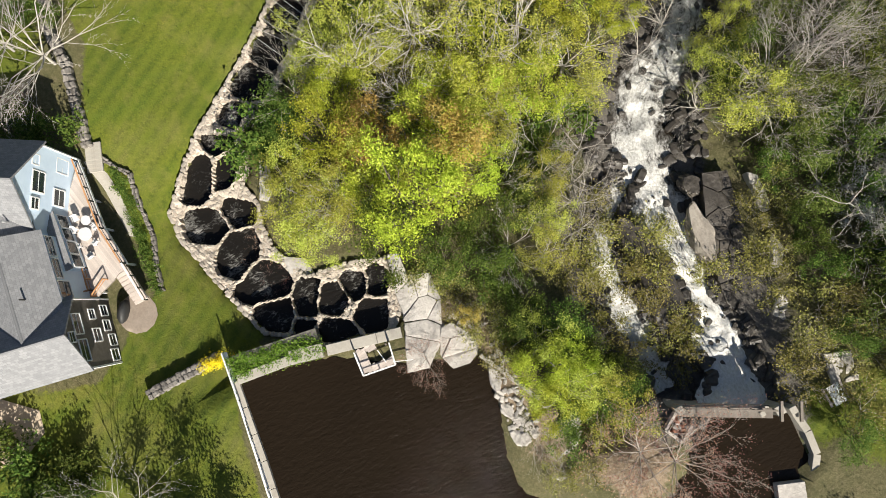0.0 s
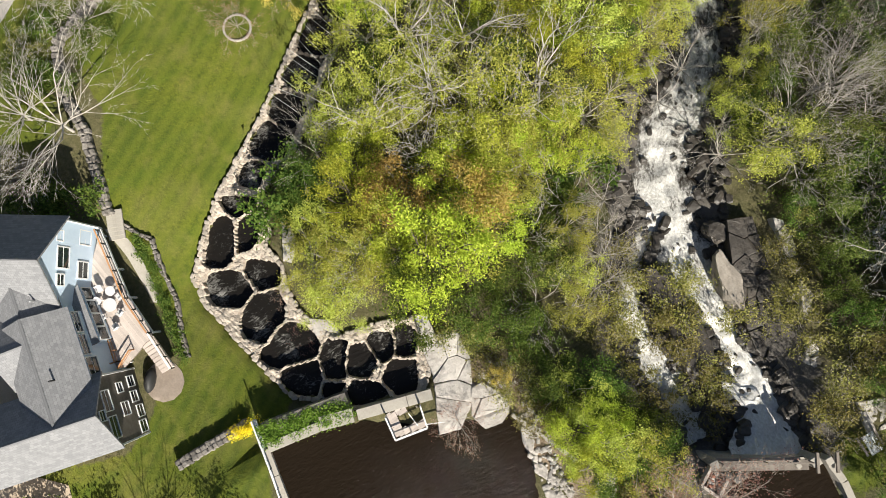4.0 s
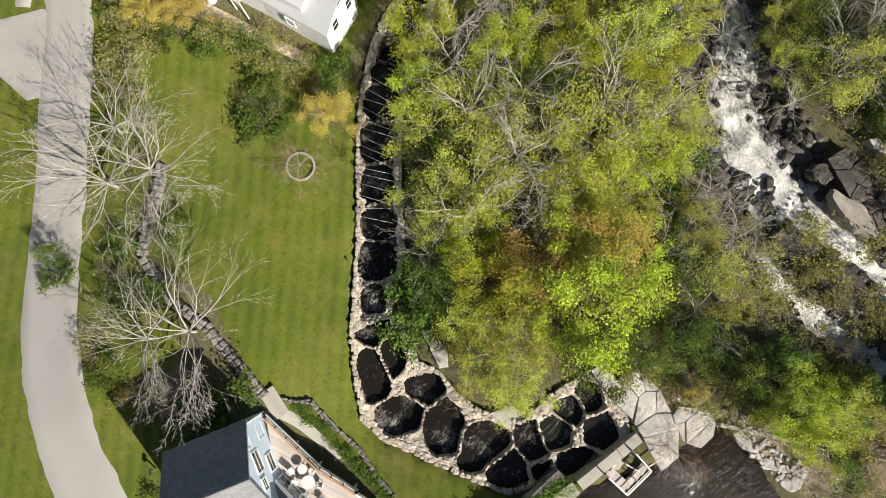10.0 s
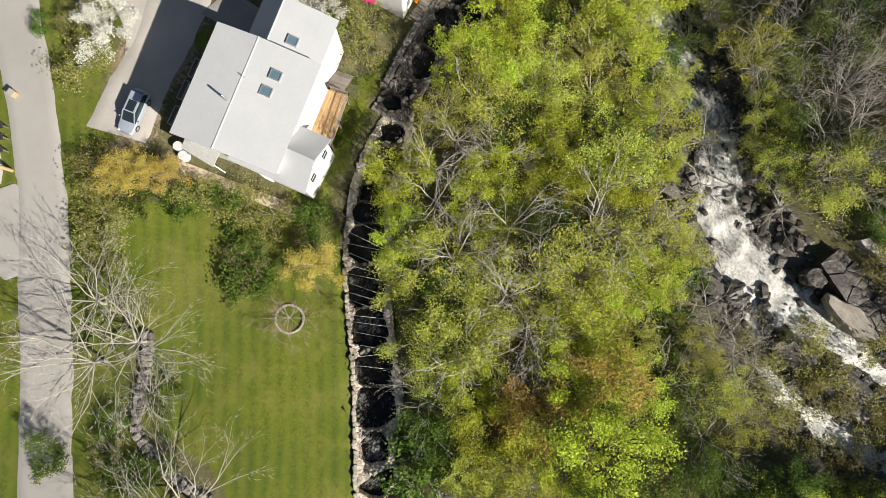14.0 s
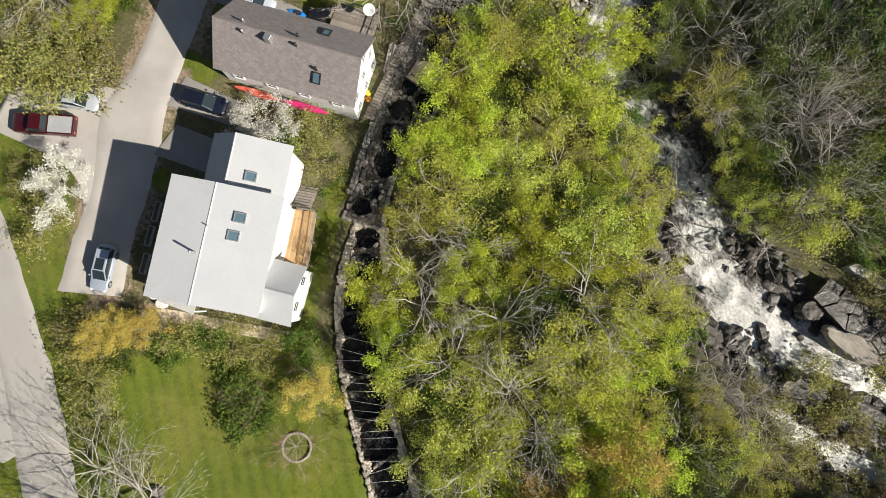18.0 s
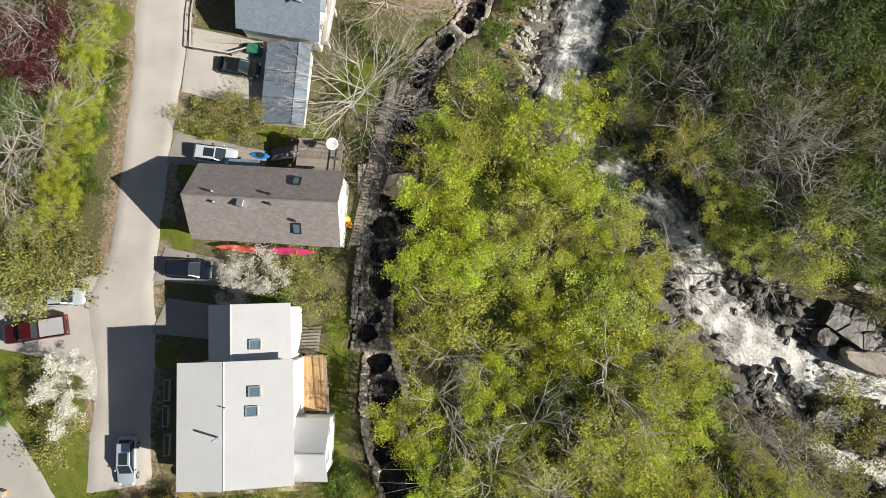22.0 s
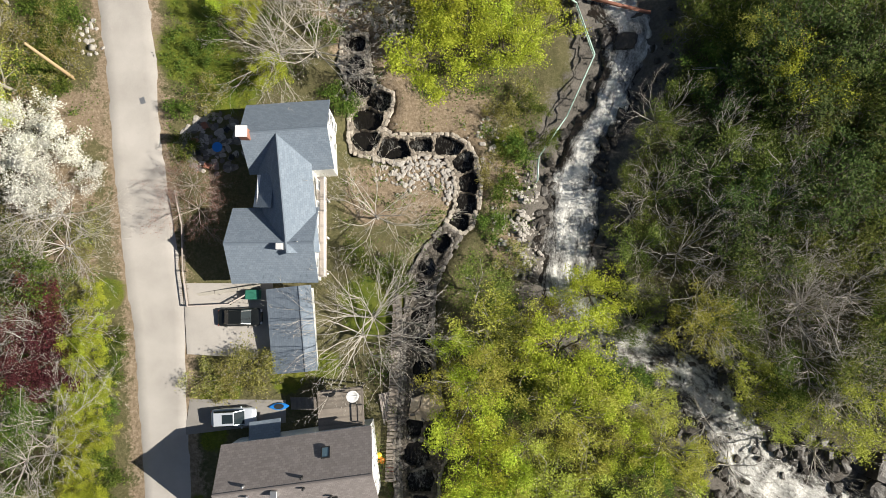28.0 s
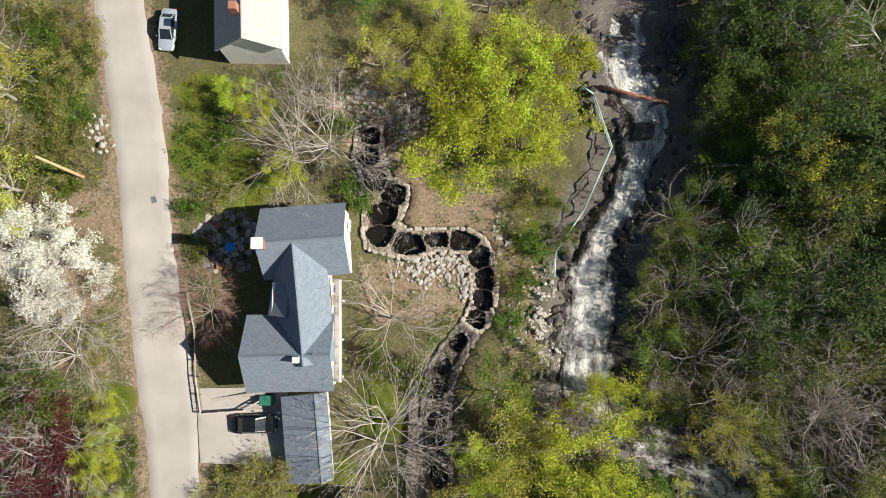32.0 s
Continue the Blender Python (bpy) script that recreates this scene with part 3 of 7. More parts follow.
def build_ground():
    def axis(lo, hi, step):
        far = [40, 90, 180, 400, 900, 1900]
        return np.r_[[lo - f for f in far[::-1]], np.arange(lo, hi + 0.01, step), [hi + f for f in far]]
    xs, ys = axis(-64, 100, 0.9), axis(-118, 84, 0.9)
    X, Y = np.meshgrid(xs, ys)
    x, y = X.ravel(), Y.ravel()
    Z = land(x, y)
    nx, ny = len(xs), len(ys)
    i = np.arange(nx * ny).reshape(ny, nx)
    f = np.stack([i[:-1, :-1], i[:-1, 1:], i[1:, 1:], i[1:, :-1]], -1).reshape(-1, 4)
    me = raw("ground", np.stack([x, y, Z], 1), f.tolist(), M_GROUND, True)
    d, _ = line_dist(x, y, LAWN + LAWN[:1])
    lawn = 0.5 + np.where(inside(x, y, LAWN), 1, -1) * np.clip(d / 1.6, 0, 0.9)
    for cx, cy, r in ((-26, 27, 5), (-22, 24, 5), (-30, -33, 5), (-29, -38, 4), (2, -33, 3), (-0.5, -27, 2.2), (-21, -9, 3), (-6, 0, 5), (72, -15, 6), (2, -72, 5), (-34, -60, 9), (-40, -50, 8), (-25, -72, 12), (-21.5, -13, 2), (-14, -53, 5), (-9, -67, 4), (-2, -69, 4), (22, -54.5, 3), (69, -20, 4), (70, -25, 3), (-33, 1, 2.5), (-8, 24, 3), (-26, 33, 4), (9, 18, 3), (-3.4, -31, 2.2), (-2.6, -35, 2.0), (-4, -26, 1.8), (-22.6, -19.5, 1.6), (-2.9, -38, 3), (-3.4, -33.5, 2.8), (-3.8, -29.6, 2.4), (-20.5, -20.0, 1.8), (-19.6, -31.5, 1.6), (-14.6, -7.4, 2.4), (-10.6, -6.4, 2.2)):
        lawn = np.maximum(lawn, np.clip(1.2 - np.hypot(x - cx, y - cy) / r, -1, 1))
    lane = [((a + c) / 2, (b + e) / 2) for (a, b), (c, e) in zip(LANE_W, LANE_E)]
    dl, _ = line_dist(x, y, lane)
    dirt = np.clip(1.25 - dl / 4.5, 0, 1) * 0.95
    dm, _ = line_dist(x, y, [((a + c) / 2, (b + e) / 2) for (a, b), (c, e) in zip(ROAD_W, ROAD_E)])
    lawn = np.maximum(lawn, np.clip(1.5 - dm / 7.5, -1, 1))
    for cx, cy, r in ((-39, 12, 6), (-37, 4, 4), (-37, 20, 4), (0, 13, 6), (-6, 12, 5), (3, 20, 6), (8, 14, 5), (9, 6, 4), (-4, 21, 5), (-5, 27, 6), (-9, 32, 6), (-6, 36, 5), (6, -74, 4), (-4, -76, 3), (14, -84, 4), (20, -84, 4), (46, -45.5, 4), (52, -44.5, 4), (59, -43, 4), (64, -38, 5), (-15, -44, 2)):
        dirt = np.maximum(dirt, np.clip(1.2 - np.hypot(x - cx, y - cy) / r, 0, 1))
    dr, _ = line_dist(x, y, [(a, b) for a, b, _ in RIVER])
    da, _ = line_dist(x, y, [(a, b) for a, b, _ in ARM])
    rock = np.clip(1.5 - np.minimum(dr, da + 1.5) / 6.0, 0, 1)
    for key, v in (("lawn", lawn), ("dirt", dirt), ("rock", rock)):
        me.attributes.new(key, "FLOAT", "POINT").data.foreach_set("value", v.astype(np.float32))
    tagged(new("ground", me), "uneven ground with mown lawn, leaf litter and bare earth", "ground", kind="structure")


def strip(name, left, right, n, across, lift, material, label, category):
    a, b = smooth_line(left, 0.7), smooth_line(right, 0.7)
    t = np.linspace(0, 1, n)
    a = np.stack([np.interp(t, np.linspace(0, 1, len(a)), a[:, k]) for k in (0, 1)], 1)
    b = np.stack([np.interp(t, np.linspace(0, 1, len(b)), b[:, k]) for k in (0, 1)], 1)
    u = np.linspace(0, 1, across)
    p = a[:, None] * (1 - u[None, :, None]) + b[:, None] * u[None, :, None]
    p[:, 0] += np.random.normal(0, 0.1, (n, 2))
    p[:, -1] += np.random.normal(0, 0.1, (n, 2))
    z = lie(p[..., 0], p[..., 1]).reshape(n, across) + lift
    z[:, [0, -1]] -= 0.3
    v = np.concatenate([p, z[..., None]], -1).reshape(-1, 3)
    i = np.arange(n * across).reshape(n, across)
    f = np.stack([i[:-1, :-1], i[:-1, 1:], i[1:, 1:], i[1:, :-1]], -1).reshape(-1, 4)
    return tagged(new(name, raw(name, v, f.tolist(), material, True)), label, category, kind="structure")


def river_strip(name, line, label, foam_at):
    c = smooth_line(line, 0.45)
    d = np.gradient(c[:, :2], axis=0)
    d /= np.linalg.norm(d, axis=1)[:, None]
    side = np.stack([-d[:, 1], d[:, 0]], 1)
    k = 17
    u = np.linspace(-1, 1, k)
    run = np.r_[0, np.cumsum(np.linalg.norm(np.diff(c[:, :2], axis=0), axis=1))]
    uneven = np.array([[1 + 0.42 * noise.noise((r * 0.32, 7.0 * e, 2.2)) + 0.2 * noise.noise((r * 1.1, 7.0 * e, 5.2)) for e in (-1, 1)] for r in run])
    wide = np.where(u[None] < 0, uneven[:, :1], uneven[:, 1:])
    p = c[:, None, :2] + side[:, None] * ((u[None] * wide)[..., None] * c[:, None, 2:3] * 1.4)
    base = lie(c[:, 0], c[:, 1]) - 0.45
    if name == "river":
        base = base + 1.3 * np.exp(-run / 3.0)
    base = np.minimum.accumulate(base)
    z = np.repeat(base[:, None], k, 1) - 0.35 * np.abs(u)[None] ** 3
    rnd = np.array([[noise.noise((a * 0.9, b * 0.9, 3.3)) + 0.5 * noise.noise((a * 2.3, b * 2.3, 1.3)) for a, b in row] for row in p])
    z = z + 0.45 * rnd
    v = np.concatenate([p, z[..., None]], -1).reshape(-1, 3)
    n = len(c)
    i = np.arange(n * k).reshape(n, k)
    f = np.stack([i[:-1, :-1], i[:-1, 1:], i[1:, 1:], i[1:, :-1]], -1).reshape(-1, 4)
    uvv = np.stack([u[None] * wide * c[:, 2:3], np.repeat(run[:, None], k, 1)], -1).reshape(-1, 2)
    me = raw(name, v, f.tolist(), M_RIVER, True, uvv[f.ravel()])
    foam = np.interp(run, *foam_at)[:, None] * np.ones((1, k)) - 0.75 * np.abs(u)[None] ** 2.2 + 0.12
    me.attributes.new("foam", "FLOAT", "POINT").data.foreach_set("value", foam.ravel().astype(np.float32))
    veil = np.clip((p[..., 1] + 4) / 4, 0, 1) * (p[..., 0] < 26)
    me.attributes.new("silk", "FLOAT", "POINT").data.foreach_set("value", veil.ravel().astype(np.float32))
    return tagged(new(name, me), label, "river", kind="structure")


build_ground()
strip("road", ROAD_W, ROAD_E, 150, 9, 0.11, M_MAINROAD, "pale worn asphalt road curving past the houses", "road")
strip("lane", LANE_W, LANE_E, 150, 9, 0.13, M_ROAD, "narrow pale asphalt lane between the houses", "road")
river_strip("river", RIVER, "foaming white water rushing down a dark rocky bed", ([0, 6, 14, 22, 34, 45, 52, 58, 64, 70, 76, 84, 91, 97, 110], [1.6, 1.6, 1.0, 0.75, 0.66, 0.56, 0.5, 0.55, 0.68, 0.76, 0.74, 0.68, 0.66, 0.7, 0.8]))
river_strip("river_arm", ARM, "narrow white side arm of the river among rocks", ([0, 30], [0.95, 0.72]))
me = raw("pond", [(x, y, POND_Z) for x, y in POND], [list(range(len(POND)))], M_POND)
tagged(new("pond", me), "dark brown still mill pond with fine ripples", "water", kind="structure")


# ---- buildings ----
def seat(ob, parent):
    """Keep a part where it was built, under its thing."""
    ob.parent = parent
    if parent.parent is None:
        ob.matrix_parent_inverse = Matrix.Translation(-parent.matrix_world.translation)
    return ob


def slab(name, quad, thick, material, parent, label=""):
    """A roof slope: four corners (eave, eave, ridge, ridge), with thickness and shingle rows."""
    q = [Vector(p) for p in quad]
    nrm = (q[1] - q[0]).cross(q[3] - q[0]).normalized()
    if nrm.z < 0:
        q = [q[1], q[0], q[3], q[2]]
        nrm = -nrm
    low = [p - nrm * thick for p in q]
    v = q + low
    f = [(0, 1, 2, 3), (7, 6, 5, 4), (0, 4, 5, 1), (1, 5, 6, 2), (2, 6, 7, 3), (3, 7, 4, 0)]
    ux = (q[1] - q[0]).normalized()
    uy = nrm.cross(ux)
    uvs = [((v[k] - q[0]).dot(ux), (v[k] - q[0]).dot(uy)) for face in f for k in face]
    ob = new(name, raw(name, v, f, material, uvs=uvs))
    if label:
        ob["label"] = label
    return seat(ob, parent)


def wing(parent, a, b, hl, hr, el, er, top, base, wall_mat, roof_mat, over=0.35, walls=True, label=""):
    """A gabled wing: ridge from a to b, eaves hl to its left at height el and hr to its right at er."""
    a, b = Vector(a), Vector(b)
    d = (b - a).normalized()
    n = Vector((-d.y, d.x))
    if walls:
        v = []
        for p in (a, b):
            l, r = p + n * hl, p - n * hr
            v += [(*l, base), (*l, el), (*p, top - 0.05), (*r, er), (*r, base)]
        f = [(0, 1, 2, 3, 4), (9, 8, 7, 6, 5), (0, 5, 6, 1), (4, 3, 8, 9)]
        seat(new("wall", raw("wall", v, f, wall_mat)), parent)
    a2, b2 = a - d * over, b + d * over
    for side, h, e in ((n, hl, el), (-n, hr, er)):
        if h < 0.05:
            continue
        sl = (top - e) / h
        l1, l2 = a2 + side * (h + over), b2 + side * (h + over)
        ze = e - sl * over + 0.12
        slab("roof", [(*l1, ze), (*l2, ze), (*b2, top + 0.12), (*a2, top + 0.12)], 0.16, roof_mat, parent, label)
    w = 0.12
    cap = [(*(a2 + n * w), top + 0.10), (*(b2 + n * w), top + 0.10), (*b2, top + 0.18), (*a2, top + 0.18), (*(b2 - n * w), top + 0.10), (*(a2 - n * w), top + 0.10)]
    seat(new("ridge_cap", raw("ridge_cap", cap, [(0, 1, 2, 3), (3, 2, 4, 5)], roof_mat, uvs=[(0, 0)] * 8)), parent)


def house(name, xy, label):
    h = empty(name, Matrix.Translation((*xy, gz(*xy))))
    return tagged(h, label, "house")


bh = house("blue_house", (22, -76), "pale blue clapboard house with grey shingle roofs and a long deck")
wh = house("white_roofed_house", (-9, -34), "white house with pale flat-looking roofs, skylights and a tan deck")
gh = house("brown_roofed_house", (-12.5, -16), "tall white gabled house under brown-grey shingles")
nh = house("blue_roofed_house", (-14.5, 11), "low cream house under blue-grey shingle roofs")


# ---- trees ----
def grow(rng, height, spread, limbs, depth, first=0.3, droop=0.0, lean=1.0, wig=1.0, thick=1.0):
    """A skeleton of tapering limbs: segments (p0, p1, r0, r1) and the tips with the way they point."""
    segs, tips = [], []
    r0 = 0.019 * height * thick
    trunk_top = Vector((rng.uniform(-.3, .3), rng.uniform(-.3, .3), height * first))
    segs.append((Vector((0, 0, -0.6)), trunk_top, r0 * 1.25, r0 * 0.85))

    def branch(p, d, ln, r, lv):
        kinks = 3 if lv < (3 if wig < 0.45 else 2) else (2 if lv < depth else 1)
        q = p
        for k in range(kinks):
            d = (d + Vector((rng.gauss(0, .16 * wig), rng.gauss(0, .16 * wig), rng.gauss(0.03, .10) - droop * 0.1))).normalized()
            q2 = q + d * (ln / kinks)
            r2 = r * (1 - 0.42 * (k + 1) / kinks)
            segs.append((q, q2, r * (1 - 0.42 * k / kinks), r2))
            if lv < depth and k < kinks - 1 and rng.random() < 0.9:
                side = d.cross(Vector((rng.gauss(0, 1), rng.gauss(0, 1), rng.gauss(0, 1)))).normalized()
                branch(q2, (d * (1.25 - 0.6 * wig) + side * (0.3 + 0.5 * wig)).normalized(), ln * rng.uniform(.5, .72), r2 * 0.62, lv + 1)
            q = q2
        if lv < depth:
            for _ in range(2):
                side = d.cross(Vector((rng.gauss(0, 1), rng.gauss(0, 1), rng.gauss(0, 1)))).normalized()
                branch(q, (d * 0.9 + side * (0.25 + 0.3 * wig)).normalized(), ln * rng.uniform(.55, .75), r * 0.5, lv + 1)
        tips.append((q, d))

    start = rng.uniform(0, 6.28)
    for k in range(limbs):
        a = start + k * 2.4 + rng.uniform(-.3, .3)
        up = rng.uniform(0.35, 1.0) * lean * (0.6 + 1.0 * k / limbs)
        hgt = height * first * rng.uniform(0.75, 1.0) if k else height * first
        p = Vector((trunk_top.x, trunk_top.y, hgt))
        d = Vector((math.cos(a), math.sin(a), up)).normalized()
        branch(p, d, spread * rng.uniform(0.42, 0.62), r0 * 0.55, 1)
    zs = [t.z for t, _ in tips]
    k = (height - height * first) / max(0.1, max(zs) - height * first)
    return segs, tips, k, height * first


def squash(v, k, z0):
    return Vector((v.x, v.y, z0 + (v.z - z0) * k)) if v.z > z0 else v


def tubes(segs, thin=0.012):
    vs, fs = [], []
    for p, q, r1, r2 in segs:
        d = (q - p)
        if d.length < 1e-4:
            continue
        d.normalize()
        s = d.orthogonal().normalized()
        t = d.cross(s)
        n = 6 if r1 > 0.09 else (4 if r1 > 0.035 else 3)
        o = len(vs)
        if r1 < thin * 1.15:
            vs += [p + (s * math.cos(a) + t * math.sin(a)) * max(r1, thin) for a in (0, 2.1, 4.2)] + [q]
            fs += [(o, o + 1, o + 3), (o + 1, o + 2, o + 3), (o + 2, o, o + 3)]
            continue
        for c, r in ((p, max(r1, thin)), (q, max(r2, thin * 0.8))):
            for k in range(n):
                a = 2 * math.pi * k / n
                vs.append(c + (s * math.cos(a) + t * math.sin(a)) * r)
        fs += [(o + k, o + (k + 1) % n, o + n + (k + 1) % n, o + n + k) for k in range(n)]
    return vs, fs


def leaves(rng, centres, per, spread, size, flat=0.5):
    """Small pointed, slightly folded leaf clumps round the centres."""
    g = np.random.default_rng(rng.randrange(10**6))
    c = np.array([tuple(p) for p in centres])
    c = np.repeat(c, np.maximum(0, np.rint(per * g.gamma(1.1, 0.9, len(c)))).astype(int), 0)
    n = len(c)
    c = c + g.normal(0, 1, (n, 3)) * spread * [1, 1, 0.75]
    a = g.uniform(0, 2 * np.pi, n)
    tilt = g.normal(0, flat, (n, 2))
    s = size * g.uniform(0.55, 1.35, n)
    u = np.stack([np.cos(a), np.sin(a), tilt[:, 0]], 1)
    w = np.stack([-np.sin(a), np.cos(a), tilt[:, 1]], 1)
    u /= np.linalg.norm(u, axis=1)[:, None]
    w /= np.linalg.norm(w, axis=1)[:, None]
    s = s[:, None]
    v = np.stack([c - u * s, c + w * s * 0.6 + u * s * 0.3, c + u * s * 0.8 - w * s * 0.45], 1).reshape(-1, 3)
    f = np.arange(3 * n).reshape(n, 3)
    return v, f


def tree(name, seed, height, spread, limbs, depth, bark, leaf, per, size, clump, label, category="tree", first=0.3, thin=0.014, share=1.0, lean=1.0, flat=0.75, wig=1.0, thick=1.0):
    rng = random.Random(seed)
    segs, tips, k, z0 = grow(rng, height, spread, limbs, depth, first, lean=lean, wig=wig, thick=thick)
    segs = [(squash(p, k, z0), squash(q, k, z0), a, b) for p, q, a, b in segs]
    root = tagged(empty(name), label, category)
    vs, fs = tubes(segs[:1], thin)
    under(new("trunk", raw("trunk", vs, fs, bark, True)), root)
    vs, fs = tubes([g for g in segs[1:] if g[2] > (0.026 if leaf and per > 10 else 0)], thin)
    under(new("branch_work", raw("branch_work", vs, fs, bark, True)), root)
    if leaf:
        ends = [squash(p, k, z0) for p, _ in tips if rng.random() < share]
        v, f = leaves(rng, ends, per, clump, size, flat)
        under(new("crown", raw("crown", v, f.tolist(), leaf)), root)
    return root


KINDS = {}
M_PINKBARK = grained("pinkish_twigs", (0.28, 0.24, 0.205), (0.48, 0.42, 0.365), 3, 0.9)


def plant(kind, x, y, s=1.0, turn=None, rng=random.Random(5), sz=None):
    """One more tree or shrub of a kind, standing on the ground."""
    src, used = KINDS[kind]
    k = used[0] % len(src)
    used[0] += 1
    m = Matrix.Translation((x, y, float(land([x], [y])[0]) - 0.05)) @ Matrix.Rotation(rng.uniform(0, 6.28) if turn is None else turn, 4, "Z") @ Matrix.Diagonal((s, s, sz or s, 1))
    if used[0] <= len(src):
        src[k].matrix_basis = m
        return src[k]
    m0 = src[k].matrix_basis.to_scale()
    ob = copy_thing(src[k], m @ Matrix.Diagonal((1 / m0.x, 1 / m0.y, 1 / m0.z, 1)))
    return ob


def kinds(kind, n, *args, **kw):
    KINDS[kind] = ([tree(args[0], hash_of(kind) + 7 * k, *args[1:], **kw) for k in range(n)], [0])


def hash_of(s):
    return sum(ord(c) * (i + 3) for i, c in enumerate(s))


kinds("bare", 3, "bare_tree", 13, 9.0, 10, 5, M_PALEBARK, None, 0, 0, 0, "leafless pale-barked tree with wide spreading branches", thin=0.014, wig=0.55, first=0.22, thick=0.62)
kinds("grey", 3, "bare_tree", 10, 5.8, 6, 5, M_GREYBARK, None, 0, 0, 0, "leafless grey tree with fine twigs", thin=0.013, wig=0.5, thick=0.75)
kinds("snag", 3, "bare_tree", 13, 7.0, 6, 5, M_PALEBARK, None, 0, 0, 0, "leafless pale tree with crooked forking branches", thin=0.014, wig=0.95, first=0.35, thick=0.8)
kinds("lime", 4, "leafy_tree", 12, 5.0, 7, 4, M_BARK, L_LIME, 48, 0.132, 0.42, "broadleaf tree with fresh lime-green spring leaves", share=0.5)
kinds("yellow", 4, "leafy_tree", 11, 4.8, 7, 4, M_GREYBARK, L_YELLOW, 31, 0.122, 0.42, "broadleaf tree in thin yellow-green spring leaf", share=0.5)
kinds("gold", 2, "leafy_tree", 10, 4.2, 7, 4, M_GREYBARK, L_GOLD, 38, 0.135, 0.42, "broadleaf tree with golden-orange spring leaves", share=0.5)
kinds("green", 4, "leafy_tree", 9, 4.6, 7, 4, M_BARK, L_GREEN, 48, 0.15, 0.5, "broadleaf tree in dense mid-green leaf", share=0.3)
kinds("olive", 4, "leafy_tree", 10, 4.6, 7, 4, M_GREYBARK, L_OLIVE, 36, 0.135, 0.48, "broadleaf tree in half-open olive-green leaf", share=0.3)
kinds("pine", 3, "pine_tree", 13, 5.0, 12, 3, M_BARK, L_PINE, 17, 0.18, 0.42, "dark green white pine with soft needles", first=0.25)
kinds("white", 2, "blossom_tree", 6.5, 4.6, 7, 4, M_GREYBARK, L_WHITE, 30, 0.12, 0.3, "flowering tree covered in white blossom")
kinds("red", 1, "red_leaved_tree", 8, 6.0, 7, 4, M_BARK, L_RED, 22, 0.15, 0.4, "broad tree with dark red-purple leaves")
kinds("bud", 2, "budding_tree", 7, 5.2, 10, 5, M_PINKBARK, L_BUD, 2.2, 0.07, 0.25, "bare tree with reddish buds on fine pale twigs", thin=0.012, wig=0.6, first=0.15, thick=0.7)
kinds("shrub", 3, "shrub", 2.6, 2.4, 7, 3, M_BARK, L_GREEN, 16, 0.135, 0.27, "rounded green leafy shrub", category="shrub", first=0.1)
kinds("drab", 3, "shrub", 2.8, 2.6, 7, 4, M_GREYBARK, L_DRAB, 5, 0.115, 0.27, "loose half-leafed olive shrub with grey twigs", category="shrub", first=0.1)


# ---- openings and fittings of the houses ----
def frame_of(at, out, up=(0, 0, 1)):
    """A pose whose x runs along a wall, y out of it and z up."""
    o = Vector(out).normalized()
    u = Vector(up)
    u = (u - o * u.dot(o)).normalized()
    m = Matrix((o.cross(u), o, u)).transposed().to_4x4()
    m.translation = at
    return m


M_SKYLIGHT = grained("skylight_glass", (0.07, 0.12, 0.16), (0.11, 0.17, 0.21), 2, 0.08)


def window(parent, at, out, w=0.9, h=1.2, up=(0, 0, 1), bars=1, name="window", mat=None, glass=None):
    m = frame_of(at, out, up)
    bm = bmesh.new()
    t = 0.09
    for lo, hi in (((-w / 2 - t, -0.05, -h / 2 - t), (-w / 2, 0.07, h / 2 + t)), ((w / 2, -0.05, -h / 2 - t), (w / 2 + t, 0.07, h / 2 + t)),
                   ((-w / 2, -0.05, h / 2), (w / 2, 0.07, h / 2 + t)), ((-w / 2, -0.05, -h / 2 - t), (w / 2, 0.09, -h / 2))):
        box_bm(bm, lo, hi, m=m)
    for k in range(bars):
        z = -h / 2 + h * (k + 1) / (bars + 1)
        box_bm(bm, (-w / 2, -0.03, z - 0.03), (w / 2, 0.045, z + 0.03), m=m)
    fr = seat(part(name, bm, mat or M_TRIM), parent)
    seat(part("pane", box_bm(bmesh.new(), (-w / 2, -0.02, -h / 2), (w / 2, 0.02, h / 2), m=m), glass or M_GLASS), fr)
    return fr


def beam(bm, p, q, w, h=None):
    p, q = Vector(p), Vector(q)
    m = frame_of((p + q) / 2, (q - p), (0, 0, 1) if abs((q - p).normalized().z) < 0.95 else (1, 0, 0))
    ln = (q - p).length
    return box_bm(bm, (-w / 2, -ln / 2, -(h or w) / 2), (w / 2, ln / 2, (h or w) / 2), m=m)


def beam_part(name, p, q, w, material, parent=None, h=None, label=""):
    ob = part(name, beam(bmesh.new(), p, q, w, h), material, None, label)
    return seat(ob, parent) if parent else ob


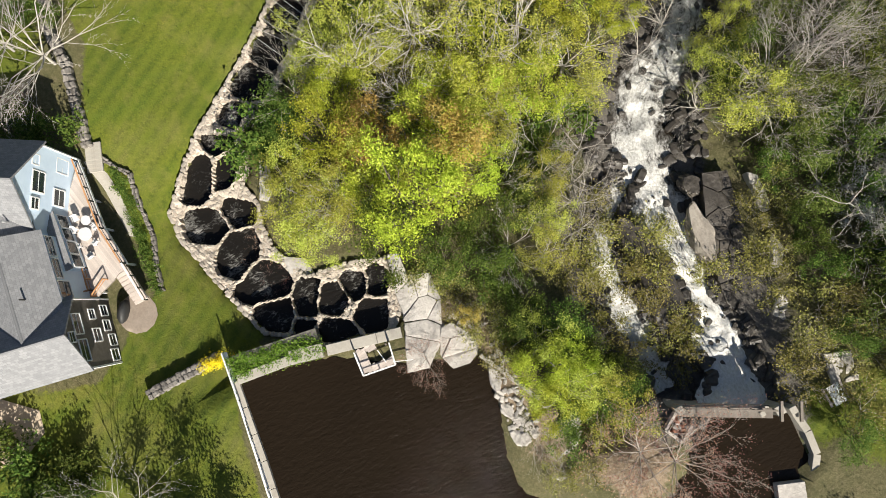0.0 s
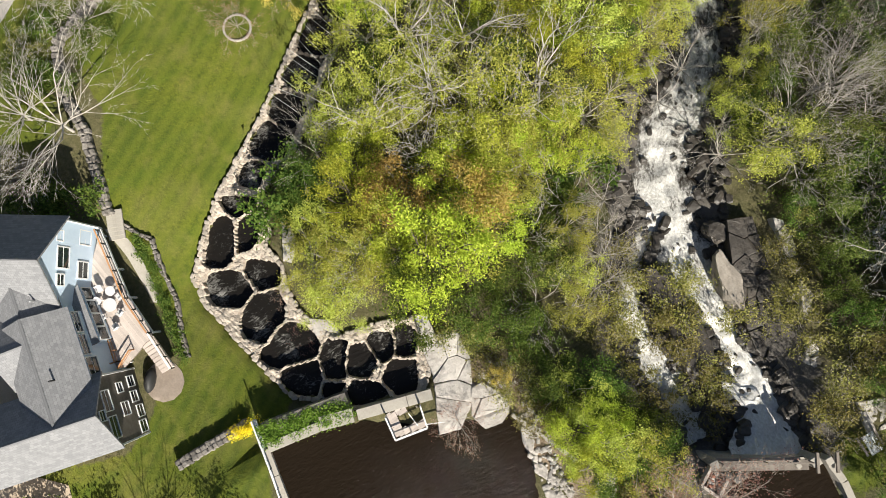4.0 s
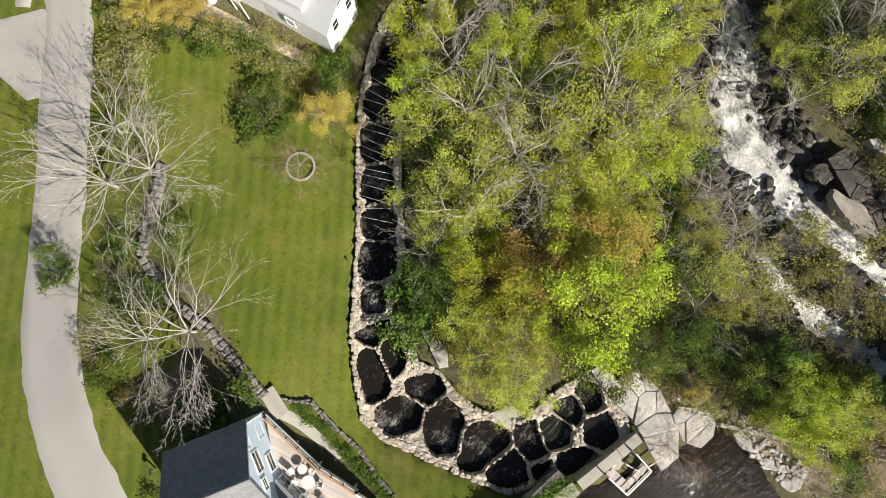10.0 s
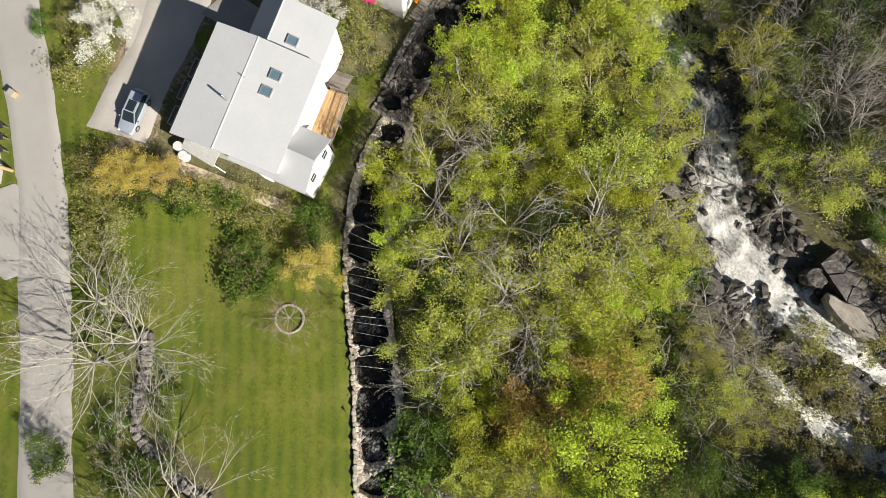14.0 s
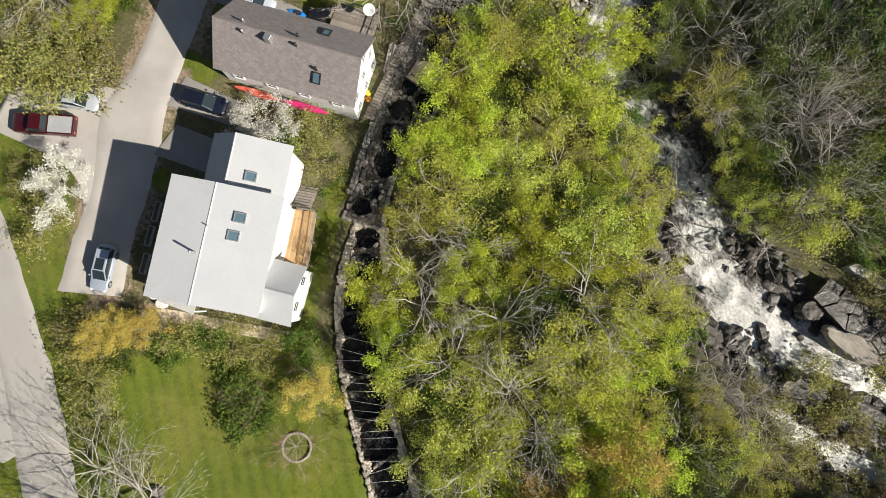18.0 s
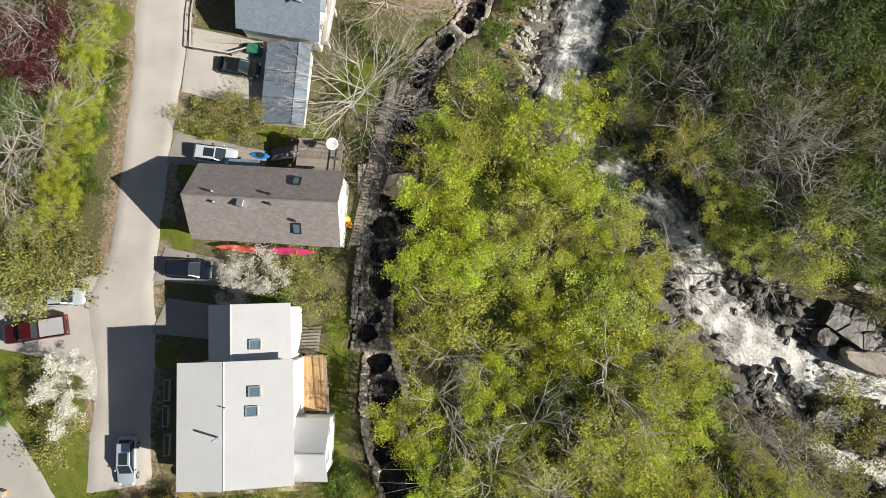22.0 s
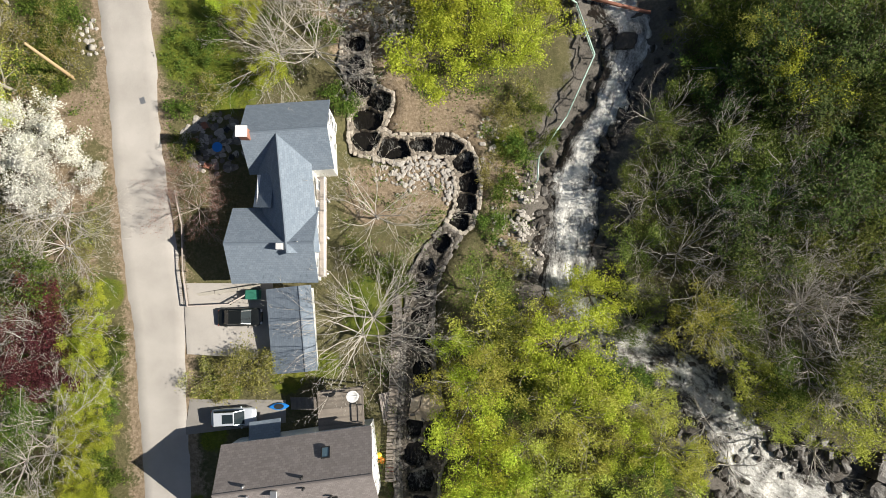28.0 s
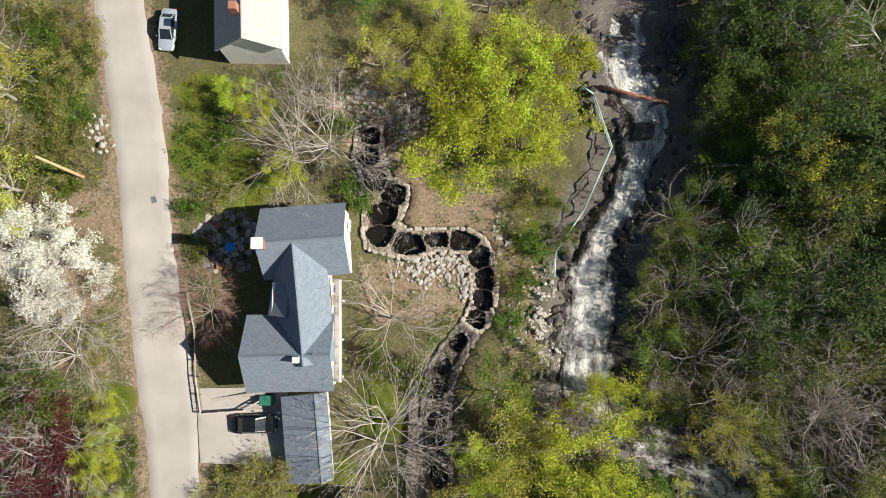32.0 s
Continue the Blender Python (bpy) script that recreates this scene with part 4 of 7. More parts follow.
def railing(parent, pts, height, post_mat, rail_mat, gap=1.6, pickets=0.0):
    """Posts with a top and a middle rail along a line of points on a floor."""
    for p, q in zip(pts, pts[1:]):
        p, q = Vector(p), Vector(q)
        n = max(1, round((q - p).length / gap))
        up = Vector((0, 0, height))
        for k in range(n + 1):
            c = p.lerp(q, k / n)
            beam_part("post", c, c + up, 0.1, post_mat, parent)
        beam_part("top_rail", p + up, q + up, 0.13, rail_mat, parent, 0.05)
        beam_part("lower_rail", p + up * 0.5, q + up * 0.5, 0.05, post_mat, parent)
        if pickets:
            bm = bmesh.new()
            m = int((q - p).length / pickets)
            for k in range(m):
                c = p.lerp(q, (k + 0.5) / m)
                beam(bm, c + up * 0.08, c + up * 0.97, 0.035)
            ob = seat(part("picket_row", bm, post_mat), parent)
            ob["kind"] = "stuff"


def platform(name, poly, z, thick, material, parent, board=None, ang=0.0, base=None):
    """A floor of boards on a frame; the boards are laid at an angle."""
    bm = bmesh.new()
    vs = [bm.verts.new((x, y, z - 0.03)) for x, y in poly]
    f = bm.faces.new(vs)
    r = bmesh.ops.extrude_face_region(bm, geom=[f])
    bmesh.ops.translate(bm, vec=(0, 0, -thick), verts=[v for v in r["geom"] if isinstance(v, bmesh.types.BMVert)])
    ob = seat(part(name, bm, M_DARKWOOD if board else material), parent)
    if board:
        c, s = math.cos(ang), math.sin(ang)
        pr = [(x * c + y * s, -x * s + y * c) for x, y in poly]
        lo, hi = min(p[1] for p in pr), max(p[1] for p in pr)
        v = lo + board / 2
        while v < hi:
            xs = []
            for (x1, y1), (x2, y2) in zip(pr, pr[1:] + pr[:1]):
                if (y1 > v) != (y2 > v):
                    xs.append(x1 + (v - y1) * (x2 - x1) / (y2 - y1))
            xs.sort()
            for a, b in zip(xs[::2], xs[1::2]):
                if b - a > 0.15:
                    m = Matrix.Rotation(ang, 4, "Z")
                    seat(part("board", box_bm(bmesh.new(), (a, v - board / 2 + 0.003, z - 0.03), (b, v + board / 2 - 0.003, z), m=m), material), parent)
            v += board
    return ob


def legs_under(parent, pts, z, material):
    for x, y in pts:
        beam_part("support_post", (x, y, gz(x, y) - 0.3), (x, y, z - 0.1), 0.16, material, parent)


def pipe(name, p, q, r, material, parent=None, sides=8):
    vs, fs = tubes([(Vector(p), Vector(q), r, r)], 0.001)
    n = len(vs) // 2
    fs = fs + [tuple(range(n))[::-1], tuple(range(n, 2 * n))]
    ob = new(name, raw(name, vs, fs, material, True))
    return seat(ob, parent) if parent else ob


def plain(name, col, rough=0.5, metal=0.0):
    c2 = tuple(min(1, c * 1.18) for c in col)
    return grained(name, col, c2, 9, rough, metal, bumps=0.05)


M_RED = plain("red_plastic", (0.6, 0.12, 0.08), 0.4)
M_PINK = plain("magenta_plastic", (0.5, 0.03, 0.14), 0.35)
M_ORANGE = plain("orange_plastic", (0.75, 0.24, 0.03), 0.4)
M_YELLOW = plain("yellow_plastic", (0.7, 0.5, 0.04), 0.4)
M_BLUETARP = plain("blue_plastic", (0.02, 0.2, 0.62), 0.35)
M_BLACK = plain("black_rubber", (0.02, 0.02, 0.02), 0.6)
M_STEEL = plain("galvanised_steel", (0.5, 0.5, 0.5), 0.4, 0.8)
M_VERDIGRIS = plain("pale_green_paint", (0.42, 0.58, 0.52), 0.5)
M_GREENDOOR = plain("dark_green_paint", (0.03, 0.16, 0.11), 0.5)
M_WHITEPL = plain("white_plastic", (0.58, 0.58, 0.58), 0.4)
M_BRICK = grained("red_brick", (0.28, 0.12, 0.08), (0.42, 0.2, 0.14), 10, 0.9)
M_GREYWALL = grained("dark_shingle_siding", (0.10, 0.085, 0.07), (0.2, 0.175, 0.145), 7, 0.9, big=2)


# ---- blue house ----
def build_blue_house():
    wing(bh, (14.5, -78.1), (17.95, -72.35), 3.77, 3.6, 6.75, 7.05, 10.65, 0.2, M_BLUEWALL, M_SLATEROOF, 0.3, label="grey shingle slope")
    wing(bh, (17.3, -75.9), (21.4, -76.55), 2.3, 2.6, 6.9, 6.7, 8.45, -0.5, M_BLUEWALL, M_SLATEROOF, 0.25)
    wing(bh, (21.3, -76.4), (30.0, -77.85), 2.65, 2.8, 7.15, 7.05, 8.9, -0.5, M_BLUEWALL, M_SLATEROOF, 0.3)
    wing(bh, (22.5, -79.9), (23.0, -76.6), 3.1, 2.9, 6.6, 6.5, 8.5, -0.5, M_BLUEWALL, M_SLATEROOF, 0.3)
    wing(bh, (28.2, -87.2), (30.75, -74.8), 3.1, 3.0, 6.5, 6.3, 9.08, -0.6, M_GREYWALL, M_SLATEROOF, 0.3)
    # gable wall towards the deck
    d = Vector((0.49, 0.87))
    n = Vector((-0.87, 0.49))
    out = (0.49, 0.87, 0)
    for u, z, w, h in ((-2.3, 7.2, 0.8, 0.9), (-0.5, 6.6, 1.7, 1.7), (1.4, 6.9, 0.9, 1.0), (-2.5, 3.2, 1.2, 1.8), (0.4, 3.4, 1.4, 1.6)):
        p = Vector((17.95, -72.35)) - n * u + d * 0.02
        window(bh, (*p, z), out, w, h)
    # windows along the long east wall, in the weathered gable and its skylights
    e = Vector((8.7, -1.45)).normalized()
    o = Vector((-e.y, e.x))
    for k, (z, w, h) in enumerate(((5.9, 1.7, 1.0), (5.9, 1.7, 1.0), (5.6, 1.6, 1.7))):
        p = Vector((21.3, -76.4)) + e * (1.0 + 2.0 * k) + o * 2.68
        window(bh, (*p, z), (*o, 0), w, h)
    g = Vector((2.55, 12.4)).normalized()
    side = Vector((-g.y, g.x))
    for u, z, w, h in ((0.9, 6.3, 1.7, 1.2), (1.7, 3.6, 0.8, 0.9), (-0.2, 7.6, 0.8, 0.8), (-1.4, 6.2, 1.8, 1.2), (-0.2, 3.5, 1.1, 1.2), (2.0, 1.3, 0.9, 1.1), (0.6, 1.4, 0.9, 1.1), (-0.8, 1.0, 1.0, 1.1), (-2.2, 1.2, 1.0, 1.2)):
        p = Vector((30.75, -74.8)) + side * u + g * 0.02
        window(bh, (*p, z), (*g, 0), w, h)
    # corner boards and eaves gutters
    for x, y, z0, z1 in ((14.78, -70.45, 0.2, 6.7), (20.95, -74.3, 0.2, 6.9), (27.72, -74.2, -0.4, 6.4), (33.68, -75.45, -0.4, 6.2)):
        beam_part("corner_board", (x, y, z0), (x, y, z1), 0.16, M_TRIM, bh)
    # vent pipes
    pipe("vent_pipe", (20.0, -75.2, 7.2), (20.0, -75.2, 8.6), 0.09, M_STEEL, bh)
    pipe("vent_pipe", (26.6, -76.4, 7.8), (26.6, -76.4, 9.2), 0.08, M_BLACK, bh)
    # deck with cedar railings and stairs
    poly = [(15.3, -70.2), (22.1, -70.85), (26.0, -70.5), (26.9, -72.3), (27.5, -74.1), (26.8, -74.9), (21.6, -74.5), (18.7, -73.2)]
    platform("deck_frame", poly, 1.7, 0.25, M_DECKWOOD, bh, 0.15, 0.18)
    legs_under(bh, [(15.6, -70.5), (19.0, -70.8), (21.9, -71.1), (25.8, -70.8), (27.1, -74.0)], 1.5, M_TRIM)
    railing(bh, [(15.3, -70.25, 1.7), (22.1, -70.9, 1.7), (25.9, -70.55, 1.7)], 1.0, M_BLACK, M_RAILWOOD, 1.5)
    railing(bh, [(26.0, -70.5, 1.7), (29.6, -70.8, 0.2)], 1.0, M_BLACK, M_TRIM, 1.5)
    for a, b in (((15.2, -70.12, 1.58), (22.1, -70.77, 1.58)), ((22.1, -70.77, 1.58), (26.05, -70.42, 1.58))):
        beam_part("fascia_board", a, b, 0.06, M_TRIM, bh, 0.3)
    slab("stair_stringer", [(29.5, -71.95, 0.02), (29.5, -70.75, 0.02), (26.3, -70.6, 1.5), (26.3, -71.95, 1.5)], 0.2, M_DECKWOOD, bh)
    railing(bh, [(16.0, -72.6, 1.7), (16.6, -71.7, 1.7), (18.6, -72.9, 1.7)], 1.0, M_RAILWOOD, M_RAILWOOD, 1.4)
    railing(bh, [(24.6, -74.5, 1.7), (24.7, -73.8, 1.7), (26.8, -74.2, 1.7), (26.6, -75.2, 1.7)], 1.0, M_RAILWOOD, M_RAILWOOD, 1.4)
    railing(bh, [(26.5, -72.6, 1.7), (27.4, -74.2, 1.7)], 1.0, M_RAILWOOD, M_RAILWOOD, 1.4)
    for k in range(9):
        c = Vector((26.3, -71.25, 1.66)).lerp(Vector((29.3, -71.35, 0.2)), k / 8)
        beam_part("stair_tread", c + Vector((-0.05, 0.65, 0)), c + Vector((0.05, -0.65, 0)), 0.34, M_DECKWOOD, bh, 0.06)
    # sun-room roof against the house
    slab("lean_to_roof", [(19.5, -73.05, 4.45), (24.9, -73.7, 4.45), (24.9, -74.9, 4.8), (20.4, -74.4, 4.8)], 0.15, M_SLATEROOF, bh)
    platform("lean_to_wall", [(19.6, -73.2), (24.8, -73.83), (24.8, -74.9), (20.6, -74.5)], 4.33, 4.5, M_BLUEWALL, bh)
    for k in range(4):
        p = Vector((19.7, -73.21, 3.2)).lerp(Vector((24.7, -73.81, 3.2)), (k + 0.5) / 4)
        window(bh, p + Vector((0.0, 0.03, -0.1)), (0.115, 0.993, 0), 1.1, 1.5, bars=0)


def chair(name, x, y, z, turn, mat, label):
    c = tagged(empty(name, pose(x, y, z, rz=turn)), label, "chair", "patio chairs")
    under(part("seat", box_bm(bmesh.new(), (-.27, -.27, .38), (.27, .27, .44), .03), mat), c)
    under(part("backrest", box_bm(bmesh.new(), (-.27, .23, .44), (.27, .3, .92), .03), mat), c)
    for a in (-.23, .19):
        for b in (-.23, .19):
            under(part("leg", box_bm(bmesh.new(), (a, b, 0), (a + .05, b + .05, .39)), mat), c)
    for a in (-.3, .24):
        under(part("armrest", box_bm(bmesh.new(), (a, -.25, .6), (a + .06, .26, .64)), mat), c)
    return c


def round_table(x, y, z, r, mat, label, shape=18):
    t = tagged(empty("patio_table", pose(x, y, z)), label, "table")
    bm = bmesh.new()
    bmesh.ops.create_cone(bm, cap_ends=True, segments=shape, radius1=r, radius2=r * 0.98, depth=0.05, matrix=Matrix.Translation((0, 0, 0.72)))
    under(part("tabletop", bm, mat), t)
    for k in range(4):
        a = k * math.pi / 2 + 0.6
        under(part("leg", box_bm(bmesh.new(), (r * .6 * math.cos(a) - .03, r * .6 * math.sin(a) - .03, 0), (r * .6 * math.cos(a) + .03, r * .6 * math.sin(a) + .03, .7)), mat), t)
    return t


build_blue_house()
round_table(22.0, -72.3, 1.7, 0.62, M_WHITEPL, "round white patio table on the deck")
round_table(20.9, -71.7, 1.7, 0.45, M_WHITEPL, "small round white table on the deck")
for k, (x, y, r) in enumerate(((21.4, -71.9, 120), (23.3, -70.7, -60), (22.9, -72.3, 190), (20.5, -71.3, 90), (22.0, -70.1, 10), (24.2, -71.6, -80))):
    chair("patio_chair", x - .3, y - 1.25, 1.7, r, M_WHITEPL, "white plastic patio chair on the grey deck")


bm = bmesh.new()
bmesh.ops.create_icosphere(bm, subdivisions=3, radius=1.0)
for v in bm.verts:
    k = 1 + 0.08 * noise.noise(v.co * 2.3)
    v.co = Vector((v.co.x * 1.15 * k, v.co.y * 0.5 * k, max(0.0, 0.35 + v.co.z * 0.75 * k)))
cover = part("covered_grill", bm, M_BLACK, smooth=True)
cover.matrix_basis = pose(29.5, -73.3, gz(29.5, -73.3) + 0.05, rz=-35)
tagged(cover, "long grill under a black fitted cover on the patio", "grill")


# ---- white-roofed house ----
def build_white_house():
    wing(wh, (-11.8, -30.4), (-9.8, -40.2), 5.4, 3.6, 5.5, 6.25, 6.4, -3.4, M_WHITEWALL, M_WHITEROOF)
    wing(wh, (-12.6, -25.6), (-11.6, -30.4), 4.7, 2.3, 3.9, 3.0, 4.9, -3.0, M_WHITEWALL, M_WHITEROOF)
    wing(wh, (-9.4, -37.6), (-2.4, -36.6), 2.4, 2.5, 3.2, 3.2, 5.2, -3.6, M_WHITEWALL, M_WHITEROOF)
    slab("porch_roof", [(-13.9, -41.9, 2.2), (-10.4, -41.8, 2.2), (-10.5, -39.9, 2.9), (-14.0, -40.0, 2.9)], 0.14, M_GREYROOF, wh)
    for x in (-13.7, -12.1, -10.6):
        beam_part("porch_post", (x, -41.6, -1.6), (x, -41.6, 2.1), 0.12, M_TRIM, wh)
    # skylights lie in the east slope
    for (x, y) in ((-9.95, -28.35), (-8.85, -32.1), (-8.75, -33.75)):
        if y > -30:
            z = 4.9 - (x + 12.0) * 0.213 + 0.24
            nrm = (0.207, 0.043, 0.977)
        else:
            z = 6.4 - (x + 11.3) * 0.166 + 0.22
            nrm = (0.163, 0.035, 0.985)
        window(wh, (x, y, z), nrm, 0.85, 0.72, up=(0.2, -0.98, 0), bars=0, name="skylight", mat=M_STEEL, glass=M_SKYLIGHT)
    for y, z in ((-35.2, 1.6), (-37.6, 1.6), (-36.4, 4.2)):
        window(wh, (-2.38 + (-36.6 - y) * 0.14, y, z), (0.99, 0.14, 0), 0.8, 1.7 if z < 3 else 0.9)
    for y in (-31.2, -32.6, -34.0):
        window(wh, (-6.35 + (-31 - y) * 0.2, y, 1.4), (0.98, 0.2, 0), 1.0, 1.9)
    for x in (-9.0, -6.0):
        window(wh, (x, -39.9 + (x + 9.8) * -0.0, 1.0), (0.1, -1, 0), 0.9, 1.2)
    pipe("chimney_pipe", (-11.0, -36.3, 6.0), (-11.0, -36.3, 8.0), 0.1, M_STEEL, wh)
    pipe("vent_pipe", (-10.9, -33.8, 6.0), (-10.9, -33.8, 7.0), 0.06, M_STEEL, wh)
    poly = [(-6.9, -29.3), (-4.5, -28.7), (-3.1, -33.9), (-6.0, -34.4)]
    platform("deck_frame", poly, -0.9, 0.2, M_NEWWOOD, wh, 0.16, -1.37)
    legs_under(wh, [(-4.6, -29.0), (-3.9, -31.5), (-3.3, -33.7)], -1.1, M_DARKWOOD)
    railing(wh, [(-6.2, -29.1, -0.9), (-4.5, -28.7, -0.9), (-3.1, -33.9, -0.9)], 1.0, M_DARKWOOD, M_DARKWOOD, 1.3, 0.16)
    for k in range(8):
        c = Vector((-6.1, -28.7, -1.1)).lerp(Vector((-6.6, -26.6, -3.0)), k / 7)
        beam_part("stair_tread", c + Vector((-0.9, -0.2, 0)), c + Vector((0.9, 0.2, 0)), 0.28, M_DARKWOOD, wh, 0.06)


build_white_house()


# ---- brown-roofed house ----
def build_brown_house():
    wing(gh, (-18.5, -16.4), (-5.4, -14.8), 3.25, 3.3, 1.9, 2.0, 5.2, -4.8, M_WHITEWALL, M_BROWNROOF)
    out = (0.99, 0.12, 0)
    for u, z in ((-2.2, 0.6), (0.0, 0.6), (2.2, 0.6), (-2.2, -2.2), (0.0, -2.2), (2.2, -2.2), (-0.9, 3.0), (0.9, 3.0)):
        window(gh, (-5.38 - 0.12 * u, -14.8 + 0.99 * u, z), out, 0.75, 1.25)
    for k in range(4):
        p = Vector((-18.1, -19.69, 0.4)).lerp(Vector((-5.0, -18.09, 0.4)), (k + 0.5) / 4)
        window(gh, p, (0.12, -0.99, 0), 0.9, 1.2)
    for (x, y, s) in ((-9.4, -13.2, 1), (-8.6, -17.5, -1)):
        ridge = -16.4 + (x + 18.5) * 0.122
        z = 5.2 - abs(y - ridge) * 0.95 + 0.27
        window(gh, (x, y, z), (-0.08 * s, 0.66 * s, 0.75), 0.6, 0.95, up=(0, 0, 1), bars=0, name="skylight", mat=M_BLACK, glass=M_SKYLIGHT)
    for x, y in ((-16.2, -15.7), (-15.9, -16.6), (-11.2, -15.0), (-11.0, -15.9), (-8.8, -16.9)):
        z = 5.2 - abs(y - (-16.4 + (x + 18.5) * 0.122)) * 0.96
        pipe("vent_pipe", (x, y, z), (x, y, z + 0.75), 0.12, M_STEEL if x < -12 else M_BLACK, gh)
    seat(box("chimney", (-13.8, -16.6, 4.2), (-13.2, -16.0, 5.6), M_STEEL, bevel=0.03), gh)
    poly = [(-11.0, -8.4), (-6.6, -7.9), (-6.4, -11.6), (-10.8, -12.2)]
    platform("deck_frame", poly, -1.0, 0.25, M_DARKWOOD, gh, 0.2, 0.1)
    legs_under(gh, [(-10.8, -8.6), (-8.7, -8.3), (-6.8, -8.1)], -1.2, M_DARKWOOD)
    railing(gh, [(-10.9, -8.5, -1.0), (-6.6, -8.0, -1.0), (-6.4, -11.4, -1.0)], 0.95, M_DARKWOOD, M_DARKWOOD, 1.5)
    for k in range(10):
        c = Vector((-11.2, -9.6, -1.1)).lerp(Vector((-13.9, -9.9, -3.4)), k / 9)
        beam_part("stair_tread", c + Vector((0.05, -0.6, 0)), c + Vector((-0.05, 0.6, 0)), 0.26, M_DARKWOOD, gh, 0.05)
    slab("entry_roof", [(-17.6, -11.4, -1.5), (-14.6, -11.0, -1.5), (-14.4, -12.6, -0.6), (-17.4, -13.0, -0.6)], 0.12, M_BLUEROOF, gh)


build_brown_house()


# ---- blue-roofed house ----
def build_north_house():
    wing(nh, (-18.2, 16.5), (-10.4, 17.1), 3.4, 3.1, -1.8, -1.8, 1.2, -8.3, M_WHITEWALL, M_BLUEROOF)
    wing(nh, (-15.0, 16.4), (-13.8, 5.2), 2.4, 2.2, -1.3, -1.3, 0.95, -7.6, M_WHITEWALL, M_BLUEROOF)
    wing(nh, (-19.5, 5.8), (-11.6, 5.9), 3.5, 3.4, -1.8, -1.8, 0.85, -7.2, M_WHITEWALL, M_BLUEROOF)
    slab("dormer_roof", [(-17.6, 9.6, -1.0), (-17.2, 13.0, -1.0), (-15.3, 12.8, 0.1), (-15.6, 9.4, 0.1)], 0.14, M_BLUEROOF, nh)
    seat(box("dormer_wall", (-17.2, 9.7, -3.5), (-15.6, 12.8, -0.8), M_WHITEWALL), nh)
    seat(box("chimney", (-18.4, 15.9, -1.0), (-17.5, 16.8, 2.4), M_BRICK, bevel=0.03), nh)
    seat(box("chimney_cap", (-18.5, 15.8, 2.4), (-17.4, 16.9, 2.5), M_TRIM), nh)
    seat(box("chimney", (-14.7, 5.2, 0.3), (-14.1, 5.8, 1.6), M_WHITEPL, bevel=0.02), nh)
    pipe("vent_pipe", (-12.8, 6.0, 0.6), (-12.8, 6.0, 1.2), 0.06, M_STEEL, nh)
    # long white gallery on the river side
    platform("gallery_floor", [(-11.55, 2.8), (-10.75, 2.8), (-10.9, 13.2), (-11.9, 13.3)], -4.1, 0.2, M_DECKWOOD, nh)
    railing(nh, [(-10.8, 2.9, -4.1), (-10.95, 13.1, -4.1)], 1.0, M_TRIM, M_TRIM, 1.7, 0.2)
    legs_under(nh, [(-10.85, 3.2), (-10.9, 7), (-10.95, 11)], -4.2, M_TRIM)
    for y in (14.6, 16.8, 19.0):
        window(nh, (-10.38, y, -2.9), (1, -0.07, 0), 1.0, 1.3)
        window(nh, (-10.38, y, -6.0), (1, -0.07, 0), 1.0, 1.3)
    window(nh, (-10.36, 17.0, -0.5), (1, -0.07, 0), 0.8, 0.9)
    for y in (4.2, 6.8, 10.0, 12.2):
        window(nh, (-11.55, y, -2.9), (1, 0, 0), 0.9, 1.2)
    for y in (4.2, 7.0):
        window(nh, (-19.52, y, -3.2), (-1, 0, 0), 0.9, 1.2)
    seat(box("door", (-19.0, 2.33, -6.9), (-17.9, 2.42, -4.8), M_GREENDOOR), nh)


build_north_house()
shed = house("garage", (-14, -2.5), "low garage under a blue-grey shingle roof")
wing(shed, (-13.2, 1.6), (-12.4, -6.4), 0.9, 3.2, -2.7, -3.0, -2.2, -6.8, M_WHITEWALL, M_BLUEROOF, 0.25)
far_house = house("grey_roofed_house", (-20, 42), "white house with a pale grey roof and brick chimney")
wing(far_house, (-20.2, 36.8), (-20.6, 48), 3.2, 3.0, -1.6, -1.6, 1.2, -7, M_WHITEWALL, M_GREYROOF)
seat(box("chimney", (-21.3, 39.0, 0.2), (-20.5, 39.8, 2.2), M_BRICK, bevel=0.03), far_house)
wing(far_house, (-23.6, 47), (-20.6, 44.2), 2.0, 2.0, -2.2, -2.2, -0.6, -6, M_WHITEWALL, M_GREYROOF)


# ---- fish ladder: pools let into mortared stone ----
def ellipse_pts(p, n=18, grow_by=0.0, wob=0.12):
    x, y, a, b, r = p
    c, s = math.cos(radians(r)), math.sin(radians(r))
    out = []
    for k in range(n):
        t = 2 * math.pi * k / n
        w = 1 + wob * noise.noise((x + 1.7 * math.cos(t), y + 1.7 * math.sin(t), 4.2))
        u, v = (a * w + grow_by) * math.cos(t), (b * w + grow_by) * math.sin(t)
        out.append((x + u * c - v * s, y + u * s + v * c))
    return out


STONE_SHAPES = []
for k in range(7):
    bm = bmesh.new()
    bmesh.ops.create_cube(bm, size=1.0)
    bmesh.ops.bevel(bm, geom=bm.edges[:], offset=0.2, segments=1, affect="EDGES")
    for v in bm.verts:
        v.co *= 1 + 0.22 * noise.noise(v.co * 2.1 + Vector((k * 5.1, 0, 0)))
    me = bpy.data.meshes.new("stone")
    bm.to_mesh(me)
    bm.free()
    STONE_SHAPES.append(me)
STONE_OF = {}


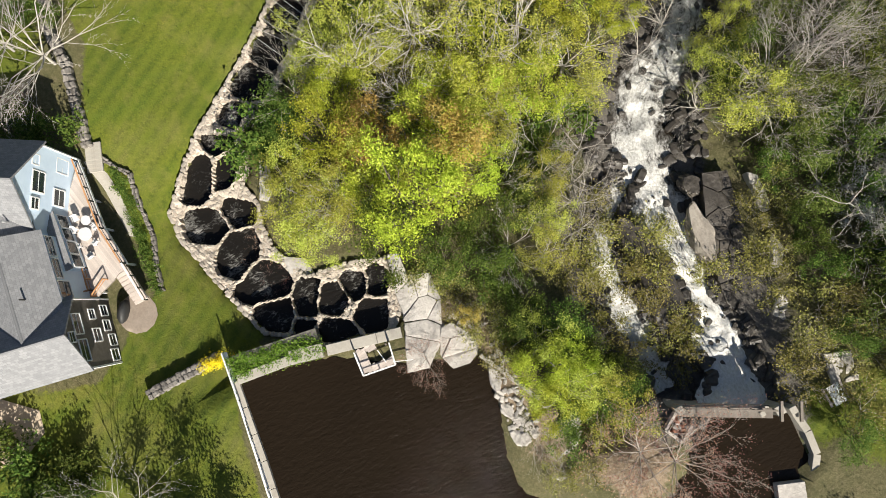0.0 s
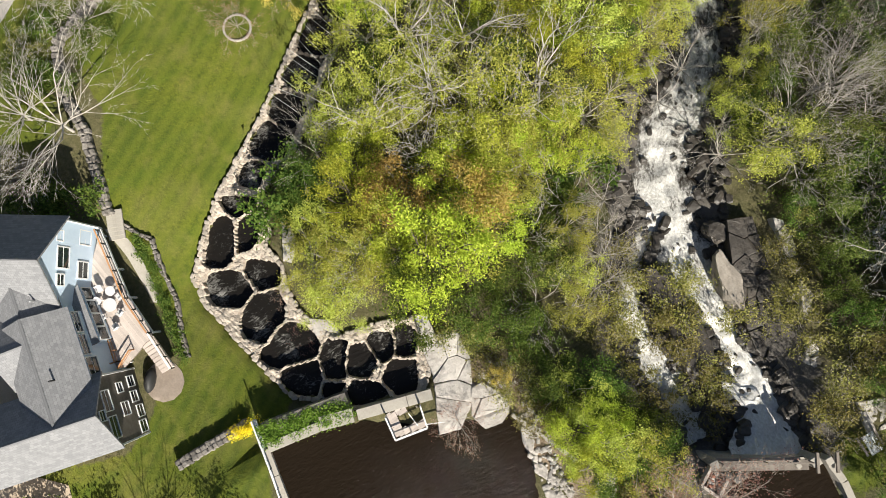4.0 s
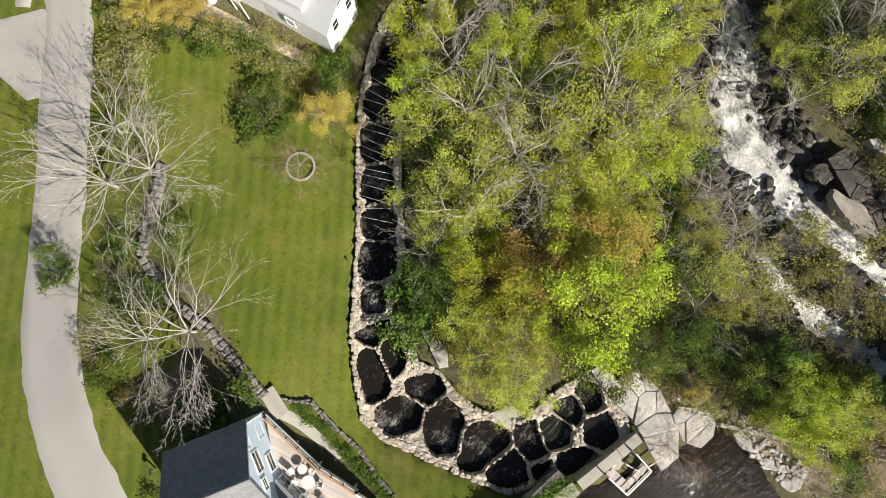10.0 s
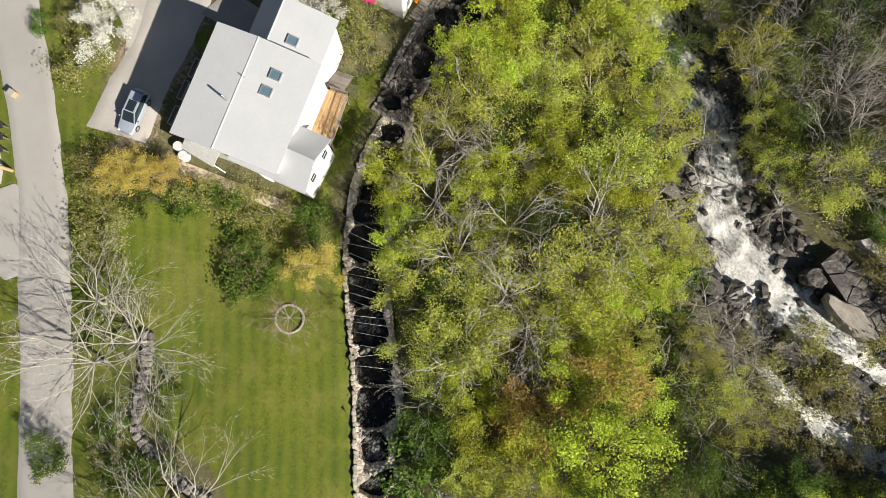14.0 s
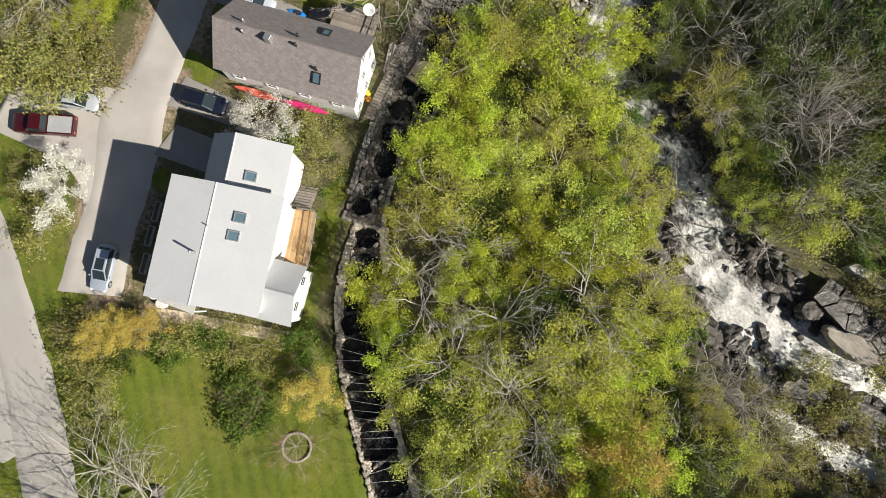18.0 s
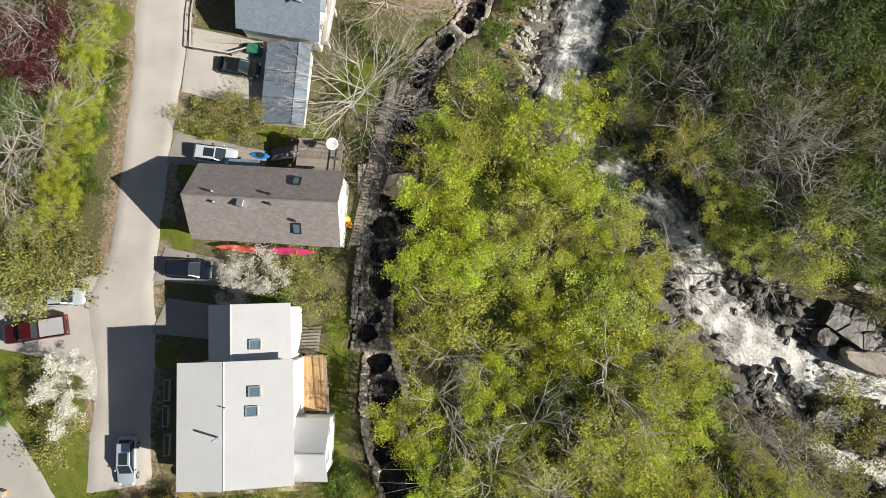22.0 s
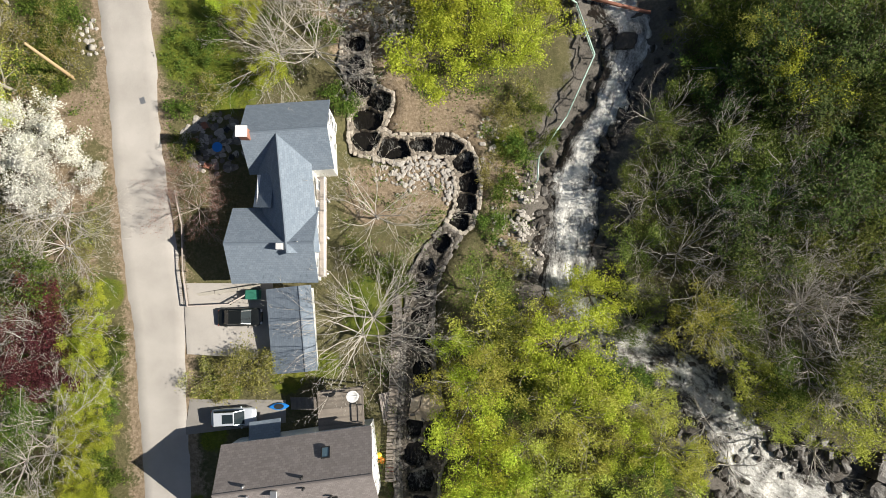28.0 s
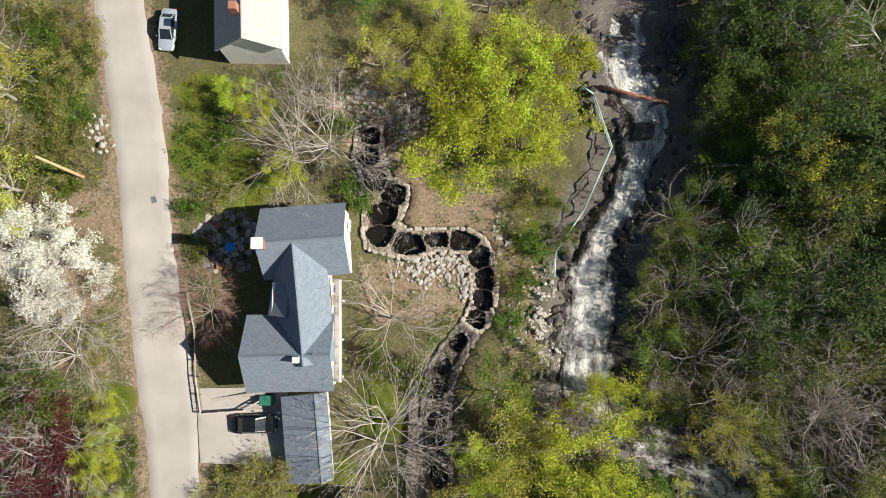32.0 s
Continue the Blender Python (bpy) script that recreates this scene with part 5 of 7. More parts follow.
def stone(parent, x, y, z, sx, sy, sz, turn, material, name="stone"):
    key = (random.randrange(7), material.name)
    if key not in STONE_OF:
        me = STONE_SHAPES[key[0]].copy()
        me.materials.append(material)
        STONE_OF[key] = me
    ob = new(name, STONE_OF[key])
    ob.matrix_basis = Matrix.Translation((x, y, z)) @ Matrix.Rotation(turn, 4, "Z") @ Matrix.Diagonal((sx, sy, sz, 1))
    ob.parent = parent
    ob.matrix_parent_inverse = Matrix.Translation(-parent.matrix_world.translation)
    return ob


def stone_heap(name, spots, material, label, category="stones", sink=0.3):
    """Many stones too small to count, joined into one mesh."""
    src = []
    for me in STONE_SHAPES:
        co = np.zeros(len(me.vertices) * 3)
        me.vertices.foreach_get("co", co)
        src.append((co.reshape(-1, 3), [tuple(p.vertices) for p in me.polygons]))
    vs, fs, o = [], [], 0
    for x, y, z, s in spots:
        co, pol = src[random.randrange(len(src))]
        m = np.array((Matrix.Rotation(random.uniform(0, 6.28), 3, "Z") @ Matrix.Rotation(random.uniform(-.4, .4), 3, "X")))
        sc = np.array([s * random.uniform(0.8, 1.4), s * random.uniform(0.6, 1.0), s * random.uniform(0.45, 0.75)])
        vs.append((co * sc) @ m.T + [x, y, z + s * (0.5 - sink) * 0.6])
        fs += [tuple(i + o for i in p) for p in pol]
        o += len(co)
    ob = new(name, raw(name, np.concatenate(vs), fs, material))
    return tagged(ob, label, category, kind="stuff")


def pool_field(X, Y, pools, kerb):
    """Where the pools lie: how far in from its brim each spot is, which pool it belongs to, and what stays dry between two of them."""
    best, second, which = np.full(X.shape, -9.0), np.full(X.shape, -9.0), np.zeros(X.shape, int)
    for k, (x, y, a, b, r) in enumerate(pools):
        c, s = math.cos(radians(r)), math.sin(radians(r))
        u, v = ((X - x) * c + (Y - y) * s) / a, ((Y - y) * c - (X - x) * s) / b
        th = np.arctan2(v, u)
        d = (np.abs(u) ** 2.5 + np.abs(v) ** 2.5) ** 0.4 / (1 + 0.05 * np.sin(3 * th + x) + 0.04 * np.sin(5 * th + y))
        deep = (1 - d) * min(a, b)
        second = np.where(deep > best, best, np.maximum(second, deep))
        which = np.where(deep > best, k, which)
        best = np.maximum(best, deep)
    return best, which, (best > 0) & (best - second > kerb)


def build_ladder(name, poly, pools, material, label, dark_from, sink, kerb):
    """Masonry with pools let into it; the walls between two pools are lower, and dark north of dark_from: wet by the
    lawn, coloured with tree shade further north.
    """
    xs, ys = [p[0] for p in poly], [p[1] for p in poly]
    cx, cy = sum(xs) / len(xs), sum(ys) / len(ys)
    root = tagged(empty(name, Matrix.Translation((cx, cy, gz(cx, cy)))), label, "fish ladder")
    st = 0.17
    gx, gy = np.arange(min(xs) - st, max(xs) + st, st), np.arange(min(ys) - st, max(ys) + st, st)
    X, Y = np.meshgrid(gx, gy)
    ins = inside(X, Y, poly)
    z = lie(X, Y).reshape(X.shape)
    best, which, wet = pool_field(X, Y, pools, kerb)
    rim = line_dist(X, Y, poly + poly[:1])[0]
    lump = 0.07 * np.sin(X * 3.1 + np.sin(Y * 2.3)) * np.sin(Y * 3.7) + 0.06 * np.sin(X * 7.3 + 2 * np.sin(Y * 5.1)) * np.sin(Y * 8.3 + X)
    top = z + 0.22 + lump - sink * np.clip((rim - 0.55) / 0.3, 0, 1)
    zz = np.where(wet, z - 1.7, top)
    zz = np.where(ins, zz, z - 0.9)
    near = ins.copy()
    near[1:] |= ins[:-1]
    near[:-1] |= ins[1:]
    near[:, 1:] |= ins[:, :-1]
    near[:, :-1] |= ins[:, 1:]
    i = np.arange(X.size).reshape(X.shape)
    quads = np.stack([i[:-1, :-1], i[:-1, 1:], i[1:, 1:], i[1:, :-1]], -1)
    jit = np.random.default_rng(3).normal(0, 0.03, (X.size, 2))

    def sheet(part_name, ok, height, mat):
        f = quads[ok[:-1, :-1] & ok[1:, 1:] & ok[1:, :-1] & ok[:-1, 1:]]
        if not len(f):
            return
        used = np.unique(f)
        back = np.zeros(X.size, int)
        back[used] = np.arange(len(used))
        v = np.stack([X.ravel() + jit[:, 0], Y.ravel() + jit[:, 1], height.ravel()], 1)[used]
        seat(new(part_name, raw(part_name, v, back[f].tolist(), mat)), root)

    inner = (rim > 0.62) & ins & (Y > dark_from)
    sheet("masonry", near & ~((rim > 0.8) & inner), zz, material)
    sheet("inner_wall", inner, zz, M_WETSHADERUBBLE)
    for k, p in enumerate(pools):
        sheet("pool_water", ins & (which == k) & (best > -0.3), np.full(X.shape, gz(p[0], p[1]) - 0.62), M_POOL)
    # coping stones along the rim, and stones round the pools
    # loose stones of the shaded reach carry its shade in a darker tone
    loose = M_DARKSTONE if material is M_WETSHADERUBBLE else M_STONE
    count = 0
    line = poly + poly[:1]
    for (x1, y1), (x2, y2) in zip(line, line[1:]):
        ln = math.hypot(x2 - x1, y2 - y1)
        s = 0.2
        while s < ln and count < 210:
            w = random.uniform(0.35, 0.75)
            x, y = x1 + (x2 - x1) * s / ln, y1 + (y2 - y1) * s / ln
            stone(root, x + random.gauss(0, .05), y + random.gauss(0, .05), gz(x, y) + 0.08, w, random.uniform(.32, .5), random.uniform(.3, .4), math.atan2(y2 - y1, x2 - x1) + random.gauss(0, .12), loose)
            s += w * random.uniform(0.85, 1.05)
            count += 1
    for p in pools:
        m = int(math.pi * (p[2] + p[3]) / 0.5)
        pts = ellipse_pts(p, m, 0.2)
        dry = pool_field(np.array([q[0] for q in pts]), np.array([q[1] for q in pts]), pools, kerb)[0] < -0.08
        for (x, y), ok in zip(pts, dry):
            if count >= 298 or not ok or random.random() < 0.45 or not inside([x], [y], poly)[0]:
                continue
            stone(root, x, y, gz(x, y) + 0.1, random.uniform(.3, .6), random.uniform(.2, .36), 0.26, math.atan2(y - p[1], x - p[0]) + 1.57 + random.gauss(0, .2), loose)
            count += 1
    return root


for args in REACHES:
    build_ladder(*args)


def stone_wall(name, pts, width, height, material, label, step=0.55, courses=2):
    """A dry wall of single stones along a line."""
    c = pts[len(pts) // 2]
    root = tagged(empty(name, Matrix.Translation((*c, gz(*c)))), label, "stone wall")
    n = 0
    for (x1, y1), (x2, y2) in zip(pts, pts[1:]):
        ln = math.hypot(x2 - x1, y2 - y1)
        ang = math.atan2(y2 - y1, x2 - x1)
        s = 0.2
        while s < ln:
            for row in (-1, 1):
                for h in range(courses):
                    if n > 290:
                        break
                    w = random.uniform(.75, 1.35) * step
                    o = row * width * 0.25 + random.gauss(0, .04)
                    x, y = x1 + (x2 - x1) * s / ln - math.sin(ang) * o, y1 + (y2 - y1) * s / ln + math.cos(ang) * o
                    stone(root, x, y, gz(x, y) + height * (h + 0.4) / courses, w, width * .6, height / courses * 1.25, ang + random.gauss(0, .2), material)
                    n += 1
            s += step
    return root


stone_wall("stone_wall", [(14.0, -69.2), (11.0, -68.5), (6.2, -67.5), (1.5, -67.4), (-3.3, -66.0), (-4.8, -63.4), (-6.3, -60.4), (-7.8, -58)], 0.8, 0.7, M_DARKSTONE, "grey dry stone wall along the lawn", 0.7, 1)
stone_wall("stone_wall", [(37.6, -74.4), (37.5, -67.4)], 0.9, 0.8, M_DARKSTONE, "short dry stone wall ending on the lawn", 0.5, 2)
stone_wall("stone_wall", [(15.5, -68.7), (17.7, -67.3), (20.5, -67.9), (24, -68.2), (27, -69.2), (29.6, -69.6)], 0.4, 0.4, M_DARKSTONE, "low stone edging of the bed below the deck", 0.5, 1)
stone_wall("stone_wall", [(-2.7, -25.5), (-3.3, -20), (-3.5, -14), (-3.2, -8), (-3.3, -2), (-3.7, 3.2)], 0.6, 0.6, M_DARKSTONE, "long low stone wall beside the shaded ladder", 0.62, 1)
ring = tagged(empty("tree_ring", Matrix.Translation((2.6, -50.2, gz(2.6, -50.2)))), "ring of pale stones round a small lawn tree", "tree ring")
for k in range(26):
    a = k * 2 * math.pi / 26
    stone(ring, 2.6 + 1.35 * math.cos(a), -50.2 + 1.35 * math.sin(a), gz(2.6, -50.2) + 0.05, .3, .22, .25, a + 1.57, M_GRANITE)

# ---- pond edge, dam, hedge ----
def wall_run(name, pts, w, z0, z1, material, label, category="wall", piece=2.2):
    c = pts[0]
    root = tagged(empty(name, Matrix.Translation((*c, z0))), label, category)
    for (x1, y1), (x2, y2) in zip(pts, pts[1:]):
        p, q = Vector((x1, y1)), Vector((x2, y2))
        n = max(1, round((q - p).length / piece))
        for k in range(n):
            a, b = p.lerp(q, k / n), p.lerp(q, (k + 1) / n)
            d = (b - a).normalized() * 0.015
            m = frame_of(((a.x + b.x) / 2, (a.y + b.y) / 2, 0), (-(b - a).y, (b - a).x, 0))
            hl = (b - a).length / 2 - 0.015
            seat(part("block", box_bm(bmesh.new(), (-hl, -w / 2, z0), (hl, w / 2, z1 + random.uniform(-.02, .02)), 0.03, m=m), material), root)
    return root


wall_run("retaining_wall", [(40.3, -66.4), (41.0, -61.2)], 0.9, -1.5, 1.75, M_CONCRETE, "weathered pale concrete wall along the pond")
wall_run("retaining_wall", [(40.8, -61.3), (41.6, -58.3)], 1.3, -1.5, 1.85, M_CONCRETE, "wider step of the concrete pond wall")
wall_run("retaining_wall", [(41.8, -58.0), (43.6, -51.2)], 1.0, -1.5, 1.8, M_CONCRETE, "weathered pale concrete wall along the pond")
wall_run("retaining_wall", [(40.3, -66.6), (47.9, -67.6), (53, -68.4), (62, -70)], 0.55, -1.5, 1.6, M_CONCRETE, "long straight concrete pond wall beside the fence")
wall_run("retaining_wall", [(48.9, -45.8), (53.6, -43.6), (56, -42.6)], 0.4, -1, 1.75, M_CONCRETE, "thin concrete wall closing the pond")
rail = tagged(empty("pond_fence", Matrix.Translation((38, -66.6, 0.5))), "white painted rail fence along the pond wall", "fence")
railing(rail, [(37.5, -66.5, 1.0), (42, -67.0, 1.35), (47.6, -67.9, 1.35), (53, -68.8, 1.35), (62, -70.4, 1.35)], 0.9, M_TRIM, M_TRIM, 2.2)
beam_part("kick_board", (37.5, -66.4, 1.15), (62, -70.3, 1.5), 0.35, M_TRIM, rail, 0.08)

pier = tagged(empty("pond_platform", Matrix.Translation((44.4, -54.2, 1.5))), "grey plank platform with an open well standing in the pond", "platform")
for poly in ([(43.1, -55.8), (45.3, -56.0), (45.5, -55.1), (43.2, -54.9)], [(44.9, -55.1), (45.5, -55.1), (45.9, -53.0), (45.2, -52.9)], [(43.2, -54.9), (43.7, -54.9), (43.9, -53.9), (43.3, -53.9)]):
    platform("floor_frame", poly, 1.75, 0.15, M_DECKWOOD, pier, 0.22, -1.45)
railing(pier, [(43.2, -55.8, 1.75), (45.4, -56.0, 1.75), (45.9, -53.0, 1.75), (43.9, -52.6, 1.75)], 0.9, M_TRIM, M_TRIM, 1.4)
for x, y in ((43.3, -55.6), (45.2, -55.8), (45.6, -53.2), (43.9, -53.0)):
    beam_part("pile", (x, y, -1.2), (x, y, 1.7), 0.16, M_DARKWOOD, pier)
beam_part("cross_pipe", (44.0, -53.9, 1.9), (45.4, -53.7, 1.9), 0.07, M_TRIM, pier)
beam_part("cross_pipe", (45.6, -53.1, 2.0), (46.3, -51.4, 2.1), 0.07, M_TRIM, pier)

dam = tagged(empty("dam", Matrix.Translation((64.5, -27, 1.0))), "small timber and concrete dam with a plank footbridge", "dam")
platform("dam_wall", [(61.9, -31.6), (66.2, -24.0), (66.7, -24.3), (62.5, -31.9)], 1.25, 4.5, M_CONCRETE, dam)
platform("footbridge", [(61.8, -31.9), (66.0, -24.5), (66.8, -24.9), (62.6, -32.3)], 2.0, 0.18, M_DARKWOOD, dam, 0.25, 2.63)
railing(dam, [(62.0, -31.7, 2.0), (66.1, -24.5, 2.0)], 0.9, M_DARKWOOD, M_DARKWOOD, 2.2)
for x, y, w in ((66.4, -24.0, 0.9), (67.0, -22.9, 0.7), (65.9, -25.6, 0.5), (62.0, -32.2, 0.8)):
    seat(box("pier", (x - w / 2, y - w / 2, -2), (x + w / 2, y + w / 2, 2.25), M_CONCRETE, bevel=0.05), dam)
for k in range(2):
    p = Vector((66.5, -24.0, 2.3)).lerp(Vector((67.4, -22.4, 2.3)), k)
    beam_part("gate_beam", p + Vector((-.8, .45, 0)), p + Vector((.8, -.45, 0)), 0.25, M_DARKWOOD, dam)
wall_run("retaining_wall", [(67.4, -22.8), (69.4, -22.6), (71.6, -22.9), (73.0, -24.0)], 0.7, -1, 1.9, M_CONCRETE, "old concrete wall beside the dam")
wall_run("stone_slab", [(72.6, -26.4), (75.6, -27.6)], 2.6, 0, 1.95, M_GRANITE, "rough stone slab at the water's edge", "slab", 3.3)
crate = tagged(empty("debris_crate", Matrix.Translation((63.2, -33, 1.2))), "wooden crib filled with red stones beside the dam", "crate")
for a, b in (((62.0, -32.6), (62.9, -34.2)), ((62.9, -34.2), (64.6, -33.4)), ((64.6, -33.4), (63.7, -31.9))):
    beam_part("crib_beam", (*a, 1.8), (*b, 1.8), 0.25, M_DECKWOOD, crate, 0.9)
for k in range(26):
    stone(crate, 63.3 + random.uniform(-.75, .75), -33.0 + random.uniform(-.7, .7), 1.6 + random.uniform(0, .3), .4, .35, .3, random.uniform(0, 3), M_BRICK if k % 2 else M_GRANITE)
bench = tagged(empty("picnic_table", Matrix.Translation((67.8, -18.5, gz(67.8, -18.5)))), "white-grey plank picnic table in the clearing", "table")
for k in range(5):
    y = -0.5 + k * 0.25
    ob = part("table_plank", box_bm(bmesh.new(), (-0.95, y - .11, .72), (.95, y + .11, .77), .01), M_TRIM, bench)
for a in (-.7, .7):
    part("leg", box_bm(bmesh.new(), (a - .05, -.6, 0), (a + .05, -.5, .72)), M_DECKWOOD, bench)
    part("leg", box_bm(bmesh.new(), (a - .05, .5, 0), (a + .05, .6, .72)), M_DECKWOOD, bench)
for y in (-.95, .85):
    part("bench_plank", box_bm(bmesh.new(), (-0.95, y, .42), (.95, y + .22, .46), .01), M_DECKWOOD, bench)
    part("bench_leg", box_bm(bmesh.new(), (-.06, y + .05, 0), (.06, y + .15, .42)), M_DECKWOOD, bench)


# ---- rocks ----
def ledge(name, x, y, sx, sy, sz, turn, material, label, seed, category="rock", z=None):
    """A flat-topped, cracked boulder or outcrop."""
    bm = bmesh.new()
    bmesh.ops.create_icosphere(bm, subdivisions=4, radius=1.0)
    off = Vector((seed * 3.1, seed * 1.7, 0))
    for v in bm.verts:
        c = v.co.copy()
        n = noise.noise(c * 1.3 + off) * 0.28 + noise.noise(c * 3.1 + off) * 0.10 + noise.noise(c * 7 + off) * 0.035
        crack = min(abs(noise.noise(c * 1.1 + off * 2)), abs(noise.noise(c.yzx * 1.4 - off)))
        v.co *= 1 + n - (0.12 if crack < 0.025 else 0)
        v.co.z = min(v.co.z, 0.55 + 0.25 * n + 0.1 * c.x)
        v.co = Vector((v.co.x * sx, v.co.y * sy, v.co.z * sz))
    ob = part(name, bm, material)
    ob.matrix_basis = pose(x, y, (gz(x, y) if z is None else z) - 0.15 * sz, rz=turn)
    return tagged(ob, label, category)


def clip_poly(poly, px, py, nx, ny):
    """The part of a polygon on the near side of a line."""
    out = []
    for (x1, y1), (x2, y2) in zip(poly, poly[1:] + poly[:1]):
        d1, d2 = (x1 - px) * nx + (y1 - py) * ny, (x2 - px) * nx + (y2 - py) * ny
        if d1 <= 0:
            out.append((x1, y1))
        if (d1 < 0) != (d2 < 0) and d1 != d2:
            t = d1 / (d1 - d2)
            out.append((x1 + (x2 - x1) * t, y1 + (y2 - y1) * t))
    return out


def outcrop(name, poly, cells, z, deep, material, label, seed, rough=0.22):
    """Bare rock split by cracks into angular slabs, each a little tilted."""
    rg = random.Random(seed)
    xs, ys = [p[0] for p in poly], [p[1] for p in poly]
    pts = []
    while len(pts) < cells:
        p = (rg.uniform(min(xs), max(xs)), rg.uniform(min(ys), max(ys)))
        if inside([p[0]], [p[1]], poly)[0] and all(math.hypot(p[0] - q[0], p[1] - q[1]) > 0.6 for q in pts):
            pts.append(p)
    root = tagged(empty(name, Matrix.Translation((sum(xs) / len(xs), sum(ys) / len(ys), z))), label, "rock")
    for p in pts:
        cell = list(poly)
        for q in pts:
            if q != p and cell:
                cell = clip_poly(cell, (p[0] + q[0]) / 2, (p[1] + q[1]) / 2, q[0] - p[0], q[1] - p[1])
        if len(cell) < 3:
            continue
        tx, ty, zz = rg.gauss(0, .025), rg.gauss(0, .025), z + rg.uniform(-rough, rough)
        ring_ = []
        for (x1, y1), (x2, y2) in zip(cell, cell[1:] + cell[:1]):
            for u in (0, .34, .67):
                x, y = x1 + (x2 - x1) * u, y1 + (y2 - y1) * u
                w = 0.025 + 0.03 * noise.noise((x * 2, y * 2, seed))
                x, y = x + (p[0] - x) * w, y + (p[1] - y) * w
                ring_.append((x + 0.08 * noise.noise((x * 3, y * 3, 1.1)), y + 0.08 * noise.noise((x * 3, y * 3, 7.1))))
        n = len(ring_)

        def at(x, y, dz):
            return (x, y, zz + tx * (x - p[0]) + ty * (y - p[1]) + dz + 0.05 * noise.noise((x * 1.3, y * 1.3, seed)))
        v = [at(p[0], p[1], 0.03)] + [at(x + (p[0] - x) * .4, y + (p[1] - y) * .4, 0.03) for x, y in ring_] + [at(x + (p[0] - x) * .03, y + (p[1] - y) * .03, 0) for x, y in ring_] + [at(x, y, -0.12) for x, y in ring_] + [(x, y, zz - deep) for x, y in ring_]
        f = []
        for k in range(n):
            j = (k + 1) % n
            f.append((0, 1 + k, 1 + j))
            for r in range(3):
                a_, b_ = 1 + r * n, 1 + (r + 1) * n
                f.append((a_ + k, b_ + k, b_ + j, a_ + j))
        seat(new("slab", raw("slab", v, f, material)), root)
    return root


PALE = "broad pale granite ledge split by dark cracks"
outcrop("granite_outcrop", [(36.5, -49.0), (36.9, -48.0), (39.2, -48.2), (39.9, -46.3), (42.5, -46.5), (46.2, -48.3), (47.8, -50.5), (47.2, -52.6), (43.4, -50.9), (42.3, -50.4), (40.0, -50.0)], 8, 1.35, 3.2, M_GRANITE, PALE, 3, 0.09)
outcrop("granite_outcrop", [(44.9, -47.8), (45.0, -46.7), (47.3, -45.3), (48.6, -45.7), (49.2, -46.9), (48.9, -48.6), (47.2, -49.1)], 4, 1.45, 3.0, M_GRANITE, PALE, 4, 0.1)
outcrop("granite_outcrop", [(31.8, -58.0), (33.0, -56.1), (34.7, -56.0), (34.6, -57.0), (33.6, -58.2)], 3, -0.55, 1.5, M_GRANITE, "smooth pale ledge beside the stone basins", 5, 0.08)
outcrop("granite_outcrop", [(21.9, -55.8), (22.6, -55.2), (25.1, -55.7), (26.2, -57.0), (25.6, -57.6)], 3, -1.85, 1.5, M_GRANITE, "long pale ledge under the trees", 6, 0.08)
outcrop("sandstone_ledge", [(-2.3, -11.7), (-2.0, -9.6), (0.3, -9.0), (1.5, -10.2), (0.6, -11.6), (-0.8, -11.9)], 5, -4.45, 1.2, M_SAND, "tan bare ledge beside the shaded pools", 7, 0.12)
for k, (x, y, sx, sy, turn) in enumerate(((60.0, -43.6, 0.8, 2.4, 6), (57.3, -46.1, 1.0, 0.8, 20), (62.0, -44.0, 0.6, 1.3, 0), (58.3, -41.3, 1.0, 0.9, 30), (57.2, -44.6, 1.1, 0.6, -30), (51.6, -45.6, 1.2, 0.6, -10), (54.6, -46.0, 0.9, 0.5, 15))):
    ledge("pond_rock", x, y, sx, sy, 0.9, turn, M_GRANITE, "pale rounded boulder at the pond's edge", 60 + k, z=1.25)
ledge("river_rock", 49.4, -20.4, 3.3, 1.15, 2.0, -12, M_STONE, "great pale rounded boulder beside the rapids", 20, z=-2.2)
ledge("river_rock", 44.6, -18.6, 1.3, 1.0, 1.2, 20, M_WETROCK, "dark boulder beside the rapids", 21, z=-2.8)
ledge("river_rock", 52.8, -26.8, 4.0, 1.9, 2.0, -5, M_WETROCK, "dark wet rock between the river's arms", 22, z=-2.6)
ledge("river_rock", 47.0, -26.4, 2.6, 1.6, 1.9, 10, M_WETROCK, "dark wet rock between the river's arms", 23, z=-3.0)
for k, (poly, z, n) in enumerate((([(46.1, -13.3), (46.9, -12.5), (51.9, -13.2), (52.0, -14.3)], -1.9, 6), ([(52.5, -14.6), (55.2, -14.0), (57.2, -15.5), (55.4, -16.6)], -0.9, 5),
                                  ([(57.8, -17.1), (60.1, -16.6), (61.3, -17.9), (59.2, -19.0)], -0.4, 4), ([(64.4, -17.3), (65.2, -14.9), (68.0, -15.6), (67.1, -18.2)], 1.1, 6))):
    outcrop("bank_outcrop", poly, n, z, 2.5, M_GRANITE, "pale broken bank rock between bushes", 40 + k)
outcrop("rock_slope", [(44.0, -17.4), (51.9, -21.0), (56.5, -21.6), (62.1, -20.4), (58, -18.4), (52, -16.6), (45.0, -14.8)], 34, -2.0, 2.5, M_WETROCK, "long dark bedrock slope above the rapids", 47, 0.16)
spots = []
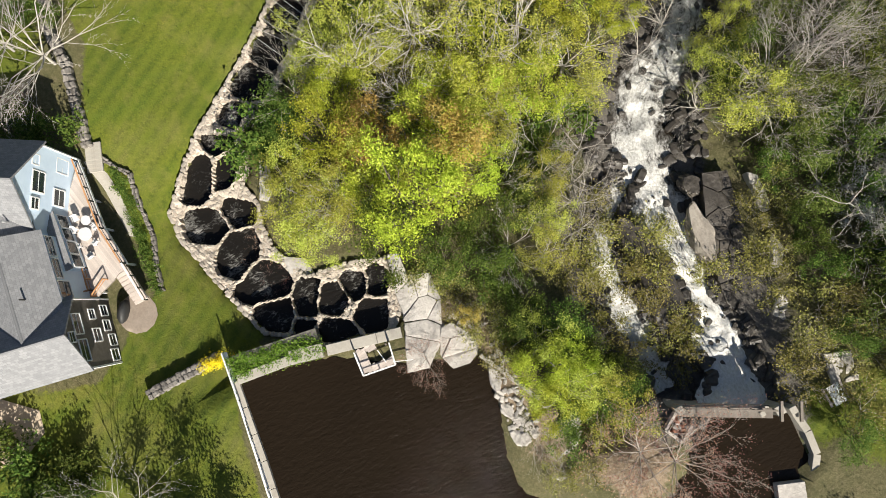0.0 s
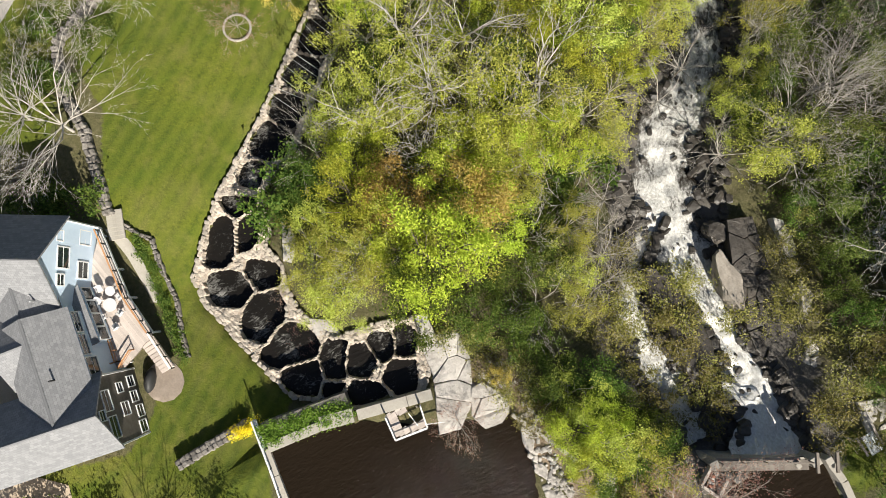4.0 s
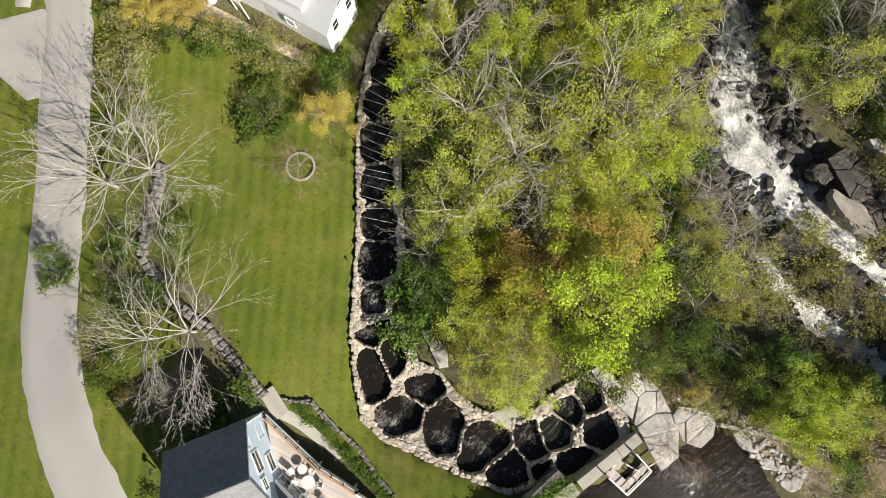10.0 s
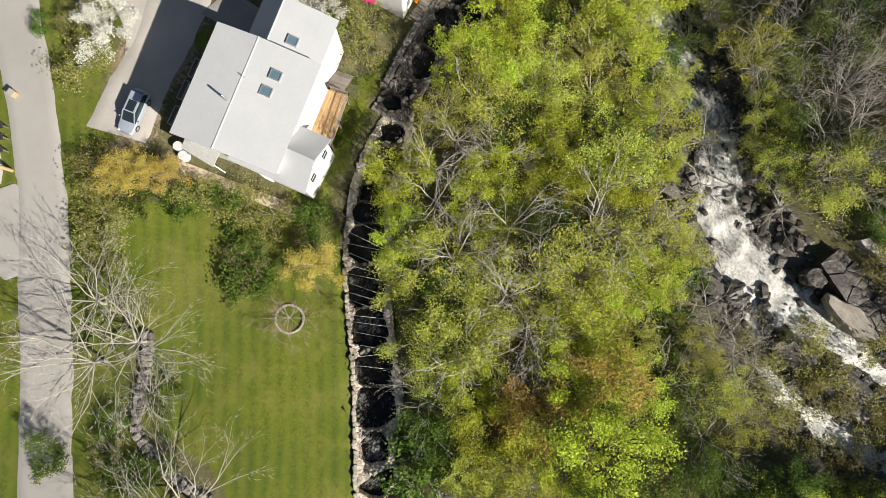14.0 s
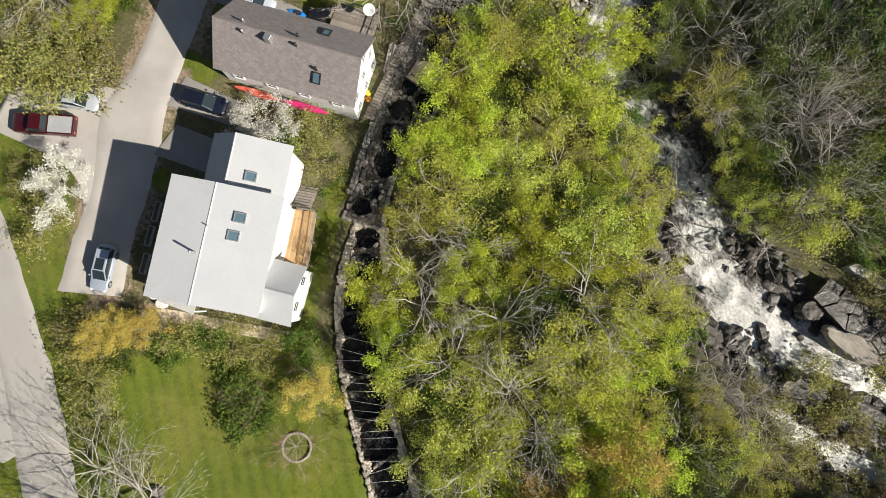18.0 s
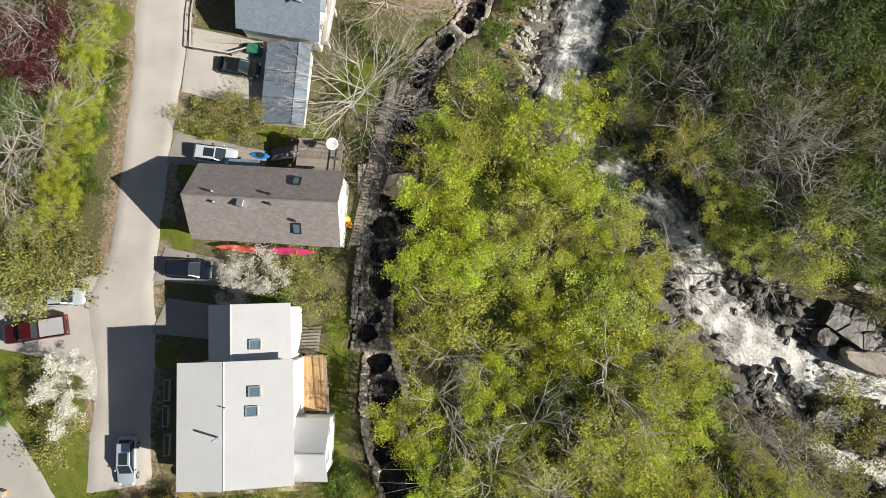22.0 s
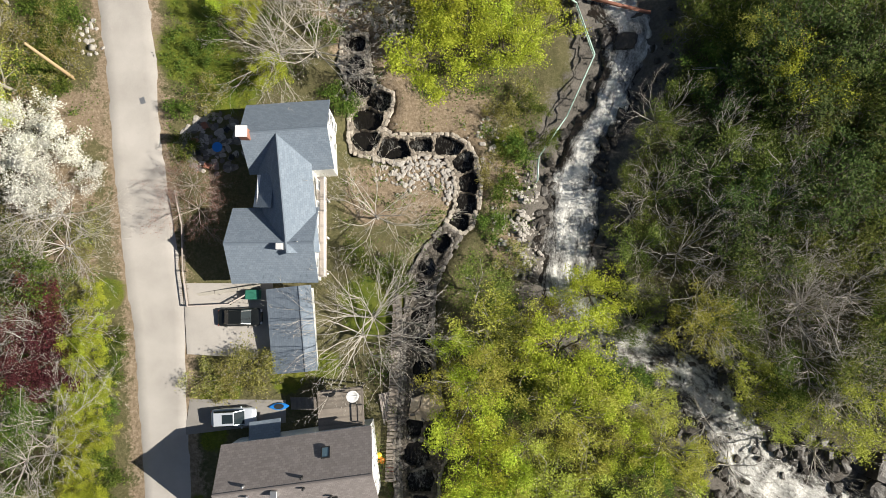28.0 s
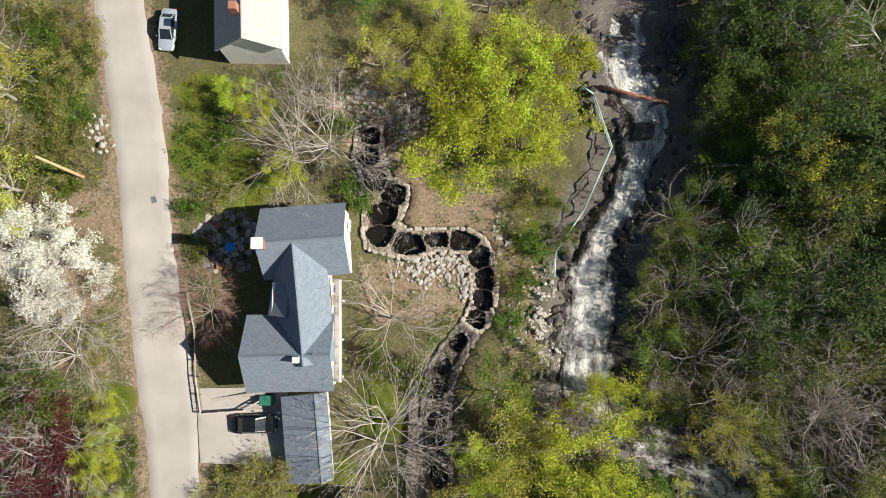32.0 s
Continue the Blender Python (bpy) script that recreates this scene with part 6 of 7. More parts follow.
for line, half in ((RIVER, 1.0), (ARM, 1.0)):
    c = smooth_line(line, 0.5)
    d = np.gradient(c[:, :2], axis=0)
    d /= np.linalg.norm(d, axis=1)[:, None]
    base = np.minimum.accumulate(lie(c[:, 0], c[:, 1]) - 0.45)
    for (x, y, w), (dx, dy), zb in zip(c, d, base):
        for _ in range(6):
            u = random.choice((-1, 1)) * (random.uniform(0.85, 2.0) if random.random() < 0.94 else random.uniform(0, 0.8)) * w
            s = random.uniform(0.3, 1.3) if abs(u) > 0.8 * w else random.uniform(0.3, 0.7)
            if y > -5 and x < 27 and (abs(u) < 1.15 * w or random.random() < 0.5):
                continue
            spots.append((x - dy * u, y + dx * u, (zb if abs(u) < 1.2 * w else float(land([x - dy * u], [y + dx * u])[0])) - 0.05, s))
stone_heap("river_stones", spots, M_WETROCK, "dark wet boulders crowding the river bed", "rocks")
spots = [(random.gauss(cx, r * .55), random.gauss(cy, r * .55), 0, random.uniform(.15, .5)) for cx, cy, r, n in ((-3.5, 15.3, 2.2, 130), (0.5, 14.8, 2.2, 110), (2.2, 12.5, 1.6, 60), (9.6, 8.5, 2.2, 120), (10.2, 4.5, 2.0, 110), (10.4, 12.5, 1.6, 70), (-4, 31.5, 2.8, 110), (-9.5, 33.5, 2.4, 80), (-37, 29, 2.2, 50), (-8.6, 24, 1.8, 50),
                                                                                                                            (6.5, 18.5, 2.5, 50), (-7, 33, 4, 90), (50.4, -45.2, 1.5, 50), (53.4, -45.5, 1.5, 50), (56.4, -45.6, 1.4, 50), (45.6, -45.4, 1.6, 50)) for _ in range(n)]
spots = [(x, y, float(land([x], [y])[0]), s) for x, y, _, s in spots if not any(inside([x], [y], g[1])[0] for g in REACHES)]
stone_heap("loose_stones", spots, M_GRANITE, "scattered pale loose stones on bare earth", "stones")


# ---- vehicles ----
def loft(bm, secs):
    """Sections of (x, half width low, half width high, z low, z high) along a vehicle."""
    rings = []
    for x, wl, wh_, zl, zh in secs:
        rings.append([bm.verts.new(p) for p in ((x, -wl, zl), (x, wl, zl), (x, wl * 1.0, zl + (zh - zl) * .6), (x, wh_, zh), (x, -wh_, zh), (x, -wl * 1.0, zl + (zh - zl) * .6))])
    for a, b in zip(rings, rings[1:]):
        for k in range(6):
            bm.faces.new((a[k], a[(k + 1) % 6], b[(k + 1) % 6], b[k]))
    bm.faces.new(rings[0][::-1])
    bm.faces.new(rings[-1])
    return bm


def paint(name, col):
    m, nt, b = blank(name, 0.3, 0.25)
    n = tex(nt, "Noise", 3.0, 4)
    nt.links.new(mix(nt, n.outputs[0], col, tuple(c * 0.88 for c in col)), b.inputs["Base Color"])
    b.inputs["Coat Weight"].default_value = 0.6
    return m


M_BEDLINER = grained("bed_liner", (0.3, 0.3, 0.31), (0.42, 0.42, 0.43), 6, 0.6)


def vehicle(name, x, y, turn, ln, wd, ht, col, label, kind="sedan", z=None, sunroof=False):
    mat = paint(name + "_paint", col)
    car = tagged(empty(name, pose(x, y, (gz(x, y) + 0.09) if z is None else z, rz=turn)), label, "car" if kind != "pickup" else "pickup truck")
    h, w = ln / 2, wd / 2
    hood = ht * 0.56
    if kind == "pickup":
        secs = [(-h, w * .93, w * .9, .45, ht * .58), (-h + .1, w, w * .95, .38, ht * .6), (h * .55, w, w * .95, .35, ht * .6), (h - .35, w * .98, w * .9, .38, ht * .55), (h, w * .85, w * .78, .45, ht * .46)]
        cab = [(-h * .12, w * .9, w * .78, ht * .58, ht * .62), (-h * .06, w * .88, w * .74, ht * .58, ht), (h * .3, w * .88, w * .72, ht * .58, ht), (h * .52, w * .9, w * .8, ht * .58, ht * .6)]
    else:
        tail = -h * .86 if kind == "suv" else -h * .72
        secs = [(-h, w * .7, w * .6, .42, hood * .9), (-h + .1, w * .86, w * .76, .36, hood * .97), (-h + .3, w * .97, w * .88, .32, hood * 1.0), (-h * .3, w, w * .93, .28, hood * 1.02), (h * .45, w, w * .92, .28, hood), (h - .5, w * .97, w * .86, .29, hood * .92),
                (h - .22, w * .88, w * .76, .31, hood * .84), (h - .06, w * .74, w * .62, .36, hood * .74), (h, w * .58, w * .48, .4, hood * .64)]
        cab = [(tail, w * .82, w * .72, hood, hood * 1.03), (tail + ln * (.05 if kind == "suv" else .14), w * .82, w * .66, hood, ht * .985), (h * .12, w * .84, w * .66, hood, ht), (h * .5, w * .86, w * .76, hood * .98, hood * 1.02)]
    body = part("body", loft(bmesh.new(), secs), mat, car, smooth=True)
    bev = body.modifiers.new("soft", "BEVEL")
    bev.width, bev.segments, bev.limit_method = 0.06, 2, "ANGLE"
    part("glasshouse", loft(bmesh.new(), cab), M_GLASS, car, "dark tinted glass")
    a, b = cab[1], cab[2]
    part("roof_panel", box_bm(bmesh.new(), (a[0] - .02, -a[2] - .02, ht - .03), (b[0] + .02, a[2] + .02, ht + .025), .02), mat, car)
    if sunroof:
        part("sunroof", box_bm(bmesh.new(), (a[0] * .2 + b[0] * .8 - .75, -a[2] * .7, ht + .025), (b[0] - .08, a[2] * .7, ht + .035)), M_GLASS, car)
    for sx in (-1, 1):
        for t in (0.0, 1.0):
            p1, p2 = (cab[0], cab[1]) if t == 0 else (cab[3], cab[2])
            part("roof_pillar", beam(bmesh.new(), (p1[0], sx * p1[2] * .98, p1[4]), (p2[0], sx * p2[2] * .99, p2[4]), .09), mat, car)
        part("mirror", box_bm(bmesh.new(), (h * .34, sx * (w + .08) - .09, hood * .98), (h * .34 + .14, sx * (w + .08) + .09, hood * 1.13), .03), mat, car)
        part("headlight", box_bm(bmesh.new(), (h - .3, sx * w * .68 - .14, hood * .66), (h - .04, sx * w * .68 + .14, hood * .83), .04), M_WHITEPL, car, "clear headlight")
        part("tail_light", box_bm(bmesh.new(), (-h - .01, sx * w * .7 - .13, hood * .74), (-h + .14, sx * w * .7 + .13, hood * .9), .03), M_RED, car, "red tail light")
        for wx in (-h * .6, h * .62):
            bm = bmesh.new()
            bmesh.ops.create_cone(bm, cap_ends=True, segments=18, radius1=.33, radius2=.33, depth=.22, matrix=Matrix.Translation((wx, sx * (w - .1), .33)) @ Matrix.Rotation(1.5708, 4, "X"))
            wheel = part("tyre", bm, M_BLACK, car)
            bm = bmesh.new()
            bmesh.ops.create_cone(bm, cap_ends=True, segments=12, radius1=.2, radius2=.2, depth=.235, matrix=Matrix.Translation((wx, sx * (w - .1), .33)) @ Matrix.Rotation(1.5708, 4, "X"))
            part("rim", bm, M_STEEL, wheel)
    if kind == "pickup":
        part("truck_bed", box_bm(bmesh.new(), (-h + .15, -w * .8, ht * .585), (-h * .17, w * .8, ht * .608)), M_BEDLINER, car, "silver-grey open bed")
        for s in (-1, 1):
            part("bed_rail", box_bm(bmesh.new(), (-h + .1, s * w * .9 - .06, ht * .58), (-h * .15, s * w * .9 + .06, ht * .66), .02), mat, car)
        part("tailgate", box_bm(bmesh.new(), (-h + .02, -w * .88, ht * .5), (-h + .12, w * .88, ht * .66), .02), mat, car)
    return car


vehicle("silver_car", -20.7, -41.4, 281, 4.5, 1.8, 1.45, (0.42, 0.47, 0.55), "silver-blue hatchback with a dark sunroof parked on the lane", "suv", sunroof=True)
vehicle("red_pickup", -31.8, -31.0, 199, 6.0, 2.0, 1.85, (0.07, 0.006, 0.009), "dark red pickup truck with a silver-grey bed", "pickup")
vehicle("pale_car", -30.2, -27.6, 13, 4.3, 1.75, 1.4, (0.5, 0.53, 0.57), "pale silver car half hidden by a bush")
vehicle("dark_car", -19.0, -22.9, 7, 4.6, 1.85, 1.5, (0.012, 0.015, 0.03), "dark navy car beside the brown-roofed house", "suv")
vehicle("white_car", -19.4, -11.1, 3, 4.4, 1.85, 1.65, (0.62, 0.66, 0.72), "white estate car with a roof hatch in the drive", "suv", sunroof=True)
vehicle("black_car", -19.4, -1.3, 1, 4.5, 1.85, 1.4, (0.015, 0.017, 0.016), "black car parked by the garage")
vehicle("silver_sedan", -29.8, 39.9, 266, 4.6, 1.8, 1.42, (0.5, 0.55, 0.62), "silver-blue sedan parked on the lane's edge")


def pad(name, poly, material, label, lift=0.05, category="driveway"):
    """A paved patch that follows the ground."""
    xs, ys = [p[0] for p in poly], [p[1] for p in poly]
    st = 0.45
    gx, gy = np.arange(min(xs) - st, max(xs) + st, st), np.arange(min(ys) - st, max(ys) + st, st)
    X, Y = [a.ravel() for a in np.meshgrid(gx, gy)]
    shape = (len(gy), len(gx))
    ins = inside(X, Y, poly).reshape(shape)
    ok = ins[:-1, :-1] | ins[1:, 1:] | ins[1:, :-1] | ins[:-1, 1:]
    # corners that lie outside move onto the outline
    best, bx, by = np.full(X.shape, 1e9), X.copy(), Y.copy()
    for (x1, y1), (x2, y2) in zip(poly, poly[1:] + poly[:1]):
        l2 = (x2 - x1) ** 2 + (y2 - y1) ** 2
        t = np.clip(((X - x1) * (x2 - x1) + (Y - y1) * (y2 - y1)) / l2, 0, 1)
        qx, qy = x1 + t * (x2 - x1), y1 + t * (y2 - y1)
        d = np.hypot(X - qx, Y - qy)
        bx, by = np.where(d < best, qx, bx), np.where(d < best, qy, by)
        best = np.minimum(best, d)
    out = ~ins.ravel()
    X, Y = np.where(out, bx, X), np.where(out, by, Y)
    Z = lie(X, Y) + lift - np.where(out, 0.02, 0)
    i = np.arange(X.size).reshape(shape)
    f = np.stack([i[:-1, :-1], i[:-1, 1:], i[1:, 1:], i[1:, :-1]], -1)[ok]
    v = np.stack([X, Y, Z], 1)
    u = np.unique(f)
    back = np.zeros(X.size, int)
    back[u] = np.arange(len(u))
    return tagged(new(name, raw(name, v[u], back[f].tolist(), material, True)), label, category, kind="structure")


M_DRIVE = grained("grey_gravel_drive", (0.2, 0.188, 0.17), (0.32, 0.3, 0.28), 12, 0.9, big=0.4)
M_PAVERS = grained("brown_pavers", (0.2, 0.16, 0.125), (0.34, 0.28, 0.23), 5, 0.9, vary=0.3)
pad("driveway", [(-25.5, 2.2), (-16.5, 2.2), (-15.4, -5.6), (-24.6, -5.0)], M_ROAD, "pale asphalt drive in front of the garage", 0.11)
pad("driveway", [(-24.2, -12.8), (-14.5, -11.8), (-14.6, -9.6), (-24.0, -9.4)], M_DRIVE, "dark gravel drive beside the brown-roofed house", 0.09)
pad("driveway", [(-22.4, -24.6), (-16, -24.0), (-16.2, -21.4), (-22, -21.2)], M_DRIVE, "dark parking bay beside the lane", 0.09)
pad("driveway", [(-21.4, -29.6), (-15.4, -29.2), (-14.8, -25.8), (-20.6, -26.0)], M_DRIVE, "dark drive beside the white-roofed house", 0.1)
pad("driveway", [(-37, -33.4), (-29, -33.6), (-26.2, -35.2), (-24.0, -39), (-23.4, -36), (-24.5, -25), (-28.4, -25.2), (-30.6, -26.4), (-37, -28.6)], M_ROAD, "pale asphalt parking bay off the lane", 0.085)
pad("driveway", [(21.8, -84.4), (23.4, -80.9), (25.0, -82.2), (26.8, -84.0), (27.8, -86.2), (24.5, -85.4)], M_SAND, "sandy gravel strip by the blue house", 0.06)
pad("driveway", [(29, -88.6), (31, -86.5), (34.2, -83.4), (36.2, -83.8), (37.4, -86), (37.2, -89), (35, -92), (29, -91)], M_SAND, "rounded sandy gravel drive below the blue house", 0.06)
pad("patio", [(30.2 + 1.95 * math.cos(a * .5236), -72.4 + 1.75 * math.sin(a * .5236)) for a in range(12)], M_PAVERS, "rounded tan gravel patio below the deck stairs", 0.06, "patio")
pad("path", [(-15, -43.0), (-2.4, -40.4), (-2.6, -41.6), (-14, -44)], M_SAND, "sandy strip along the white-roofed house", 0.05, "path")
pad("path", [(14.6, -70.3), (16.6, -69.0), (18.4, -68.9), (23.5, -69.4), (23, -70.1), (18, -69.9)], M_CONCRETE, "pale stone path below the deck", 0.08, "path")
strip("pavement", [(-45, -37.6), (-34.4, -48.4), (-28.4, -54.9)], [(-43.6, -36.4), (-33.2, -47.0), (-27.0, -53.8)], 40, 4, 0.2, M_ROAD, "pale worn pavement beside the road", "pavement")
for k in range(7):
    p = Vector((14.0, -68.8, 0)).lerp(Vector((16.2, -69.6, 0)), k / 6)
    ob = box("stone_step", (-.28, -.75, 0), (.28, .75, .22), M_CONCRETE, bevel=.03)
    ob.matrix_basis = pose(p.x, p.y, gz(p.x, p.y) + 0.02 + 0.03 * k, rz=-20)
    tagged(ob, "broad pale stone garden step", "step", "garden steps")

# ---- boats, dish, tarp and small things round the houses ----
def kayak(x, y, turn, ln, mat, label, z=None, tilt=0, upturned=False):
    bm = bmesh.new()
    n = 14
    rings = []
    for k in range(n + 1):
        u = -1 + 2 * k / n
        w = 0.36 * max(0.03, (1 - abs(u) ** 2.4))
        hgt = 0.17 * max(0.1, (1 - abs(u) ** 3))
        rings.append([bm.verts.new((u * ln / 2, w * math.cos(a), 0.2 + 0.12 * abs(u) ** 3 + hgt * math.sin(a))) for a in [2 * math.pi * j / 10 for j in range(10)]])
    for a, b in zip(rings, rings[1:]):
        for j in range(10):
            bm.faces.new((a[j], a[(j + 1) % 10], b[(j + 1) % 10], b[j]))
    bm.faces.new(rings[0])
    bm.faces.new(rings[-1][::-1])
    k = tagged(empty("kayak", pose(x, y, gz(x, y) if z is None else z, rx=tilt, rz=turn)), label, "kayak", "kayaks")
    part("hull", bm, mat, k, smooth=True)
    if upturned:
        part("keel", beam(bmesh.new(), (-ln * .36, 0, .36), (ln * .36, 0, .36), .05), mat, k)
        return k
    bm = bmesh.new()
    bmesh.ops.create_cone(bm, cap_ends=True, segments=16, radius1=.5, radius2=.5, depth=.03, matrix=Matrix.Translation((0, 0, .37)) @ Matrix.Diagonal((1, .52, 1, 1)))
    part("cockpit", bm, M_BLACK, k)
    return k


kayak(-14.7, -20.0, 5, 5.0, M_RED, "faded red kayak stored upside down on trestles", z=-1.3, tilt=20, upturned=True)
kayak(-9.8, -19.4, 7, 5.0, M_PINK, "magenta kayak stored upside down on trestles", z=-1.3, tilt=20, upturned=True)
for x, y in ((-16.0, -20.1), (-13.4, -19.9), (-11.3, -19.6), (-8.7, -19.25)):
    ob = part("trestle", beam(beam(bmesh.new(), (x, y, gz(x, y) - .1), (x, y, -1.36), .14), (x, y - .4, -1.36), (x, y + .4, -1.36), .1), M_DARKWOOD)
    tagged(ob, "dark wooden trestle under a kayak", "trestle", "kayak trestles")
kayak(-15.2, -10.2, 3, 2.1, M_BLUETARP, "short blue plastic kayak behind the white car")
for x, y, mt, lab in ((-3.9, -16.5, M_RED, "red plastic toy on the stone terrace"), (-5.0, -15.6, M_ORANGE, "orange plastic toy beside the house"), (-5.3, -15.1, M_YELLOW, "yellow plastic toy beside the house")):
    b_ = bmesh.new()
    bmesh.ops.create_icosphere(b_, subdivisions=2, radius=.35)
    for v in b_.verts:
        v.co.z = v.co.z * .6 + .2
        v.co.x *= 1.4
    ob = part("garden_toy", b_, mt, smooth=True)
    ob.matrix_basis = pose(x, y, gz(x, y), rz=40 * x)
    tagged(ob, lab, "toy")
dish = tagged(empty("satellite_dish", pose(-7.4, -8.6, -1.0)), "white round satellite dish on a deck post", "satellite dish")
b_ = bmesh.new()
bmesh.ops.create_uvsphere(b_, u_segments=20, v_segments=12, radius=0.85)
bmesh.ops.delete(b_, geom=[v for v in b_.verts if v.co.z > -0.6], context="VERTS")
bmesh.ops.translate(b_, vec=(0, 0, 0.85), verts=b_.verts[:])
bmesh.ops.solidify(b_, geom=b_.faces[:], thickness=0.03)
bmesh.ops.transform(b_, matrix=pose(0, 0, 1.7, 15, 10, 0), verts=b_.verts[:])
part("reflector", b_, M_WHITEPL, dish, smooth=True)
under(part("mast", beam(bmesh.new(), (0, 0, 0), (0, 0, 1.7), .08), M_STEEL), dish)
under(part("feed_arm", beam(bmesh.new(), (0.7, 0, 1.8), (0.1, 0, 2.4), .04), M_STEEL), dish)


def pole(x, y, h, mat, label, lean=(0, 0), r=0.15):
    p = tagged(empty("utility_pole", Matrix.Translation((x, y, gz(x, y)))), label, "utility pole")
    vs, fs = tubes([(Vector((0, 0, -.3)), Vector((lean[0], lean[1], h)), r * 1.25, r * .85)])
    n = len(vs) // 2
    under(new("shaft", raw("shaft", vs, fs + [tuple(range(n, 2 * n))], mat, True)), p)
    return p


M_POLEWOOD = grained("tan_pole_wood", (0.36, 0.25, 0.13), (0.52, 0.38, 0.22), 9, 0.85)
pole(-37.7, 23.8, 8.9, M_POLEWOOD, "tan wooden utility pole among shrubs", (0.3, 0.2))
pole(-27.2, -52.4, 9.5, M_POLEWOOD, "tan wooden utility pole by the pavement")
for (x1, y1), (x2, y2) in (((-43, -16.4), (-34.5, -19.6)), ((-33.8, -19.9), (-30.6, -21.1)), ((-42, -21), (-37, -20.4)), ((-40, -12), (-34, -13.6))):
    ob = pipe("fallen_log", (x1, y1, gz(x1, y1) + .25), (x2, y2, gz(x2, y2) + .25), .17, M_PALEBARK)
    tagged(ob, "pale fallen log lying in the undergrowth", "log", "fallen logs")
for x, y in ((-29.9, -49.2), (-29.2, -50.1), (-28.5, -51.1), (10.5, -79.6)):
    mb = tagged(empty("mailbox", pose(x, y, gz(x, y), rz=40)), "dark mailbox on a post beside the road", "mailbox", "roadside mailboxes")
    under(part("post", box_bm(bmesh.new(), (-.05, -.05, 0), (.05, .05, 1.0)), M_DARKWOOD), mb)
    b_ = bmesh.new()
    bmesh.ops.create_cone(b_, cap_ends=True, segments=14, radius1=.14, radius2=.14, depth=.55, matrix=Matrix.Translation((0, 0, 1.15)) @ Matrix.Rotation(1.5708, 4, "X"))
    under(part("letter_box", b_, M_BLACK), mb)
hyd = tagged(empty("utility_box", pose(-31.3, -46.2, gz(-31.3, -46.2) + .1)), "small tan utility box on the kerb", "utility box")
under(part("case", box_bm(bmesh.new(), (-.3, -.3, 0), (.3, .3, .7), .05), M_POLEWOOD), hyd)
under(part("cap", box_bm(bmesh.new(), (-.34, -.34, .7), (.34, .34, .76), .02), M_CONCRETE), hyd)

# planters beside the lane
for k, (x, y) in enumerate(((-18.7, -34.6), (-18.3, -37.0), (-17.6, -39.6))):
    pl = tagged(empty("planter", pose(x, y, gz(x, y), rz=-80)), "long weathered stone planter beside the wall", "planter", "planters")
    for lo, hi in (((-1, -.28, 0), (1, -.2, .45)), ((-1, .2, 0), (1, .28, .45)), ((-1, -.2, 0), (-.92, .2, .45)), ((.92, -.2, 0), (1, .2, .45))):
        under(part("side", box_bm(bmesh.new(), lo, hi, .015), M_CONCRETE), pl)
    under(part("soil", box_bm(bmesh.new(), (-.92, -.2, .05), (.92, .2, .36)), M_BARK), pl)
for k, (x, y) in enumerate(((-15.4, -41.9), (-14.5, -42.4))):
    b_ = bmesh.new()
    bmesh.ops.create_cone(b_, cap_ends=True, segments=20, radius1=.5, radius2=.46, depth=.9, matrix=Matrix.Translation((0, 0, .45)))
    ob = part("storage_drum", b_, M_WHITEPL)
    ob.matrix_basis = pose(x, y, gz(x, y))
    tagged(ob, "white round storage drum by the porch", "drum", "storage drums")

# wires across the channel
for k in range(15):
    t = k / 14
    a = Vector((10.4, -50.8, 0)).lerp(Vector((1.8, -39.2, 0)), t)
    c = Vector((13.4, -48.6, 0)).lerp(Vector((6.4, -38.4, 0)), t)
    z = gz(a.x, a.y) + .75
    ob = pipe("guard_wire", (a.x - .3, a.y + random.uniform(-.5, .5), z), (c.x, c.y + random.uniform(-.5, .5), gz(c.x, c.y) + .75), .02, M_TRIM)
    tagged(ob, "thin white wire stretched across the channel", "wire", "guard wires")

# boardwalk, logs and terrace beside the ladder
bw = tagged(empty("plank_stack", pose(-4.1, -10.6, gz(-4.1, -10.6) + .05, rz=100)), "stack of weathered grey planks on the terrace", "planks")
for k in range(8):
    part("plank", box_bm(bmesh.new(), (-1.8 + random.uniform(-.2, .2), -1.0 + k * .25, 0), (1.8 + random.uniform(-.2, .2), -.8 + k * .25, .12 + .05 * (k % 3)), .01), M_DECKWOOD, bw)
wk = tagged(empty("boardwalk", Matrix.Translation((-3.6, -4, gz(-3.6, -4)))), "narrow weathered boardwalk beside the ladder", "boardwalk")
for k in range(60):
    t = k / 59
    p = Vector((-4.1, -17.5)).lerp(Vector((-3.4, 3.0)), t)
    beam_part("board", (p.x - .45, p.y, gz(p.x, p.y) + .55), (p.x + .45, p.y + .02, gz(p.x, p.y) + .55), .28, M_DARKWOOD, wk, .05)

